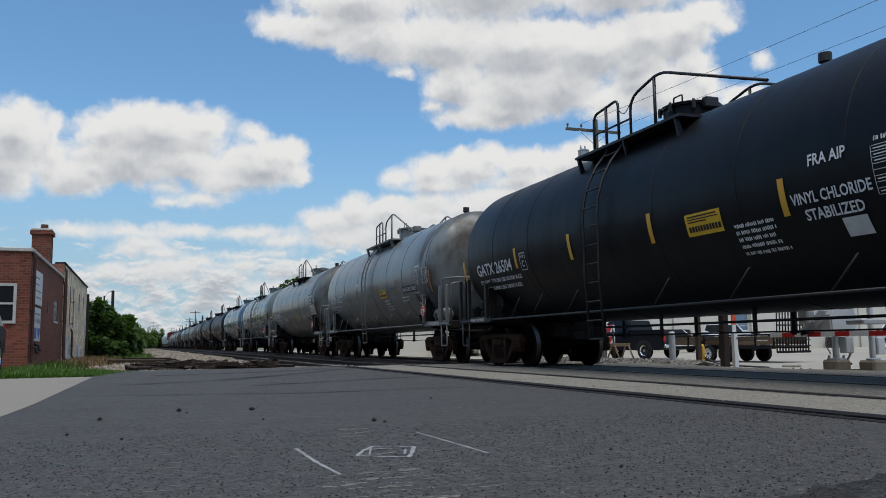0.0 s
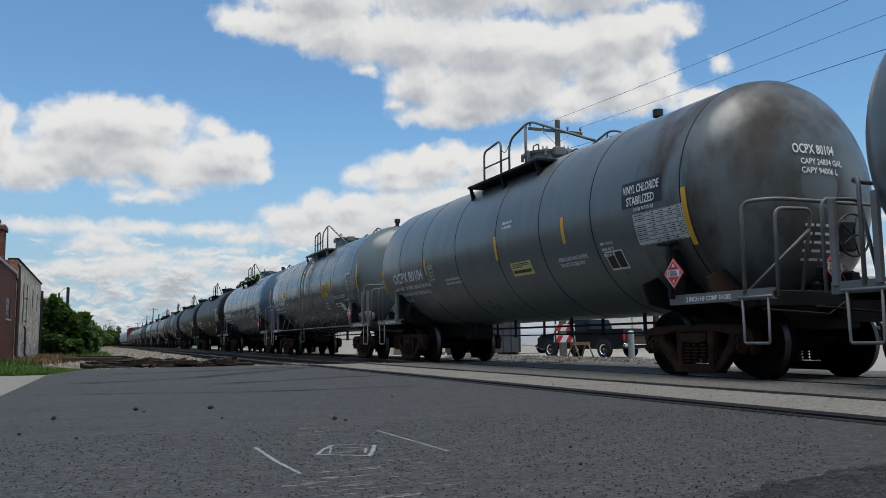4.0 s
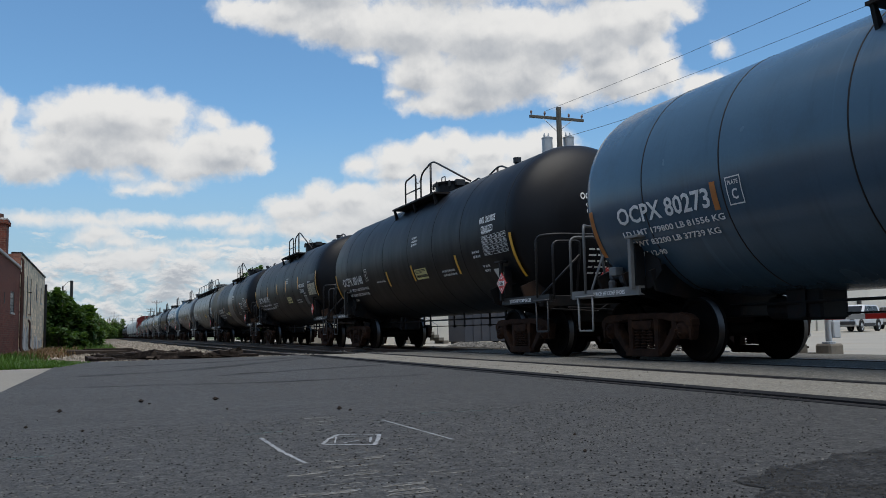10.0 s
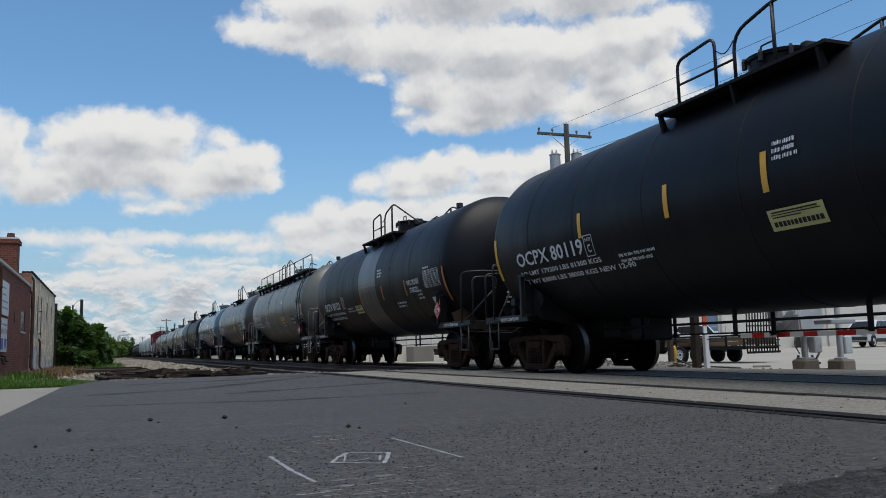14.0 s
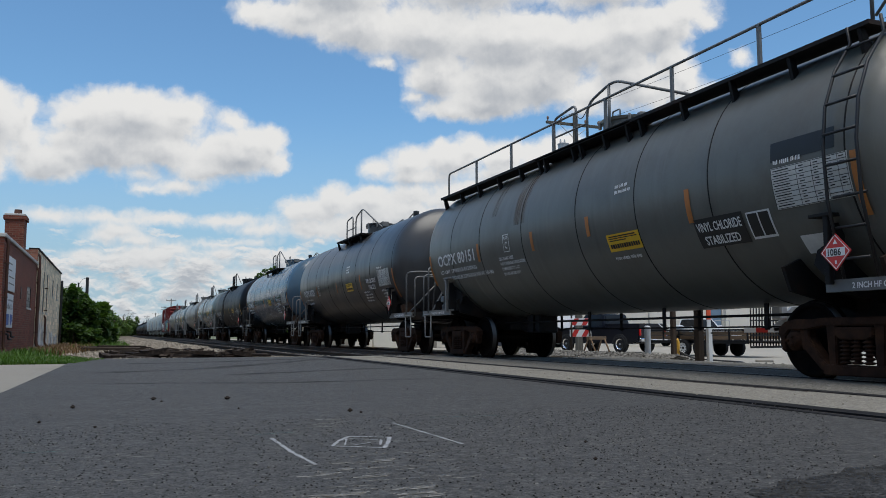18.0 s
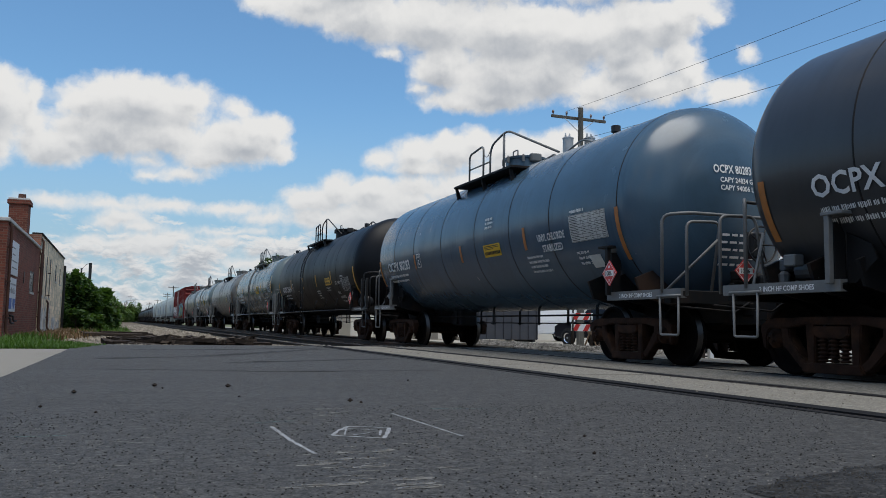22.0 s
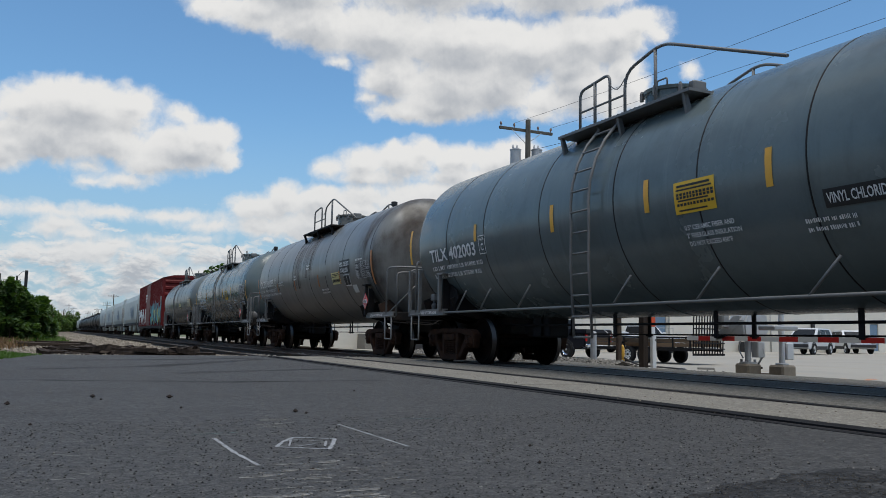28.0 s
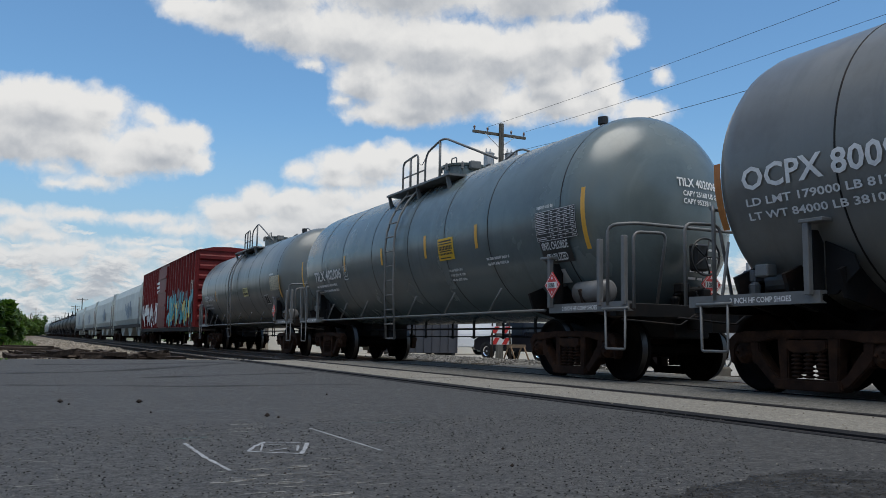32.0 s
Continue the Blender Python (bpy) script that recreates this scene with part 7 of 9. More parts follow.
    dict(kind="A", color="ash", mark="OCPX 80095", stain=1, at=206.31, tape="old", num=(13.84, 11.77, 2.36), plate=(11.51, 2.32), load=("LD LMT 179000 LB 81200 KG", "LT WT 84000 LB 38100 KG NEW 12-90"), head=(-0.27, 0.59, 3.0), capy=("CAPY 24881 GALS", "CAPY 94109 LTRS", "CAPY 20701 IMP GALS"),
         stripes=((1.46, 2.66, 1.81), (4.1, 2.3, 1.95), (6.17, 2.30, 1.95), (8.9, 2.3, 1.95), (11.2, 2.3, 1.95), (14.2, 2.6, 1.85)), sticker=(4.81, 4.05, 2.28, 1.95), fresh=False, table=(2.67, 1.59, 2.43, 2.0, 1),
         goods=("banner", 4.0, 3.2, 2.38), square=(3.73, 3.25, 2.17, 1.86), cards=((3.03, 1.77),), small=((6.0, 1.86, 0.8, 2), (11.0, 2.3, 0.7, 2), (7.4, 2.65, 0.4, 2), (8.9, 2.4, 0.35, 2)), patches=((6.01, 5.25, 2.56, 2.23, "pale"),),
         rust=((8.6, 0.55, 3.75, 2.0), (7.6, 0.35, 3.75, 2.3), (7.0, 0.3, 3.7, 2.5)), label="grey tank car with rust streaks below its platform"),
    dict(kind="B", color="slate", mark="TILX 402006", at=222.10, num=(13.29, 11.20, 2.19), plate=(10.88, 2.17), vent=2.6, head=(-0.05, 0.82, 2.96), capy=("CAPY 25160 US GAL", "CAPY 95238 L"),
         stripes=((10.9, 2.58, 2.2), (8.5, 2.55, 2.18), (6.25, 2.60, 2.15), (4.16, 2.58, 2.16), (1.0, 2.75, 1.87), (14.4, 2.7, 2.0)), sticker=(5.67, 5.04, 2.46, 2.05), table=(2.23, 1.18, 2.53, 2.07, 1),
         goods=("banner", 2.16, 1.47, 1.92), cards=((1.95, 1.55),), small=((5.4, 1.85, 0.6, 3), (3.9, 1.95, 0.8, 2)), label="slate grey tank car with black name banner"),
    dict(kind="B", color="grey", mark="OCPX 80412", at=237.60, num=(13.3, 11.3, 2.15), stripes=((1.4, 2.5, 1.8), (11.0, 2.4, 2.0)), sticker=(6.2, 5.5, 2.3, 2.0), fresh=False, table=(2.5, 1.4, 2.5, 2.05, 3),
         square=(3.4, 2.95, 1.95, 1.65), label="grey tank car next to a red boxcar"),
]
FINISH = {"ink": M_INK, "frame": M_IRON}
for n, spec in enumerate(FLEET):
    spec["n"] = n
    for key in ("patches",):
        if key in spec:
            spec[key] = [(*q[:4], PAINT.get(q[4]) or FINISH[q[4]]) for q in spec[key]]
    if "band" in spec:
        spec["band"] = (*spec["band"][:2], PAINT[spec["band"][2]])
    tank_car(spec)


def under_gear(car, half, near=True):
    """Trucks, couplers and end ladders of a house car."""
    for s in (-1, 1):
        add_truck(car, s * (half - 2.2), near)

        def coup(bm):
            box(bm, -0.3, 0.3, *sorted((s * (half - 0.5), s * (half - 3.2))), 0.6, 0.95, 0.02)
            box(bm, -0.09, 0.09, *sorted((s * half, s * (half - 0.6))), 0.74, 0.94, 0.02)
            box(bm, -0.2, 0.2, *sorted((s * (half + 0.02), s * (half - 0.2))), 0.70, 0.98, 0.03)
        part("coupler", bake(("house_coupler", s, half), coup), M_SILL, car)

        def lad(bm):
            for y in (0.0, 0.42):
                tube(bm, [(0, y, 0.5), (0, y, 3.2)], 0.018)
            for i in range(8):
                tube(bm, [(0, 0.0, 0.6 + 0.35 * i), (0, 0.42, 0.6 + 0.35 * i)], 0.014)
        part("ladder", bake("house_ladder", lad), M_IRON, car, m=pose(-1.62, s * (half - 0.95) - 0.21, 0))


def boxcar(at, length):
    half = length / 2
    car = thing("boxcar", "rusty red boxcar with ribbed sides and graffiti", "boxcar", group="cars of the train")
    CARS.append((car, at + half))
    e = half - 0.45
    bm = bmesh.new()
    box(bm, -1.5, 1.5, -e, e, 0.95, 4.62, 0.02)
    part("body", bm, PAINT["red"], car)
    bm = bmesh.new()
    prism(bm, [(-1.56, 4.60), (-0.8, 4.78), (0, 4.82), (0.8, 4.78), (1.56, 4.60)], "y", -e - 0.05, e + 0.05)
    part("roof", bm, PAINT["red"], car)

    def rib(bm, s):
        prism(bm, [(1.50 * s, -0.07), (1.59 * s, -0.035), (1.59 * s, 0.035), (1.50 * s, 0.07)], "z", 1.0, 4.58)
    n = 24
    for i in range(n + 1):
        y = -e + 0.1 + (2 * e - 0.2) * i / n
        if abs(y - 0.6) > 1.5:
            for s in (-1, 1):
                part("side_rib", bake(("side_rib", s), lambda bm: rib(bm, s)), PAINT["red"], car, m=pose(0, y, 0))
    bm = bmesh.new()
    box(bm, -1.60, -1.5, -0.9, 2.1, 1.05, 4.45, 0.015)
    door = part("door", bm, PAINT["red"], car, "sliding side door")
    for z in (1.4, 2.2, 3.0, 3.8):
        bm = bmesh.new()
        box(bm, -1.64, -1.60, -0.85, 2.05, z, z + 0.12)
        part("door_rib", bm, PAINT["red"], door)
    for s in (-1, 1):
        for k in range(7):
            bm = bmesh.new()
            y = s * e
            prism(bm, [(y, 1.25 + 0.48 * k), (y + s * 0.07, 1.33 + 0.48 * k), (y + s * 0.07, 1.47 + 0.48 * k), (y, 1.55 + 0.48 * k)], "x", -1.4, 1.4)
            part("end_rib", bm, PAINT["red"], car)
    bm = bmesh.new()
    box(bm, -1.53, 1.53, -e, e, 0.80, 0.98)
    part("side_sill", bm, M_SILL, car)
    # spray paint in three colours, ragged at its upper edge
    rnd = random.Random(8)
    for (y1, y0, top, m, k) in ((-1.4, -e + 0.2, 2.75, M_SPRAY1, 60), (-2.6, -e + 0.6, 2.3, M_SPRAY2, 34), (-1.9, -e + 1.0, 3.0, M_SPRAY3, 26), (e - 0.4, 2.4, 2.5, M_WHITE, 44)):
        bm = bmesh.new()
        for i in range(k):
            y = rnd.uniform(min(y0, y1), max(y0, y1))
            z = rnd.uniform(1.0, top - 0.5)
            w, h = rnd.uniform(0.08, 0.4), rnd.uniform(0.25, 1.0)
            sk = rnd.uniform(-0.25, 0.25)
            off = -1.597 - 0.0005 * i - 0.0001 * k
            quad(bm, (off, y, z), (off, y - w, z + 0.05), (off, y - w + sk, min(top, z + h)), (off, y + sk, min(top, z + h * 0.85)))
        tagged(part("graffiti", bm, m, car, "sprayed graffiti"), kind="stuff")
    bm = bmesh.new()
    for k in range(3):
        quad(bm, (-1.61, 2.6, 3.55 - 0.25 * k), (-1.61, 1.6, 3.55 - 0.25 * k), (-1.61, 1.6, 3.7 - 0.25 * k), (-1.61, 2.6, 3.7 - 0.25 * k))
    part("small_lettering", bm, M_WHITE, car)
    under_gear(car, half)


def hopper(at, length, tint, tag):
    half = length / 2
    car = thing("hopper_car", "chalky white covered hopper car with " + tag, "hopper car", group="cars of the train")
    CARS.append((car, at + half))
    e = half - 0.55
    ring = [(-1.30, 1.35), (-1.52, 1.75), (-1.58, 2.6), (-1.56, 3.6), (-1.40, 4.12), (-0.9, 4.30), (0.9, 4.30), (1.40, 4.12), (1.56, 3.6), (1.58, 2.6), (1.52, 1.75), (1.30, 1.35)]
    bm = bmesh.new()
    prism(bm, ring, "y", -e + 0.9, e - 0.9)
    part("body", bm, PAINT[tint], car)
    for s in (-1, 1):
        bm = bmesh.new()
        prism(bm, [(s * (e - 0.9), 1.9), (s * (e - 0.9), 4.2), (s * (e - 0.05), 4.2), (s * (e - 0.05), 3.9)], "x", -1.45, 1.45)
        part("slope_sheet", bm, PAINT[tint], car)
        for x in (-1.45, 1.45):
            bm = bmesh.new()
            box(bm, x - 0.05, x + 0.05, s * (e - 0.1) - 0.05, s * (e - 0.1) + 0.05, 1.0, 4.1)
            part("end_post", bm, PAINT[tint], car)
        bm = bmesh.new()
        box(bm, -1.45, 1.45, *sorted((s * (e - 0.9), s * (e + 0.1))), 0.95, 1.12)
        part("end_platform", bm, M_SILL, car)
    for k in range(3):
        y = (k - 1) * (e - 0.9) * 0.62
        bm = bmesh.new()
        prism(bm, [(y - 2.2, 1.36), (y + 2.2, 1.36), (y + 0.5, 0.5), (y - 0.5, 0.5)], "x", -1.1, 1.1)
        part("hopper_chute", bm, PAINT[tint], car)
    bm = bmesh.new()
    box(bm, -0.55, 0.55, -e + 0.6, e - 0.6, 4.36, 4.42)
    part("running_board", bm, M_IRON, car)
    bm = bmesh.new()
    for k in range(5):
        box(bm, -0.35, 0.35, -e + 1.6 + k * (2 * e - 3.2) / 4 - 0.5, -e + 1.6 + k * (2 * e - 3.2) / 4 + 0.5, 4.28, 4.52, 0.05)
    part("roof_hatch", bm, PAINT[tint], car)
    bm = bmesh.new()
    box(bm, -1.5, -1.38, -e + 0.3, e - 0.3, 1.12, 1.36)
    part("side_sill", bm, M_SILL, car)
    rnd = random.Random(int(at))
    bm = bmesh.new()
    yc = rnd.uniform(-e * 0.4, e * 0.2)
    for i in range(46):
        y, z = yc + rnd.gauss(0, 0.9), rnd.uniform(1.8, 2.7)
        w, h, sk = rnd.uniform(0.1, 0.5), rnd.uniform(0.1, 0.7), rnd.uniform(-0.2, 0.2)
        q = -1.592 - 0.0004 * i
        quad(bm, (q, y, z), (q, y - w, z), (q, y - w + sk, z + h), (q, y + sk, z + h))
    tagged(part("graffiti", bm, M_SPRAY4, car, "grey sprayed graffiti"), kind="stuff")
    under_gear(car, half, False)


boxcar(253.1, 20.1)
for i, (tint, tag) in enumerate((("white", "grey graffiti near its end"), ("white", "a rust-dusted hatch line"), ("white", "faded grey graffiti"), ("white", "dark hatches and stained sides"))):
    hopper(273.2 + 20.2 * i, 20.2, tint, tag)
for i in range(10):
    tank_car(dict(kind="B" if i % 3 == 1 else "A", color="soft_black" if i % 2 else "black", at=354.0 + 15.5 * i, n=40 + i, near=False, label="distant black tank car in a long row"))
for i in range(3):
    hopper(509.0 + 18.0 * i, 18.0, "white", "a pale weathered body far off")

# ---- brick building, weeds and poles beside the railway ----
WX, GZ = -3.16, -0.17          # side wall plane and the ground at its foot


def wall_with_holes(bm, x0, x1, y0, y1, z0, z1, holes):
    """A wall along y whose openings (y0, y1, z0, z1) go through it."""
    ys = sorted({y0, y1, *[v for h in holes for v in h[:2]]})
    zs = sorted({z0, z1, *[v for h in holes for v in h[2:]]})
    for a, b in zip(ys, ys[1:]):
        for c, d in zip(zs, zs[1:]):
            my, mz = (a + b) / 2, (c + d) / 2
            if not any(h[0] < my < h[1] and h[2] < mz < h[3] for h in holes):
                box(bm, x0, x1, a, b, c, d)
    bmesh.ops.remove_doubles(bm, verts=bm.verts, dist=1e-4)


def window_in(parent, x, y0, y1, z0, z1, frame_mat, bars=1, label="small dark window"):
    bm = bmesh.new()
    t = 0.05
    box(bm, x - 0.06, x - 0.012, y0, y0 + t, z0, z1)
    box(bm, x - 0.06, x - 0.012, y1 - t, y1, z0, z1)
    box(bm, x - 0.06, x - 0.012, y0 + t, y1 - t, z0, z0 + t)
    box(bm, x - 0.06, x - 0.012, y0 + t, y1 - t, z1 - t, z1)
    for i in range(bars):
        z = z0 + (z1 - z0) * (i + 1) / (bars + 1)
        box(bm, x - 0.055, x - 0.015, y0 + t, y1 - t, z - 0.02, z + 0.02)
    w = part("window", bm, frame_mat, parent, label)
    bm = bmesh.new()
    box(bm, x - 0.034, x - 0.026, y0 + t, y1 - t, z0 + t, z1 - t)
    part("pane", bm, M_DARKGLASS, w)
    bm = bmesh.new()
    box(bm, x - 0.01, x + 0.03, y0 - 0.05, y1 + 0.05, z0 - 0.07, z0)
    part("sill", bm, M_COPING, w)


b1 = thing("brick_building", "low red brick building with a pale coping", "building")
Y0, Y1, TOP = 27.0, 37.6, 3.36
bm = bmesh.new()
wall_with_holes(bm, WX - 0.3, WX, Y0, Y1, GZ, TOP, [(34.05, 35.6, 1.53, 2.31)])
part("side_wall", bm, M_BRICK, b1)
bm = bmesh.new()
box(bm, -14, WX - 0.3, Y0, Y0 + 0.3, GZ, TOP)
front = part("front_wall", bm, M_BRICK, b1)
bm = bmesh.new()
box(bm, -14, WX - 0.3, Y0 + 0.3, Y1, TOP - 0.5, TOP - 0.25)
part("roof", bm, M_SILL, b1)
bm = bmesh.new()
box(bm, -14.3, -14, Y0, Y1, GZ, TOP)
part("back_wall", bm, M_BRICK, b1)
bm = bmesh.new()
box(bm, WX - 0.36, WX + 0.06, Y0 - 0.06, Y1, TOP, TOP + 0.11, 0.015)
part("coping", bm, M_COPING, b1, "pale stone coping")
bm = bmesh.new()
box(bm, -14, WX - 0.362, Y0 - 0.06, Y0 + 0.36, TOP, TOP + 0.11, 0.015)
part("coping", bm, M_COPING, b1, "pale stone coping")
window_in(b1, WX, 34.05, 35.6, 1.53, 2.31, M_BLACKIRON, 2)
bm = bmesh.new()
box(bm, WX + 0.003, WX + 0.02, 31.9, 32.05, 1.75, 2.15)
part("vent_slot", bm, M_INK, b1)
# white-framed window in the front wall
bm = bmesh.new()
for x0, x1, z0, z1 in ((-4.05, -3.97, 1.25, 2.42), (-3.58, -3.50, 1.25, 2.42), (-3.97, -3.58, 1.25, 1.33), (-3.97, -3.58, 2.34, 2.42), (-3.97, -3.58, 1.80, 1.86)):
    box(bm, x0, x1, Y0 - 0.05, Y0 - 0.005, z0, z1)
w = part("window", bm, M_COPING, b1, "white-framed window")
bm = bmesh.new()
box(bm, -3.97, -3.58, Y0 - 0.02, Y0 - 0.006, 1.33, 2.34)
part("pane", bm, M_DARKGLASS, w)
# chimney
ch = part("chimney", bake("chimney", lambda bm: (box(bm, -3.86, -3.24, 32.9, 33.75, TOP - 0.3, 4.62), box(bm, -3.92, -3.18, 32.84, 33.81, 4.62, 4.76))), M_BRICK, b1, "brick chimney")
bm = bmesh.new()
box(bm, -3.89, -3.21, 32.87, 33.78, 4.76, 4.83, 0.01)
part("chimney_cap", bm, M_COPING, ch)
bm = bmesh.new()
lathe(bm, [(4.83, 0.0), (4.83, 0.14), (5.02, 0.12), (5.02, 0.0)], "z", 12, (-3.5, 33.3, 0))
part("chimney_pot", bm, M_RUSTPIPE, ch)


def downspout(parent, y, top, foot):
    bm = bmesh.new()
    tube(bm, [(WX - 0.02, y, top), (WX + 0.08, y, top - 0.12), (WX + 0.08, y, GZ + 0.3), (WX + 0.25, y + 0.05, GZ + 0.12)], 0.045, 8, 0.1)
    for z in (0.6, 1.6, 2.6):
        box(bm, WX, WX + 0.13, y - 0.07, y + 0.07, z, z + 0.04)
    bm2 = bm
    part("downspout", bm2, M_RUSTPIPE, parent, "rust-brown downspout")


downspout(b1, 27.25, TOP, 0)
downspout(b1, 37.45, TOP - 0.1, 0)
for y, z in ((27.9, 0.55), (28.6, 0.62)):
    bm = bmesh.new()
    tube(bm, [(WX, y, z), (WX + 0.12, y, z), (WX + 0.12, y, z - 0.16), (WX + 0.2, y + 0.1, z - 0.16)], 0.03, 6, 0.05)
    part("wall_pipe", bm, M_INK, b1)


def wall_sign(name, label, y0, y1, z0, z1, material, category):
    th = thing(name, label, category, pose(WX + 0.02, 0, 0))
    bm = bmesh.new()
    box(bm, 0, 0.035, y0, y1, z0, z1, 0.006)
    return th, part("sheet", bm, material, th)


sg, face = wall_sign("wall_sign", "faded pale sign board fixed to the brick wall", 27.75, 29.65, 1.86, 2.90, M_SIGN, "sign")
bm = bmesh.new()
rnd = random.Random(2)
for k in range(4):
    box(bm, 0.036, 0.038, 28.0, 28.0 + rnd.uniform(0.7, 1.4), 2.06 + 0.2 * k, 2.10 + 0.2 * k)
tagged(part("faded_lines", bm, M_IRON, sg), kind="stuff")
sg, face = wall_sign("poster", "white and blue poster on the brick wall", 27.75, 29.45, 0.74, 1.77, M_SIGN, "poster")
bm = bmesh.new()
box(bm, 0.036, 0.039, 27.85, 28.45, 0.82, 1.15)
prism(bm, [(28.7, 1.15), (29.35, 1.15), (29.28, 0.95), (29.02, 0.80), (28.76, 0.95)], "x", 0.036, 0.039)
tagged(part("poster_print", bm, M_POSTER, sg), kind="stuff")
bm = bmesh.new()
for k in range(5):
    box(bm, 0.036, 0.038, 27.9 + 0.3 * k, 28.05 + 0.3 * k, 1.3, 1.42 + 0.05 * (k % 2))
    box(bm, 0.036, 0.038, 27.95 + 0.28 * k, 28.15 + 0.28 * k, 1.55, 1.60)
tagged(part("poster_print", bm, M_IRON, sg), kind="stuff")

b2 = thing("block_building", "pale block building with slit windows and whitewashed foot", "building")
Y0, Y1, TOP = 37.75, 52.8, 4.0
holes = [(39.1, 39.75, 1.52, 3.33), (40.95, 41.6, 1.52, 3.33), (42.85, 43.5, 1.52, 3.33), (46.4, 47.2, 2.44, 3.29), (49.6, 50.4, 2.44, 3.29)]
bm = bmesh.new()
wall_with_holes(bm, WX - 0.3, WX, Y0, Y1, GZ, TOP, holes)
part("side_wall", bm, M_BLOCK, b2)
bm = bmesh.new()
box(bm, -14, WX - 0.302, Y0, Y0 + 0.3, GZ, TOP)
part("end_wall", bm, M_OLDBRICK, b2, "orange brick end wall")
bm = bmesh.new()
box(bm, WX - 0.30, WX + 0.004, Y0 - 0.12, Y0, 3.3, TOP)
part("brick_return", bm, M_OLDBRICK, b2)
bm = bmesh.new()
box(bm, -14, WX - 0.302, Y1 - 0.3, Y1, GZ, TOP)
part("end_wall", bm, M_BLOCK, b2)
bm = bmesh.new()
box(bm, -14, WX - 0.302, Y0 + 0.3, Y1 - 0.3, TOP - 0.4, TOP - 0.2)
part("roof", bm, M_SILL, b2)
bm = bmesh.new()
box(bm, -14.3, -14, Y0, Y1, GZ, TOP)
part("back_wall", bm, M_BLOCK, b2)
for a, b in ((Y0, 40.4), (40.41, 43.9), (43.91, 48.0), (48.01, Y1)):
    bm = bmesh.new()
    box(bm, WX - 0.36, WX + 0.05, a, b, TOP, TOP + 0.08, 0.012)
    part("coping", bm, M_SILL, b2, "dark coping")
for h in holes:
    window_in(b2, WX, h[0], h[1], h[2], h[3], M_BLACKIRON, 3 if h[3] - h[2] > 1 else 1, "dark slit window" if h[3] - h[2] > 1 else "small dark window")
rnd = random.Random(9)
for k, (y0, y1, z1) in enumerate(((38.0, 39.0, 1.1), (39.3, 40.6, 1.35), (40.8, 42.2, 1.25), (42.4, 44.2, 1.3), (45.5, 48.0, 0.8), (48.5, 51.5, 0.6))):
    vs = [(WX + 0.005, y0, GZ)]
    n = 9
    top = [(WX + 0.005, y0 + (y1 - y0) * i / n, GZ + (z1 - GZ) * rnd.uniform(0.7, 1.0)) for i in range(n + 1)]
    vs = top + [(WX + 0.005, y1, GZ), (WX + 0.005, y0, GZ)]
    bm = bmesh.new()
    bm.faces.new([bm.verts.new(v) for v in vs])
    part("whitewash", bm, M_WHITEWASH, b2, "flaking whitewash")
downspout(b2, 37.9, TOP - 0.15, 0)
downspout(b2, 41.95, 1.4, 0)
bm = bmesh.new()
box(bm, WX + 0.02, WX + 0.14, 52.55, 52.75, GZ, 3.62, 0.01)
part("corner_pipe", bm, M_INK, b2, "dark corner pipe")


# ---- plants ----
def leaf_cloud(name, parent, material, blobs, n, size, rnd, droop=0.4, label=""):
    """Many single leaves gathered in uneven blobs (x, y, z, rx, ry, rz)."""
    vs, fs = [], []
    weights = [b[3] * b[4] * b[5] for b in blobs]
    for _ in range(n):
        b = rnd.choices(blobs, weights)[0]
        while True:
            p = [rnd.uniform(-1, 1) for _ in range(3)]
            q = p[0] ** 2 + p[1] ** 2 + p[2] ** 2
            if 0.15 < q < 1:
                break
        k = q ** -0.22
        c = Vector((b[0] + p[0] * b[3] * k, b[1] + p[1] * b[4] * k, b[2] + p[2] * b[5] * k))
        d = Vector((rnd.gauss(0, 1), rnd.gauss(0, 1), rnd.gauss(-droop, 0.5))).normalized()
        s = d.cross(Vector((rnd.gauss(0, 0.5), rnd.gauss(0, 0.5), 1))).normalized()
        L = size * rnd.uniform(0.6, 1.4)
        w = L * 0.27
        up = s.cross(d) * (L * 0.06)
        k = len(vs)
        vs += [tuple(c - d * L * 0.5), tuple(c + s * w + up), tuple(c + d * L * 0.5), tuple(c - s * w + up)]
        fs += [(k, k + 1, k + 2), (k, k + 2, k + 3)]
    ob = mesh_of(name, vs, fs, material)
    if parent:
        ob.parent = parent
    if label:
        ob["label"] = label
    return ob


def stems(bm, x, y, z, height, n, rnd, spread=0.5, r=0.035):
    for _ in range(n):
        a = rnd.uniform(0, 6.28)
        tx, ty = x + math.cos(a) * spread * rnd.random(), y + math.sin(a) * spread * rnd.random()
        mx, my = (x + tx) / 2 + rnd.gauss(0, 0.1), (y + ty) / 2 + rnd.gauss(0, 0.1)
        tube(bm, [(x + rnd.gauss(0, 0.1), y + rnd.gauss(0, 0.1), z - 0.1), (mx, my, z + height * 0.5), (tx, ty, z + height * rnd.uniform(0.75, 1))], r, 5)


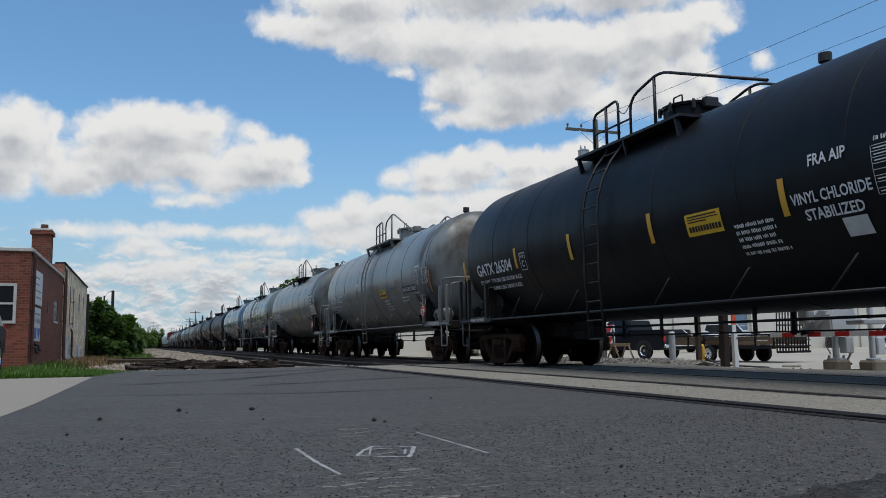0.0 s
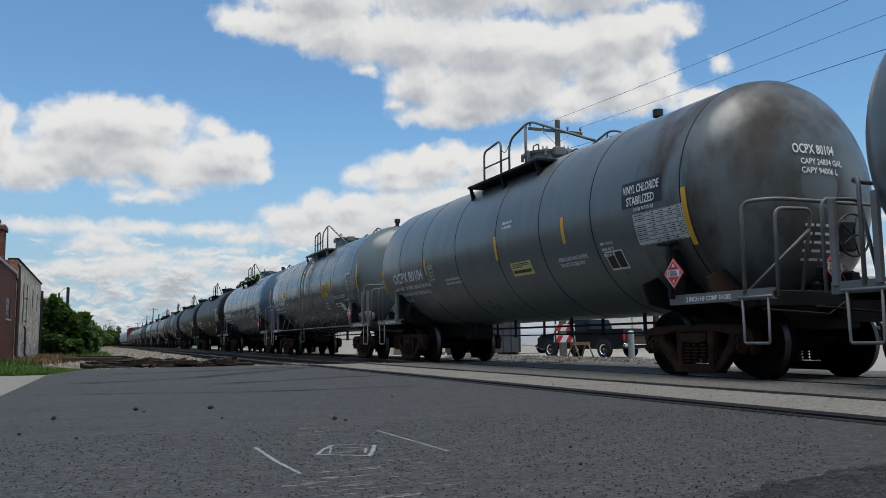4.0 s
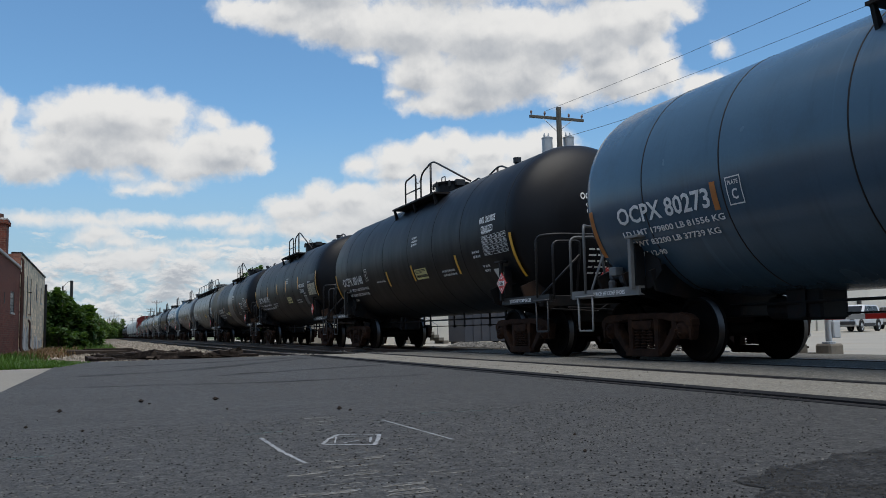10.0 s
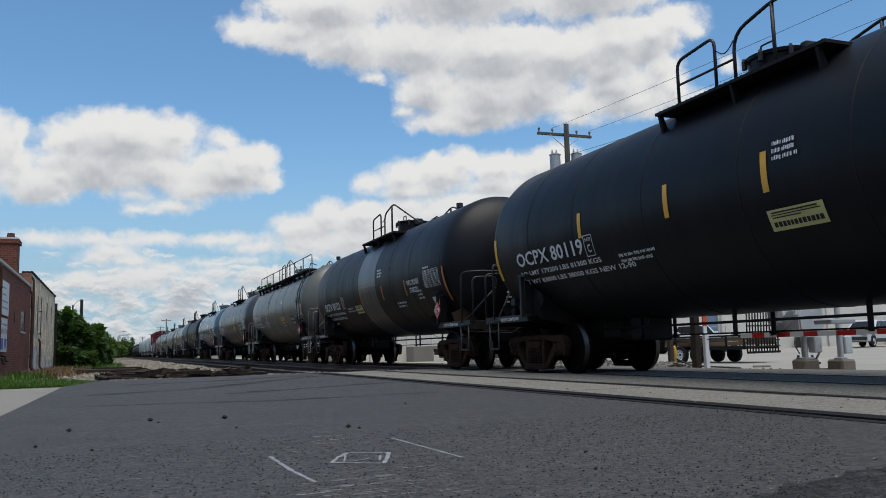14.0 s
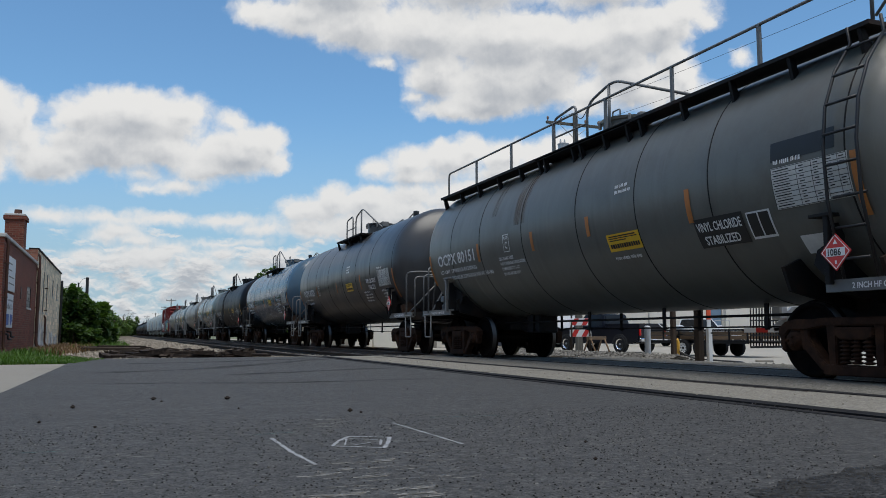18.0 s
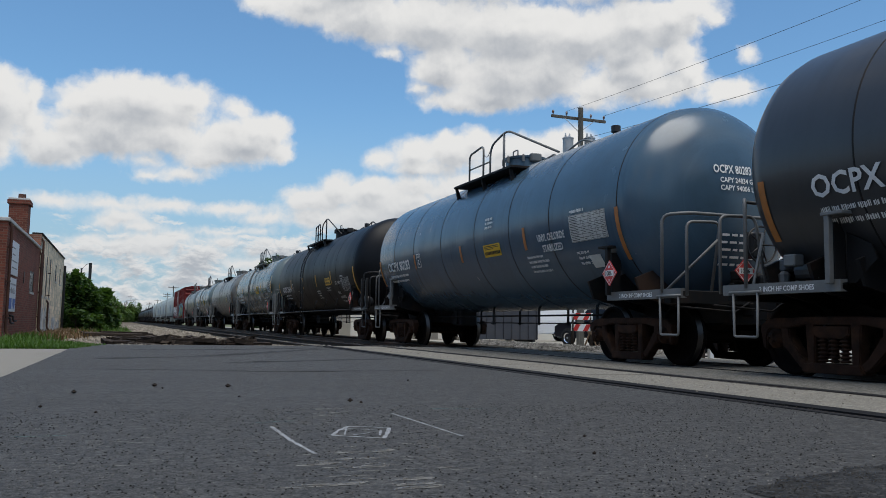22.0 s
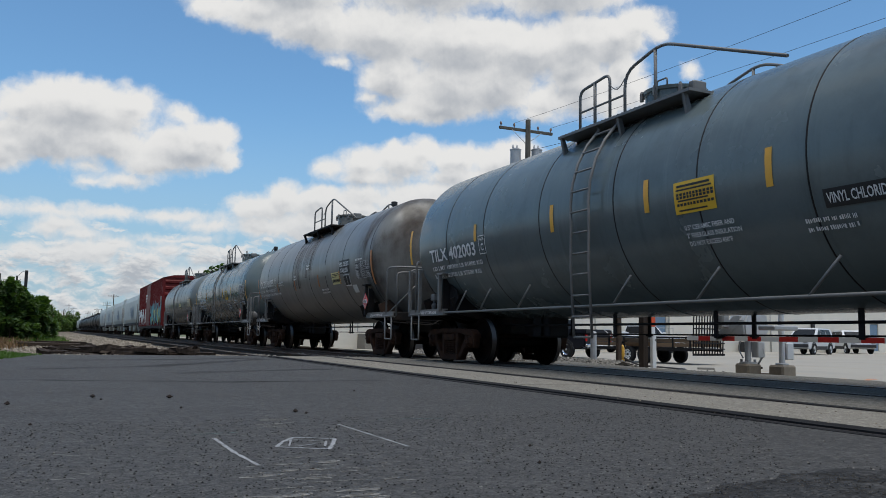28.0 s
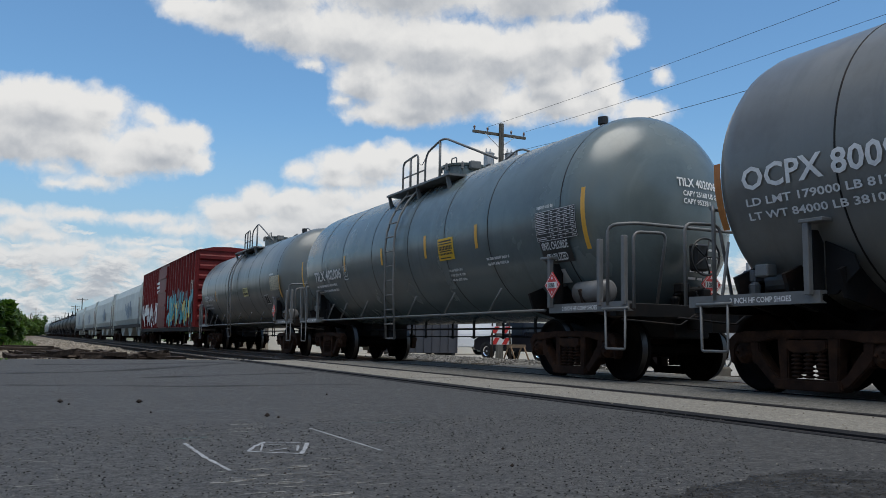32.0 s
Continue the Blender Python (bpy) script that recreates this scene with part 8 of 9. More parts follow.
def shrub(name, label, x, y, z, height, rx, ry, n, size, seed, material=None, lobes=24):
    n = int(n * 1.7)
    rnd = random.Random(seed)
    th = thing(name, label, "tree" if name == "tree" else "bush", pose(x, y, z))
    bm = bmesh.new()
    if name == "tree":
        prism_r = height * 0.022
        lathe(bm, [(-0.3, 0.0), (-0.3, prism_r * 1.6), (0.3, prism_r * 1.2), (height * 0.4, prism_r), (height * 0.8, prism_r * 0.4), (height * 0.8, 0.0)], "z", 8)
    stems(bm, 0, 0, 0 if name == "bush" else height * 0.3, height * 0.85 if name == "bush" else height * 0.6, 9, rnd, min(rx, ry) * 0.8, 0.03 if name == "bush" else height * 0.008)
    part("trunk" if name == "tree" else "stems", bm, M_BARK, th)
    blobs = []
    for i in range(lobes):
        a = rnd.uniform(0, 6.28)
        q = rnd.random() ** 0.5 * 0.75
        zz = height * rnd.uniform(0.12, 0.86)
        f = rnd.uniform(0.20, 0.42) * (1.25 - 0.5 * zz / height)
        blobs.append((math.cos(a) * q * rx * (1.15 - 0.5 * zz / height), math.sin(a) * q * ry, zz, rx * f, ry * f, height * rnd.uniform(0.13, 0.24)))
    ob = leaf_cloud("crown" if name == "tree" else "leaves", th, material or M_LEAF, blobs, n, size, rnd)
    tagged(ob, kind="stuff")
    return th


BUSHES = ((-3.55, 54.6, 3.2, 0.75, 1.6, 1800, 0.40), (-2.75, 55.5, 3.7, 1.0, 1.8, 3000, 0.42), (-1.95, 56.0, 3.1, 0.95, 1.7, 2600, 0.40), (-1.25, 57.5, 2.8, 0.95, 1.9, 2200, 0.38),
          (-0.85, 61.5, 2.6, 0.95, 2.2, 1900, 0.36), (-1.0, 67.0, 2.1, 0.8, 2.6, 1300, 0.30), (-2.6, 60.0, 2.9, 1.3, 2.4, 1500, 0.34), (-2.3, 52.6, 1.3, 0.7, 1.0, 900, 0.26), (-1.4, 53.4, 1.1, 0.7, 1.2, 800, 0.24))
for k, (x, y, h, rx, ry, n, s) in enumerate(BUSHES):
    s *= 1.3
    shrub("bush", "dense green sumac bush with drooping leaves" if k < 7 else "low green weeds before the bushes", x, y, -0.17, h, rx, ry, n, s, 100 + k)
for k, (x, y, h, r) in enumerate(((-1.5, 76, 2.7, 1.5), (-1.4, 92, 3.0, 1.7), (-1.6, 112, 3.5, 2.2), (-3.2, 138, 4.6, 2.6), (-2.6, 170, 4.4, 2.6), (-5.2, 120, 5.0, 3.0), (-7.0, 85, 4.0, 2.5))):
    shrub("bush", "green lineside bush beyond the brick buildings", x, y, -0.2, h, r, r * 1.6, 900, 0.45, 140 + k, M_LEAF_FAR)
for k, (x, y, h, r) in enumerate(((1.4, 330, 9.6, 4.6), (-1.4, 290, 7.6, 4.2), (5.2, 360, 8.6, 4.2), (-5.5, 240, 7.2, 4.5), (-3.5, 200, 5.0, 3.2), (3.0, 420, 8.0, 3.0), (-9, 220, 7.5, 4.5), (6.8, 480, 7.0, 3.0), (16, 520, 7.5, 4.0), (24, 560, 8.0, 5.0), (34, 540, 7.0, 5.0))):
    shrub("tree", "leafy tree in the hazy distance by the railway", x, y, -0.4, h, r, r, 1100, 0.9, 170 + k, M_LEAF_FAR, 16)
shrub("tree", "green tree rising behind the row of cars", 19.8, 118, -0.3, 10.0, 2.5, 2.5, 2600, 0.6, 190, M_LEAF, 14)
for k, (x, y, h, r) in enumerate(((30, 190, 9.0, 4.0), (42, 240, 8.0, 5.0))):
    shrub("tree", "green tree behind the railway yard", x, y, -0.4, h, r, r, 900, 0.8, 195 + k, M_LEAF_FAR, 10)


def blades(name, label, n, rnd, place, height, material, category="grass", width=0.012):
    vs, fs = [], []
    for _ in range(n):
        x, y, z, k = place(rnd)
        h = height * rnd.uniform(0.5, 1.3) * k
        a, lean = rnd.uniform(0, 6.28), rnd.uniform(0.1, 0.7) * h
        dx, dy = math.cos(a), math.sin(a)
        w = width * rnd.uniform(0.6, 1.4)
        i = len(vs)
        vs += [(x - dy * w, y + dx * w, z), (x + dy * w, y - dx * w, z), (x + dx * lean * 0.4 + dy * w * 0.7, y + dy * lean * 0.4 - dx * w * 0.7, z + h * 0.6),
               (x + dx * lean * 0.4 - dy * w * 0.7, y + dy * lean * 0.4 + dx * w * 0.7, z + h * 0.6), (x + dx * lean, y + dy * lean, z + h)]
        fs += [(i, i + 1, i + 2, i + 3), (i + 3, i + 2, i + 4)]
    return tagged(mesh_of(name, vs, fs, material), label, category, kind="stuff")


def green_patch(r):
    y = 16.9 + 6.5 * r.random() ** 1.5
    right = float(np.interp(y, [16.9, 19.5, 21, 24], [-0.75, -0.25, -0.35, -1.2]))
    x = right - abs(r.gauss(0, 1.2))
    return x, y, (-0.045 if y < 19.8 else bed_z(x, y)) - 0.01, float(np.interp(x, [-3.0, -1.8, -0.3], [1.6, 1.0, 0.55]))


blades("grass", "bright green grass along the apron's edge", 9000, random.Random(41), green_patch, 0.13, M_GRASS)
blades("grass", "taller green weeds at the brick wall's foot", 2600, random.Random(42), lambda r: (WX + 0.1 + abs(r.gauss(0, 0.5)), r.uniform(20, 33), -0.17, r.uniform(0.6, 1.4)), 0.2, M_GRASS, "weeds", 0.018)
blades("dry_weeds", "dry brown weeds before the pale block wall", 4200, random.Random(43), lambda r: (WX + 0.15 + abs(r.gauss(0, 0.8)), r.uniform(30, 50), -0.19, r.uniform(0.6, 1.5)), 0.2, M_DRYWEED, "weeds", 0.016)
blades("grass", "thin green tufts between the stones", 2200, random.Random(44), lambda r: (r.uniform(-2.2, 0.6), r.uniform(40, 75), -0.2, r.uniform(0.5, 1.5)), 0.22, M_GRASS, "grass", 0.02)
stones("rubble", "pale broken concrete among the weeds", 420, random.Random(45), lambda r: (r.uniform(-2.2, 0.3), r.uniform(22, 40), -0.16), lambda r: r.choice((0.04, 0.05, 0.08)), M_STONES)

# ---- two dark posts with a crossbar, poles and pylons ----
th = thing("post_frame", "two dark steel posts joined by a crossbar and brace", "frame", pose(-2.09, 57.5, -0.2))
for x, top, w in ((-0.32, 4.0, 0.05), (0.19, 4.35, 0.09)):
    bm = bmesh.new()
    box(bm, x - w, x + w, -w, w, -0.3, top, 0.01)
    part("post", bm, M_INK, th)
bm = bmesh.new()
box(bm, -0.27, 0.10, -0.04, 0.04, 3.28, 3.40)
part("crossbar", bm, M_INK, th)
bm = bmesh.new()
tube(bm, [(-0.05, 0, 2.7), (0.12, 0, 3.3)], 0.035)
part("brace", bm, M_INK, th)
bm = bmesh.new()
tube(bm, [(-0.42, 0, 3.55), (-0.30, 0, 3.95), (-0.02, 0, 4.28), (0.14, 0, 4.30)], 0.012, 5, 0.2)
part("cable", bm, M_WIRE, th)


def power_pole(x, y, top, arm, label, cans=(), turn=0.0, z0=-0.3, arms=(0.45,)):
    th = thing("utility_pole", label, "utility pole", pose(x, y, z0, 0, 0, turn))
    h = top - z0
    bm = bmesh.new()
    lathe(bm, [(-0.4, 0.0), (-0.4, 0.17), (h * 0.5, 0.14), (h, 0.11), (h, 0.0)], "z", 10)
    part("pole", bm, M_GREYPOLE, th)
    for k in arms:
        bm = bmesh.new()
        box(bm, -arm, arm, 0.11, 0.21, h - k - 0.06, h - k + 0.06, 0.01)
        cr = part("crossarm", bm, M_GREYPOLE, th)
        for s in (-0.94, -0.45, 0.45, 0.94):
            bm = bmesh.new()
            lathe(bm, [(h - k + 0.06, 0.02), (h - k + 0.12, 0.02), (h - k + 0.13, 0.05), (h - k + 0.18, 0.045), (h - k + 0.2, 0.055), (h - k + 0.26, 0.03), (h - k + 0.27, 0.0)], "z", 8, (arm * s, 0.16, 0))
            part("insulator", bm, M_CERAMIC, cr)
        bm = bmesh.new()
        for s in (-1, 1):
            tube(bm, [(arm * 0.55 * s, 0.1, h - k - 0.05), (0.02 * s, 0.13, h - k - 0.6)], 0.015, 5)
        part("arm_brace", bm, M_GALV, cr)
    for dx, zc in cans:
        bm = bmesh.new()
        lathe(bm, [(zc - z0 - 0.45, 0.0), (zc - z0 - 0.45, 0.20), (zc - z0 - 0.4, 0.23), (zc - z0 + 0.35, 0.23), (zc - z0 + 0.36, 0.25), (zc - z0 + 0.40, 0.25), (zc - z0 + 0.46, 0.1), (zc - z0 + 0.46, 0.0)], "z", 20, (dx, 0.0, 0))
        for s in (-0.1, 0.1):
            lathe(bm, [(zc - z0 + 0.40, 0.03), (zc - z0 + 0.5, 0.045), (zc - z0 + 0.62, 0.02), (zc - z0 + 0.62, 0.0)], "z", 8, (dx + s, 0.05, 0))
        box(bm, min(0, dx), max(0, dx), -0.03, 0.03, zc - z0 - 0.1, zc - z0 - 0.02)
        part("transformer", bm, M_GALV, th, "grey can transformer")
    return th


power_pole(18.3, 31.0, 10.1, 1.35, "wooden utility pole with crossarm and two transformers", ((-0.62, 8.3), (0.45, 8.4)))


def wire(label, a, b, sag, r=0.012):
    n = 14
    A, B = Vector(a), Vector(b)
    bm = bmesh.new()
    tube(bm, [A + (B - A) * (i / n) - Vector((0, 0, sag * 4 * (i / n) * (1 - i / n))) for i in range(n + 1)], r, 5)
    tagged(part("overhead_wire", bm, M_WIRE), label, "wire", "wires of the pole line")


# the line runs on along the track to a pole behind the camera and to the next ones ahead
NEXT = (19.6, -14.0, 10.2)
for dx, z in ((-0.6, 9.92), (1.27, 9.92)):
    wire("dark overhead wire between utility poles", (18.3 + dx, 31.16, z), (NEXT[0] + dx, NEXT[1], z), 0.55, 0.007)
wire("thick telephone cable below the power wires", (18.3, 31.0, 8.7), (NEXT[0], NEXT[1], 8.2), 0.6, 0.009)
power_pole(19.6, -14.2, 10.2, 1.35, "wooden utility pole carrying four overhead wires")
for k, (x, y, top) in enumerate(((13.1, 234.0, 10.0), (14.6, 295.0, 10.0), (15.4, 390.0, 10.0), (13.8, 452.0, 10.0))):
    power_pole(x, y, top, 1.3, "wooden utility pole in a row along the railway", z0=-0.4, arms=(0.45, 1.2) if k % 2 else (0.45,))
power_pole(-1.35, 108, 3.4, 0.5, "short wooden pole beside the track", z0=-0.4)


def pylon(x, y, top):
    th = thing("lattice_pylon", "thin steel lattice pylon far down the line", "pylon", pose(x, y, -0.6))
    for sx in (-1, 1):
        bm = bmesh.new()
        tube(bm, [(sx * 1.6, 0, 0), (sx * 0.5, 0, top * 0.6), (sx * 0.4, 0, top)], 0.16, 4)
        part("leg", bm, M_GALV, th)
    bm = bmesh.new()
    for i in range(9):
        za, zb = top * i / 9, top * (i + 1) / 9
        wa, wb = float(np.interp(za, [0, top * 0.6, top], [1.6, 0.5, 0.4])), float(np.interp(zb, [0, top * 0.6, top], [1.6, 0.5, 0.4]))
        tube(bm, [(-wa, 0, za), (wb, 0, zb)], 0.09, 4)
        tube(bm, [(wa, 0, za), (-wb, 0, zb)], 0.09, 4)
    tagged(part("lattice", bm, M_GALV, th), kind="stuff")
    for z, w in ((0.66, 3.2), (0.80, 3.6), (0.94, 2.8)):
        bm = bmesh.new()
        box(bm, -w, w, -0.12, 0.12, top * z - 0.16, top * z + 0.16)
        part("crossarm", bm, M_GALV, th)


pylon(8.6, 800, 24.0)
pylon(13.5, 870, 23.0)
# small trackside signal post
th = thing("signal_post", "small pale lineside post near the track", "post", pose(-0.15, 84, -0.2))
bm = bmesh.new()
lathe(bm, [(-0.2, 0), (-0.2, 0.05), (1.35, 0.05), (1.35, 0.0)], "z", 8)
part("post", bm, M_ALU, th)
bm = bmesh.new()
box(bm, -0.12, 0.12, -0.03, 0.03, 1.0, 1.35)
part("plate", bm, M_SIGN, th)

# ---- crossing gate, posts, vehicles and the white building beyond the train ----
def footing(th, w=0.36, h=0.30):
    bm = bmesh.new()
    box(bm, -w / 2, w / 2, -w / 2, w / 2, -0.1, h, 0.035)
    part("footing", bm, M_FOOTING, th, "rough concrete footing")


gate = thing("crossing_gate", "lowered crossing gate with grey drive and striped arm", "crossing gate", pose(12.05, 12.1, yard_z(12.05)))
footing(gate)
bm = bmesh.new()
lathe(bm, [(0.30, 0.0), (0.30, 0.16), (0.33, 0.16), (0.34, 0.058), (1.12, 0.058), (1.14, 0.0)], "z", 16)
mast = part("mast", bm, M_ALU, gate, "grey painted mast")
bm = bmesh.new()
for k in range(4):
    a = math.pi / 4 + k * math.pi / 2
    lathe(bm, [(0.32, 0.0), (0.32, 0.025), (0.38, 0.025), (0.38, 0.0)], "z", 6, (0.12 * math.cos(a), 0.12 * math.sin(a), 0))
tagged(part("anchor_bolts", bm, M_GALV, mast), kind="stuff")
bm = bmesh.new()
prism(bm, [(-0.28, 0.82), (-0.30, 1.10), (-0.18, 1.30), (0.12, 1.34), (0.30, 1.22), (0.34, 0.92), (0.22, 0.80)], "y", -0.22, 0.22)
bmesh.ops.bevel(bm, geom=list(bm.edges), offset=0.03, segments=2, affect="EDGES")
drive = part("drive_housing", bm, M_ALU, gate, "grey cast drive housing")
bm = bmesh.new()
box(bm, -0.52, -0.34, 0.1, 0.36, 0.96, 1.24, 0.03)
part("relay_box", bm, M_GALV, gate, "grey relay box")
for s, mt in ((-1, M_ALU), (1, M_ALU)):
    bm = bmesh.new()
    prism(bm, [(0.55, 0.86), (0.30, 1.0), (0.05, 1.20), (-0.10, 1.20), (-0.05, 1.02), (0.25, 0.80), (0.52, 0.74)], "x", 0.27 * s - 0.03, 0.27 * s + 0.03)
    part("support_arm", bm, mt, drive, "curved support arm")
bm = bmesh.new()
box(bm, -0.30, 0.30, -0.95, -0.55, 0.93, 1.02, 0.02)
part("counterweight", bm, M_GALV, drive)
# striped arm, level and parallel to the tracks
arm_parts = []
y, k = 1.35, 0
while y > -11.5:
    n = 0.33 if y > -0.4 else 0.42
    bm = bmesh.new()
    box(bm, -0.30, -0.265, y - n, y, 0.725, 0.815)
    part("arm_stripe", bm, M_RED if k % 2 else M_SIGN, gate)
    y -= n
    k += 1
bm = bmesh.new()
tube(bm, [(-0.15, 0.1, 1.0), (0.1, -0.15, 0.8), (0.22, -0.2, 0.5), (0.12, -0.1, 0.25)], 0.02, 6, 0.15)
tube(bm, [(-0.1, 0.0, 0.85), (-0.16, 0.1, 0.6), (-0.1, 0.02, 0.4)], 0.015, 6, 0.1)
part("conduit", bm, M_GALV, gate)
bm = bmesh.new()
box(bm, 0.06, 0.24, -0.20, -0.02, 0.42, 0.72, 0.015)
part("junction_box", bm, M_ALU, gate)

sig = thing("signal_mast", "pale grey signal mast on a concrete footing", "mast", pose(12.42, 11.62, yard_z(12.4)))
footing(sig)
bm = bmesh.new()
lathe(bm, [(0.30, 0.0), (0.30, 0.12), (0.33, 0.12), (0.34, 0.055), (2.3, 0.055), (2.32, 0.0)], "z", 14)
part("mast", bm, M_ALU, sig)
bm = bmesh.new()
box(bm, 0.05, 0.23, -0.08, 0.10, 0.40, 0.72, 0.015)
part("junction_box", bm, M_ALU, sig)
bm = bmesh.new()
box(bm, 0.02, 0.16, -0.06, 0.06, 1.38, 1.48, 0.01)
part("bracket", bm, M_CLAD, sig)
bm = bmesh.new()
tube(bm, [(0.0, 0.08, 0.3), (0.26, 0.12, 0.45), (0.26, 0.12, 0.75), (0.05, 0.05, 0.8)], 0.012, 6, 0.05)
part("conduit", bm, M_GALV, sig)


def timber(name, label, x, y, w, d, h, material, tilt=0.0, category="post"):
    bm = bmesh.new()
    box(bm, -w / 2, w / 2, -d / 2, d / 2, -0.25, h, 0.012)
    for v in bm.verts:
        if v.co.z > 0:
            v.co.z += 0.02 * math.sin(v.co.x * 40 + v.co.y * 31)
    return tagged(part(name, bm, material, None, "", pose(x, y, yard_z(x), 0, tilt, 8)), label, category)


timber("timber_post", "thick dark weathered timber post", 12.1, 15.3, 0.16, 0.15, 1.5, M_POST)
timber("timber_post", "brown square timber post beside the yard", 12.98, 17.4, 0.12, 0.11, 1.5, M_BROWNPOST)
bm = bmesh.new()
lathe(bm, [(-0.2, 0), (-0.2, 0.085), (0.92, 0.085), (0.95, 0.05), (0.95, 0)], "z", 14)
tagged(part("pipe_post", bm, M_GALV, None, "", pose(13.3, 18.95, yard_z(13.3))), "grey steel pipe post with rounded cap", "post")
wp = thing("marker_post", "white square post with an orange-red top", "post", pose(12.28, 15.18, yard_z(12.2)))
bm = bmesh.new()
box(bm, -0.05, 0.05, -0.05, 0.05, -0.2, 0.86, 0.006)
part("post", bm, M_SIGN, wp)
bm = bmesh.new()
box(bm, -0.05, 0.05, -0.012, 0.012, 0.86, 1.38, 0.004)
part("marker_blade", bm, M_SIGN, wp)
bm = bmesh.new()
box(bm, -0.055, 0.055, -0.016, 0.016, 1.02, 1.62, 0.004)
part("marker_sleeve", bm, M_ORANGE, wp)
bm = bmesh.new()
lathe(bm, [(-0.083, 0), (-0.083, 0.02), (-0.078, 0.02), (-0.078, 0)], "y", 10, (0, 0, 0.72))
part("bolt_hole", bm, M_INK, wp)
yp = thing("hose_stand", "yellow painted pipe with a black hose at its foot", "pipe", pose(13.45, 17.85, yard_z(13.4)))
bm = bmesh.new()
tube(bm, [(0, 0, -0.1), (0.0, 0, 0.52), (-0.03, 0.02, 0.60)], 0.045, 8, 0.05)
part("pipe", bm, M_YELLOWPIPE, yp)
bm = bmesh.new()
tube(bm, [(0.0, -0.05, 0.28), (0.3, -0.2, 0.10), (0.8, -0.7, 0.05), (1.0, -1.3, 0.03), (0.4, -1.6, 0.03)], 0.022, 6, 0.2)
part("hose", bm, M_WIRE, yp)
bm = bmesh.new()
box(bm, -0.22, 0.22, -0.10, 0.10, -0.02, 0.06, 0.015)
tagged(part("concrete_block", bm, M_CONCRETE, None, "", pose(16.1, 17.7, yard_z(16.1), 0, 0, -35)), "flat concrete block lying in the yard", "concrete block")
for x, y in ((14.4, 14.2), (19.0, 19.0)):
    bm = bmesh.new()
    box(bm, -0.35, 0.35, -0.05, 0.05, 0.0, 0.06, 0.01)
    tagged(part("timber_piece", bm, M_POST, None, "", pose(x, y, yard_z(x), 0, 0, -40)), "short dark timber lying on the concrete", "timber")
mark("paint_stain", "orange paint stain on the yard's concrete", [[(14.9, 12.6), (15.6, 12.9)], [(15.3, 12.2), (16.3, 12.7)]], 0.16, M_STRIPE_OLD, yard_z(15.4) + 0.006, 61, "stain")


def wheel(parent, x, y, r, w, rim, spokes=8, side=-1, hub=M_GALV):
    """A road wheel with its axle along local x; side tells where its face looks."""
    bm = bmesh.new()
    lathe(bm, [(-w / 2, r * 0.62), (-w / 2, r * 0.9), (-w * 0.36, r), (w * 0.36, r), (w / 2, r * 0.9), (w / 2, r * 0.62), (0, r * 0.55), (-w / 2, r * 0.62)], "x", 28, capped=False)
    wh = part("wheel", bm, M_TYRE, parent, "", pose(x, y, r))
    bm = bmesh.new()
    q = side * w / 2
    lathe(bm, [(q * 0.5, 0.0), (q * 0.55, r * 0.3), (q * 0.45, r * 0.45), (q * 0.9, r * 0.60), (q, r * 0.63), (q * 0.9, r * 0.64), (q * 0.2, r * 0.60)], "x", 24)
    rm = part("rim", bm, rim, wh)
    bm = bmesh.new()
    for k in range(spokes):
        a = 2 * math.pi * k / spokes
        lathe(bm, [(q * 0.62, 0.0), (q * 0.62, r * 0.075), (q * 0.5, r * 0.075), (q * 0.5, 0.0)], "x", 8, (0, r * 0.44 * math.cos(a), r * 0.44 * math.sin(a)))
    lathe(bm, [(q * 0.4, 0.0), (q * 0.4, r * 0.14), (q * 0.95, r * 0.12), (q * 1.0, 0.0)], "x", 12)
    tagged(part("hub", bm, M_CLAD if rim is M_RIM else hub, rm), kind="stuff")


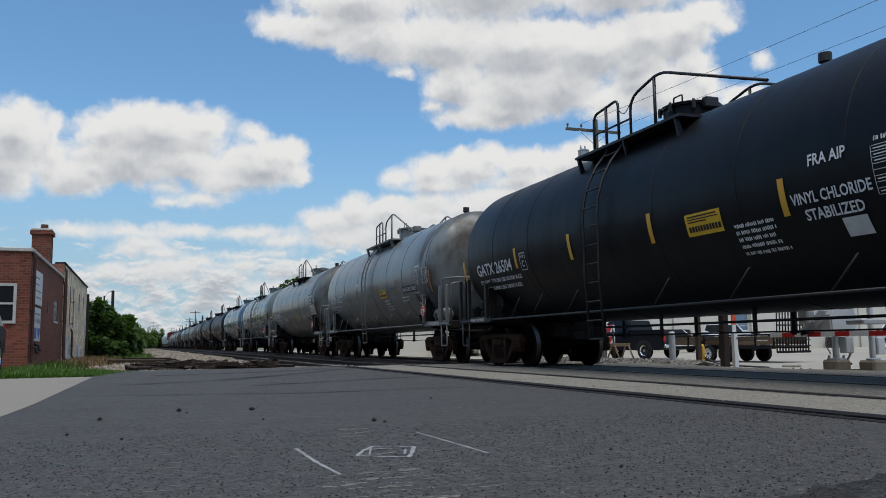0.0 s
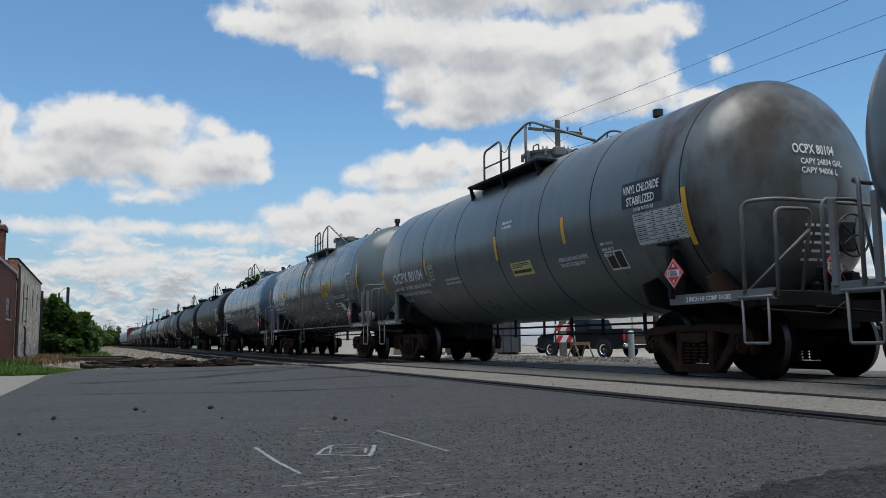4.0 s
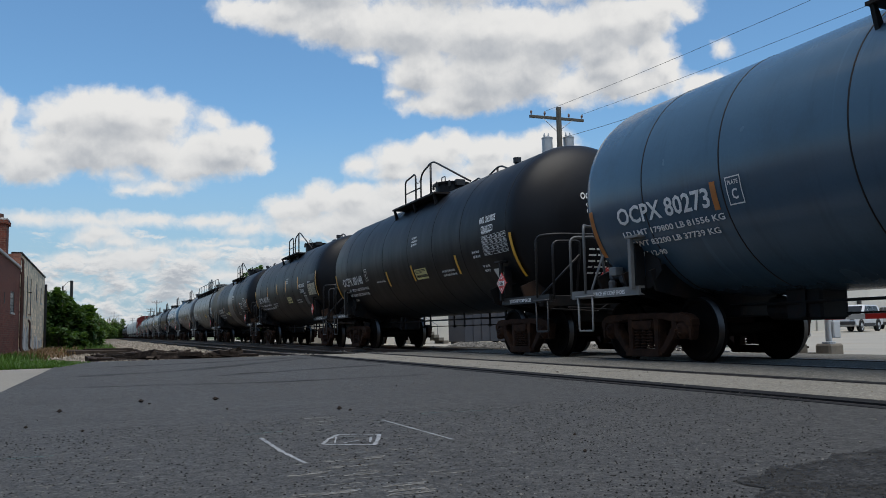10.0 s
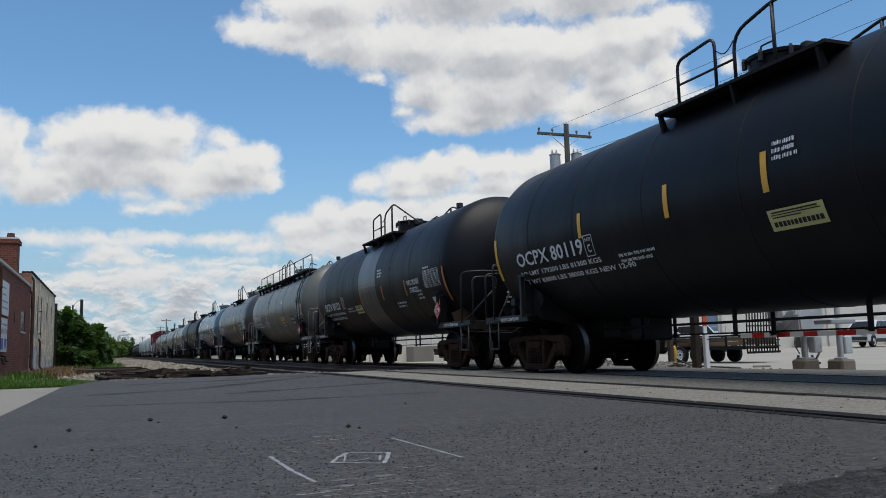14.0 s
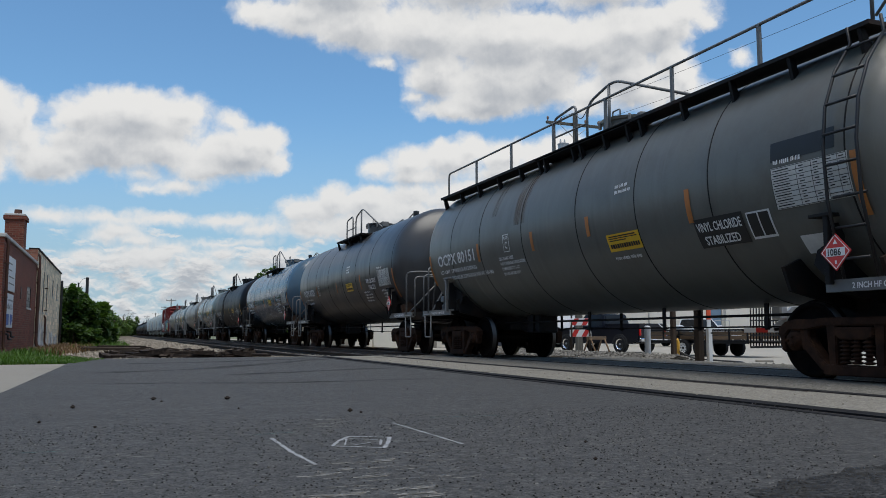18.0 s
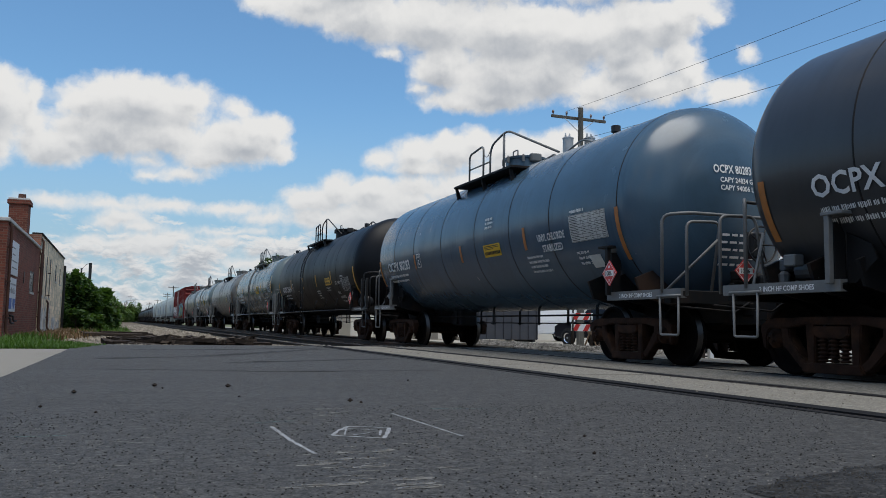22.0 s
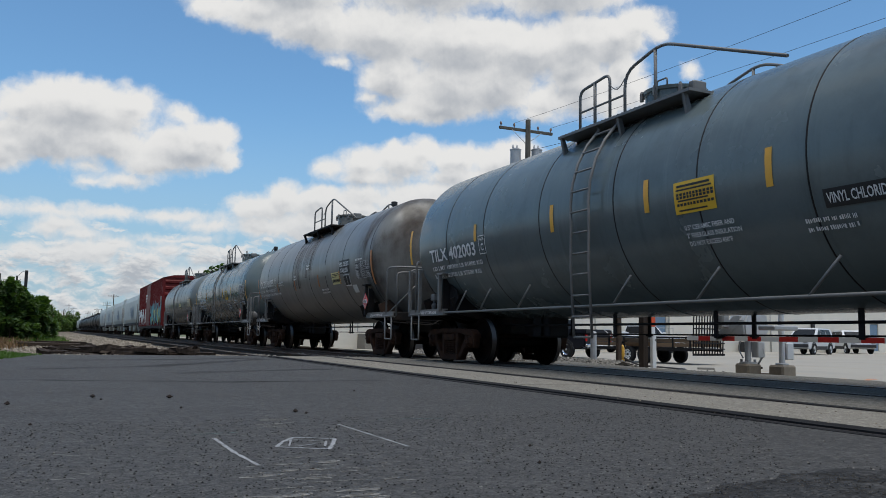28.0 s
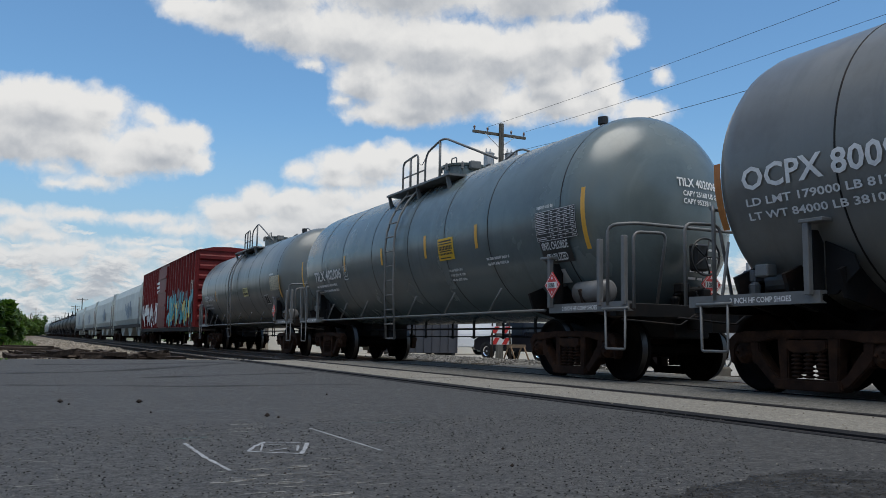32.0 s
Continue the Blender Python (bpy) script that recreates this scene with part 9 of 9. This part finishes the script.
# utility trailer: local +y runs towards its hitch, local -x is the side that faces the railway
tr = thing("utility_trailer", "black utility trailer with board sides and raised ramp", "trailer", pose(19.4, 23.9, yard_z(20.0), 0, 0, 10) @ Matrix.Scale(0.86, 4))
for s in (-1, 1):
    bm = bmesh.new()
    box(bm, 0.92 * s - 0.04, 0.92 * s + 0.04, -2.6, 2.6, 0.52, 0.64, 0.008)
    part("side_beam", bm, M_TRIMBLACK, tr)
    bm = bmesh.new()
    box(bm, 0.92 * s - 0.025, 0.92 * s + 0.025, -2.6, 2.6, 1.02, 1.08)
    part("top_rail", bm, M_TRIMBLACK, tr)
    for k in range(7):
        bm = bmesh.new()
        y = -2.55 + 5.1 * k / 6
        box(bm, 0.92 * s - 0.025, 0.92 * s + 0.025, y - 0.025, y + 0.025, 0.64, 1.02)
        part("stake", bm, M_TRIMBLACK, tr)
        if k < 6:
            for z in (0.68, 0.85):
                bm = bmesh.new()
                box(bm, 0.885 * s - 0.012, 0.885 * s + 0.012, y + 0.03, y + 0.82, z, z + 0.15)
                part("side_board", bm, M_BOARD, tr, "raw wooden side board")
    bm = bmesh.new()
    pts = [(1.02 * s, -0.95, 0.60), (1.02 * s, -0.82, 0.82), (1.02 * s, -0.5, 0.88), (1.02 * s, 0.5, 0.88), (1.02 * s, 0.82, 0.82), (1.02 * s, 0.95, 0.60)]
    for p, q in zip(pts, pts[1:]):
        a0, a1 = sorted((0.98 * s, 1.20 * s))
        vs = [bm.verts.new(v) for v in ((a0, p[1], p[2]), (a1, p[1], p[2]), (a1, q[1], q[2]), (a0, q[1], q[2]))]
        vt = [bm.verts.new(v.co + Vector((0, 0, 0.015))) for v in vs]
        bm.faces.new(vs)
        bm.faces.new(vt[::-1])
        for i in range(4):
            bm.faces.new((vs[i], vt[i], vt[(i + 1) % 4], vs[(i + 1) % 4]))
    part("fender", bm, M_TRIMBLACK, tr)
    for y in (-0.43, 0.43):
        wheel(tr, 1.09 * s, y, 0.34, 0.2, M_RIM if (s < 0 and y > 0) else M_TRIMBLACK, 8, s)
bm = bmesh.new()
box(bm, -0.88, 0.88, -2.6, 2.6, 0.58, 0.62)
part("deck", bm, M_BOARD, tr, "worn plank deck")
bm = bmesh.new()
for s in (-1, 1):
    tube(bm, [(0.8 * s, 2.6, 0.55), (0.0, 3.9, 0.52)], 0.04, 6)
tube(bm, [(0, 3.8, 0.52), (0, 4.15, 0.52)], 0.045, 6)
tube(bm, [(0.12, 3.6, 0.2), (0.12, 3.6, 0.95)], 0.03, 8)
part("tongue", bm, M_TRIMBLACK, tr)
bm = bmesh.new()
box(bm, -0.93, 0.93, -2.74, -2.66, 0.36, 0.42)
ramp = part("ramp", bm, M_TRIMBLACK, tr, "raised loading ramp")
for x in steps(-0.9, 0.9, 11):
    bm = bmesh.new()
    tube(bm, [(x, -2.66, 0.42), (x, -2.72, 1.95)], 0.028, 5)
    part("ramp_bar", bm, M_TRIMBLACK, ramp)
for z in (0.42, 0.62, 0.85, 1.40, 1.95):
    bm = bmesh.new()
    box(bm, -0.93, 0.93, -2.74, -2.68, z - 0.025, z + 0.025)
    part("ramp_rail", bm, M_TRIMBLACK, ramp)
bm = bmesh.new()
box(bm, -0.5, 0.3, -0.8, -0.1, 0.62, 0.98, 0.03)
box(bm, -0.3, 0.4, 0.7, 1.3, 0.62, 1.0, 0.05)
tagged(part("load", bm, M_CLAD, tr, "dark tools lying on the deck"), kind="stuff")
mw = thing("mower", "small dark engine machine standing on the trailer", "machine", pose(19.2, 25.4, yard_z(20.0) + 0.535, 0, 0, 20))
bm = bmesh.new()
box(bm, -0.3, 0.3, -0.35, 0.35, 0.06, 0.36, 0.08)
part("body", bm, M_CLAD, mw)
bm = bmesh.new()
lathe(bm, [(0.36, 0.0), (0.36, 0.16), (0.52, 0.18), (0.56, 0.1), (0.56, 0.0)], "z", 14)
part("engine", bm, M_ALU, mw)
bm = bmesh.new()
tube(bm, [(-0.22, 0.3, 0.3), (-0.22, 0.75, 0.62), (0.22, 0.75, 0.62), (0.22, 0.3, 0.3)], 0.018, 6, 0.08)
part("handle", bm, M_GALV, mw)


def vehicle(name, label, m, half, lower, cab, paint_, wheels, clad=None, glass=(), category="car", bed=None, dark_low=0.0):
    """A road vehicle whose local +y is forward: lower and cab are side outlines (y, z) drawn out across its width."""
    th = thing(name, label, category, m)
    bm = bmesh.new()
    prism(bm, lower, "x", -half, half)
    bmesh.ops.bevel(bm, geom=[e for e in bm.edges if abs(e.verts[0].co.x - e.verts[1].co.x) < 1e-4], offset=0.05, segments=2, affect="EDGES")
    body = part("body", bm, paint_, th)
    bm = bmesh.new()
    lo = [bm.verts.new((-half * (0.97 if z < cab[0][1] + 0.1 else 0.80), y, z)) for y, z in cab]
    hi = [bm.verts.new((half * (0.97 if z < cab[0][1] + 0.1 else 0.80), y, z)) for y, z in cab]
    n = len(cab)
    fs = [bm.faces.new(lo), bm.faces.new(hi[::-1])]
    for i in range(n):
        fs.append(bm.faces.new((lo[i], hi[i], hi[(i + 1) % n], lo[(i + 1) % n])))
    bmesh.ops.recalc_face_normals(bm, faces=fs)
    bmesh.ops.bevel(bm, geom=list(bm.edges), offset=0.035, segments=2, affect="EDGES")
    part("cabin", bm, paint_, th)
    zb, zt = cab[0][1], max(z for _, z in cab)
    for (a, b, c, d) in glass:          # side panes: y at sill back, front; y at top back, front
        for s in (-1, 1):
            bm = bmesh.new()
            pts = []
            for y, f in ((a, 0.14), (b, 0.14), (d, 0.86), (c, 0.86)):
                z = zb + (zt - zb) * f
                x = half * (0.97 - 0.17 * f) + 0.012
                pts.append((s * x, y, z))
            vs = [bm.verts.new(p) for p in pts]
            vt = [bm.verts.new((p[0] - s * 0.02, p[1], p[2])) for p in pts]
            bm.faces.new(vs)
            bm.faces.new(vt[::-1])
            for i in range(4):
                bm.faces.new((vs[i], vt[i], vt[(i + 1) % 4], vs[(i + 1) % 4]))
            bmesh.ops.recalc_face_normals(bm, faces=bm.faces)
            part("side_window", bm, M_DARKGLASS, th)
    # screens at both ends of the cabin
    ys = [y for y, _ in cab]
    ends = ((cab[0], cab[1]), (cab[-1], cab[-2]))
    for (p, q) in ends:
        out = 0.014 if p[0] > sum(ys) / n else -0.014
        bm = bmesh.new()
        pts = []
        for f, w in ((0.15, 0.80), (0.88, 0.68)):
            y, z = p[0] + (q[0] - p[0]) * f + out * 2, p[1] + (q[1] - p[1]) * f
            pts += [(-half * w, y, z), (half * w, y, z)]
        vs = [bm.verts.new(v) for v in (pts[0], pts[1], pts[3], pts[2])]
        vt = [bm.verts.new((v.co.x, v.co.y - out * 2.5, v.co.z)) for v in vs]
        bm.faces.new(vs)
        bm.faces.new(vt[::-1])
        for i in range(4):
            bm.faces.new((vs[i], vt[i], vt[(i + 1) % 4], vs[(i + 1) % 4]))
        bmesh.ops.recalc_face_normals(bm, faces=bm.faces)
        part("screen", bm, M_DARKGLASS, th)
    y_lo, y_hi = min(y for y, _ in lower), max(y for y, _ in lower)
    for y, mt, nm in ((y_lo, clad or M_CHROME, "rear_bumper"), (y_hi, clad or M_CHROME, "front_bumper")):
        bm = bmesh.new()
        o = 0.09 if y > 0 else -0.09
        box(bm, -half * 0.97, half * 0.97, *sorted((y - o * 0.5, y + o)), 0.46, 0.68, 0.03)
        part(nm, bm, mt, th)
    for s in (-1, 1):
        bm = bmesh.new()
        box(bm, s * half * 0.90 - 0.055, s * half * 0.90 + 0.055, y_lo - 0.025, y_lo + 0.06, 0.80, 1.14, 0.02)
        part("tail_lamp", bm, M_LENS, th)
        bm = bmesh.new()
        box(bm, s * half * 0.78 - 0.15, s * half * 0.78 + 0.15, y_hi - 0.05, y_hi + 0.03, 0.76, 0.95, 0.02)
        part("headlamp", bm, M_CHROME, th)
        bm = bmesh.new()
        ym = cab[-1][0] - 0.25
        box(bm, *sorted((s * half * 0.98, s * (half + 0.2))), ym - 0.06, ym + 0.06, zb + 0.02, zb + 0.2, 0.03)
        part("mirror", bm, clad or paint_, th)
        for y in wheels[0]:
            r = wheels[1]
            bm = bmesh.new()
            ring = [(y + (r + 0.09) * math.cos(a), r + (r + 0.09) * math.sin(a)) for a in steps(0, math.pi, 12)] + [(y + (r + 0.02) * math.cos(a), r + (r + 0.02) * math.sin(a)) for a in steps(math.pi, 0, 12)]
            prism(bm, ring, "x", *sorted((s * (half - 0.05), s * (half + 0.02))))
            part("wheel_arch", bm, clad or M_CLAD, th)
            bm = bmesh.new()
            lathe(bm, [(0, 0.0), (0, r + 0.03), (0.012, r + 0.03), (0.012, 0.0)], "x", 20, (s * (half - 0.008) - 0.006, y, r))
            part("wheel_well", bm, M_INK, th)
            wheel(th, s * (half - 0.08), y, r, 0.24, M_CHROME if paint_ is M_NAVY else M_ALU, 6, s)
    if clad:
        for s in (-1, 1):
            bm = bmesh.new()
            box(bm, *sorted((s * (half - 0.02), s * (half + 0.015))), wheels[0][0] + 0.5, wheels[0][1] - 0.5, 0.32, 0.55, 0.01)
            part("sill_cladding", bm, clad, th)
    return th


pk = vehicle("pickup_truck", "dark navy pickup truck with chrome rear bumper", pose(19.8, 31.2, yard_z(20.1), 0, 0, 14) @ Matrix.Scale(0.88, 4), 0.97,
             [(-2.9, 0.55), (-2.92, 1.36), (-0.75, 1.36), (-0.7, 1.22), (1.35, 1.22), (2.55, 1.12), (2.85, 0.95), (2.85, 0.5), (2.4, 0.42), (-2.5, 0.42)],
             [(-0.72, 1.20), (-0.55, 1.84), (0.65, 1.84), (1.32, 1.18)], M_NAVY, ((-1.75, 1.85), 0.40), glass=((-0.55, 0.32, -0.45, 0.25), (0.38, 1.0, 0.31, 0.6)), category="pickup truck")
bm = bmesh.new()
box(bm, -0.45, 0.45, -2.96, -2.925, 0.75, 1.30, 0.01)
part("tailgate", bm, M_NAVY, pk)
bm = bmesh.new()
box(bm, -0.16, 0.16, -3.02, -3.005, 0.52, 0.64)
part("number_plate", bm, M_SIGN, pk)
SUV_LOW = [(-2.2, 0.42), (-2.22, 0.95), (-2.12, 1.08), (1.0, 1.06), (1.95, 0.98), (2.2, 0.80), (2.22, 0.42), (1.8, 0.34), (-1.8, 0.34)]
SUV_CAB = [(-2.12, 1.04), (-1.85, 1.70), (0.15, 1.72), (1.02, 1.04)]
vehicle("parked_suv", "silver sport utility car with black lower trim", pose(45.0, 39.9, yard_z(45.0), 0, 0, 110), 0.92, SUV_LOW, SUV_CAB, M_SILVER, ((-1.35, 1.35), 0.36), clad=M_CLAD,
        glass=((-1.75, -0.95, -1.6, -0.95), (-0.88, -0.05, -0.88, -0.05), (0.02, 0.72, 0.02, 0.2)))
vehicle("parked_suv", "white sport utility car parked behind the silver one", pose(54.6, 44.4, yard_z(55), 0, 0, 150), 0.92, SUV_LOW, SUV_CAB, M_WHITECAR, ((-1.35, 1.35), 0.36), clad=M_CLAD,
        glass=((-1.75, -0.95, -1.6, -0.95), (-0.88, -0.05, -0.88, -0.05), (0.02, 0.72, 0.02, 0.2)))
vehicle("parked_suv", "white sport utility car standing with its rear to the tracks", pose(53.6, 38.5, yard_z(53.6), 0, 0, -75), 0.92, SUV_LOW, SUV_CAB, M_WHITECAR, ((-1.35, 1.35), 0.36),
        glass=((-1.75, -0.95, -1.6, -0.95), (-0.88, -0.05, -0.88, -0.05), (0.02, 0.72, 0.02, 0.2)))
vehicle("work_truck", "white pickup parked before the white wall", pose(33.6, 42.8, yard_z(33.6), 0, 0, -80), 0.95,
        [(-2.8, 0.5), (-2.82, 1.15), (-0.6, 1.15), (1.35, 1.10), (2.4, 1.02), (2.7, 0.85), (2.7, 0.45), (-2.4, 0.4)], [(-0.6, 1.10), (-0.45, 1.72), (0.6, 1.72), (1.3, 1.08)], M_WHITECAR, ((-1.7, 1.75), 0.38),
        glass=((-0.45, 0.32, -0.35, 0.25), (0.38, 0.95, 0.31, 0.55)), category="pickup truck")
vehicle("work_van", "white van standing beside the dark container", pose(22.7, 43.2, yard_z(22), 0, 0, 80), 0.95,
        [(-2.4, 0.45), (-2.42, 1.2), (1.7, 1.2), (2.2, 1.0), (2.4, 0.85), (2.4, 0.42)], [(-2.4, 1.16), (-2.3, 2.05), (1.0, 2.05), (1.75, 1.16)], M_WHITECAR, ((-1.6, 1.5), 0.35), glass=((0.4, 1.2, 0.4, 0.8),), category="van")
vehicle("parked_suv", "dark sport utility car beside the brick building", pose(-4.05, 19.9, -0.03, 0, 0, 178), 0.92, SUV_LOW, SUV_CAB, M_NAVY, ((-1.35, 1.35), 0.36), clad=M_CLAD,
        glass=((-1.75, -0.95, -1.6, -0.95), (-0.88, -0.05, -0.88, -0.05), (0.02, 0.72, 0.02, 0.2)))

# striped barricade
ba = thing("barricade", "red and white striped barricade on timber legs", "barricade", pose(15.4, 26.0, yard_z(15.4), 0, 0, -25))
for s in (-1, 1):
    bm = bmesh.new()
    tube(bm, [(0.34 * s, -0.35, 0.0), (0.30 * s, 0.0, 1.5)], 0.03, 5)
    tube(bm, [(0.34 * s, 0.35, 0.0), (0.30 * s, 0.0, 1.5)], 0.03, 5)
    part("leg", bm, M_POST, ba)
for z in (0.65, 1.05, 1.45):
    bm = bmesh.new()
    box(bm, -0.38, 0.38, -0.10, -0.07, z, z + 0.25, 0.004)
    bd = part("board", bm, M_SIGN, ba)
    for k in range(2):
        bm = bmesh.new()
        x = -0.34 + 0.37 * k
        prism(bm, [(x, z + 0.004), (x + 0.17, z + 0.004), (x + 0.30, z + 0.246), (x + 0.13, z + 0.246)], "y", -0.104, -0.1005)
        part("stripe", bm, M_RED, bd)
sh = thing("sawhorse", "low brown wooden sawhorse in the yard", "sawhorse", pose(15.2, 24.6, yard_z(15.2), 0, 0, 30))
bm = bmesh.new()
box(bm, -0.6, 0.6, -0.06, 0.06, 0.55, 0.66, 0.008)
part("beam", bm, M_BOARD, sh)
for sx in (-0.5, 0.5):
    for sy in (-1, 1):
        bm = bmesh.new()
        tube(bm, [(sx, 0.28 * sy, 0), (sx * 0.95, 0.04 * sy, 0.6)], 0.03, 5)
        part("leg", bm, M_BOARD, sh)

# dark container with ribbed panels
cn = thing("storage_container", "dark blue-grey steel container with ribbed side panels", "container", pose(19.3, 40.9, yard_z(19.3)))
bm = bmesh.new()
box(bm, -1.85, 1.62, -1.0, 1.2, 0.12, 2.35, 0.02)
part("body", bm, M_SHED, cn)
for k in range(8):
    bm = bmesh.new()
    x = -1.85 + 3.4 * k / 7
    box(bm, x, x + 0.06, -1.06, -1.0, 0.15, 2.3)
    part("rib", bm, M_SHED, cn)
bm = bmesh.new()
box(bm, -1.87, 1.64, -1.05, -0.99, 2.3, 2.42)
part("top_rail", bm, M_SHED, cn)
for x in (-1.7, 1.45):
    bm = bmesh.new()
    box(bm, x - 0.08, x + 0.08, -0.95, 1.1, -0.02, 0.12)
    part("skid", bm, M_CLAD, cn)

# white building with doors, pipes, a stair and railings
wb = thing("white_building", "long white painted block building with flat roof", "building", pose(0, 0, -0.3))
BY, BH = 47.0, 5.2
doors = [(38.1, 39.2, 0.25, 2.75, M_BLUEDOOR, "blue-grey steel door"), (23.0, 23.9, 0.1, 2.4, M_BEIGE, "beige door"), (60.0, 61.0, 0.3, 2.5, M_BLUEDOOR, "blue-grey steel door")]
bm = bmesh.new()
xs = [12.5] + [v for d in sorted(doors) for v in d[:2]] + [95.0]
for a, b in zip(xs[::2], xs[1::2]):
    box(bm, a, b, BY, BY + 0.3, -0.3, BH)
for d in doors:
    box(bm, d[0], d[1], BY, BY + 0.3, d[3], BH)
    box(bm, d[0], d[1], BY, BY + 0.3, -0.3, d[2])
part("front_wall", bm, M_WHITEWALL, wb)
for d in doors:
    bm = bmesh.new()
    box(bm, d[0] + 0.04, d[1] - 0.04, BY + 0.06, BY + 0.11, d[2] + 0.02, d[3] - 0.04, 0.01)
    dr = part("door", bm, d[4], wb, d[5])
    bm = bmesh.new()
    lathe(bm, [(-0.06, 0), (-0.06, 0.03), (0, 0.03), (0, 0)], "y", 8, (d[1] - 0.16, BY + 0.06, d[2] + 1.0))
    part("handle", bm, M_CHROME, dr)
for x0, x1, y0, y1 in ((12.5, 12.8, BY + 0.3, BY + 18), (94.7, 95.0, BY + 0.3, BY + 18), (12.5, 95.0, BY + 18, BY + 18.3)):
    bm = bmesh.new()
    box(bm, x0, x1, y0, y1, -0.3, BH)
    part("wall", bm, M_WHITEWALL, wb)
bm = bmesh.new()
box(bm, 12.4, 95.1, BY - 0.08, BY + 18.4, BH, BH + 0.25)
part("roof", bm, M_COPING, wb)
for x in (33.1, 40.1, 49.1):
    bm = bmesh.new()
    tube(bm, [(x, BY - 0.06, -0.1), (x, BY - 0.06, BH - 0.2)], 0.05, 8)
    part("wall_pipe", bm, M_COPING, wb)
for x0, x1 in ((22.0, 22.8), (39.3, 40.0)):
    bm = bmesh.new()
    box(bm, x0, x1, BY - 0.25, BY - 0.003, -0.1, BH)
    part("pilaster", bm, M_BEIGE if x0 < 30 else M_WHITEWALL, wb)
ac = thing("cooling_unit", "dark square cooling unit standing by the white wall", "cooling unit", pose(46.0, 46.4, yard_z(46.0)))
bm = bmesh.new()
box(bm, -0.35, 0.35, -0.35, 0.35, 0.0, 0.75, 0.03)
part("case", bm, M_CLAD, ac)
for k in range(6):
    bm = bmesh.new()
    box(bm, -0.3, 0.3, -0.365, -0.35, 0.1 + 0.1 * k, 0.15 + 0.1 * k)
    part("louvre", bm, M_SHED, ac)
wl = thing("wall_lamp", "small dark lamp fixed to the white wall", "lamp", pose(53.4, 46.9, 1.75))
bm = bmesh.new()
box(bm, -0.12, 0.12, -0.2, 0.08, 0.0, 0.28, 0.03)
part("housing", bm, M_CLAD, wl)


def stair(x, y, z, n, width, label, turn):
    th = thing("stair", label, "stairs", pose(x, y, z, 0, 0, turn))
    for k in range(n):
        bm = bmesh.new()
        box(bm, 0.28 * k, 0.28 * k + 0.30, 0, width, 0.17 * k, 0.17 * (k + 1) if k < n else 0, 0.008)
        part("step", bm, M_CONCRETE, th)
    bm = bmesh.new()
    box(bm, 0.28 * n + 0.02, 0.28 * n + 1.2, 0, width, -0.05, 0.17 * n, 0.01)
    part("landing", bm, M_CONCRETE, th)
    bm = bmesh.new()
    tube(bm, [(0.1, 0.04, 0.17), (0.1, 0.04, 1.05), (0.28 * n, 0.04, 0.17 * n + 0.95), (0.28 * n + 1.15, 0.04, 0.17 * n + 0.95), (0.28 * n + 1.15, 0.04, 0.17 * n)], 0.025, 6)
    for f in (0.4, 0.75):
        x_ = 0.28 * n * f
        tube(bm, [(x_, 0.04, 0.17 * n * f), (x_, 0.04, 0.17 * n * f + 0.98)], 0.02, 5)
    part("handrail", bm, M_GALV, th)


stair(36.2, 45.4, yard_z(36.0), 4, 1.3, "short concrete stair with pipe handrail", 0)
stair(17.9, 44.6, yard_z(17.0), 5, 1.4, "concrete stair with handrail by a white wall", 180)
bm = bmesh.new()
box(bm, 13.2, 15.3, 44.4, 44.7, -0.3, 0.75, 0.01)
tagged(part("low_wall", bm, M_WHITEWALL), "low white wall beside the concrete stair", "wall", kind="structure")
bm = bmesh.new()
lathe(bm, [(-0.3, 0), (-0.3, 0.06), (2.4, 0.06), (2.4, 0)], "z", 10)
tagged(part("pipe_post", bm, M_SIGN, None, "", pose(16.75, 44.2, -0.2)), "white pipe post before the stair", "post")

# ---- unseen walls added round the street behind the camera, to block low sky ----
bm = bmesh.new()
box(bm, -24, 12, -34.3, -34, -0.3, 8.0)
tagged(part("wall_south", bm, M_BRICK), "unseen plain brick wall added behind to block low sky", "wall", kind="structure")
# added out of view to cut west sky light on the tanks' near sides
bm = bmesh.new()
box(bm, -24.3, -24, -34, 24, -0.3, 9.0)
tagged(part("wall_west", bm, M_BRICK), "unseen plain brick wall added at the side to block low sky", "wall", kind="structure")


def rolled(t):
    return float(np.interp(t, [r[0] for r in ROLLED], [r[1] for r in ROLLED]))


def motions():
    for car, y in CARS:
        walk(car, [(t, pose(XT, y - d, 0)) for t, d in ROLLED])
    steps = [i / 15 for i in range(481)]
    turns = [(t, math.degrees(rolled(t) / 0.457)) for t in steps]
    for ws, y in WHEELSETS:
        walk(ws, [(t, pose(0, y, 0.457, a)) for t, a in turns])


motions()
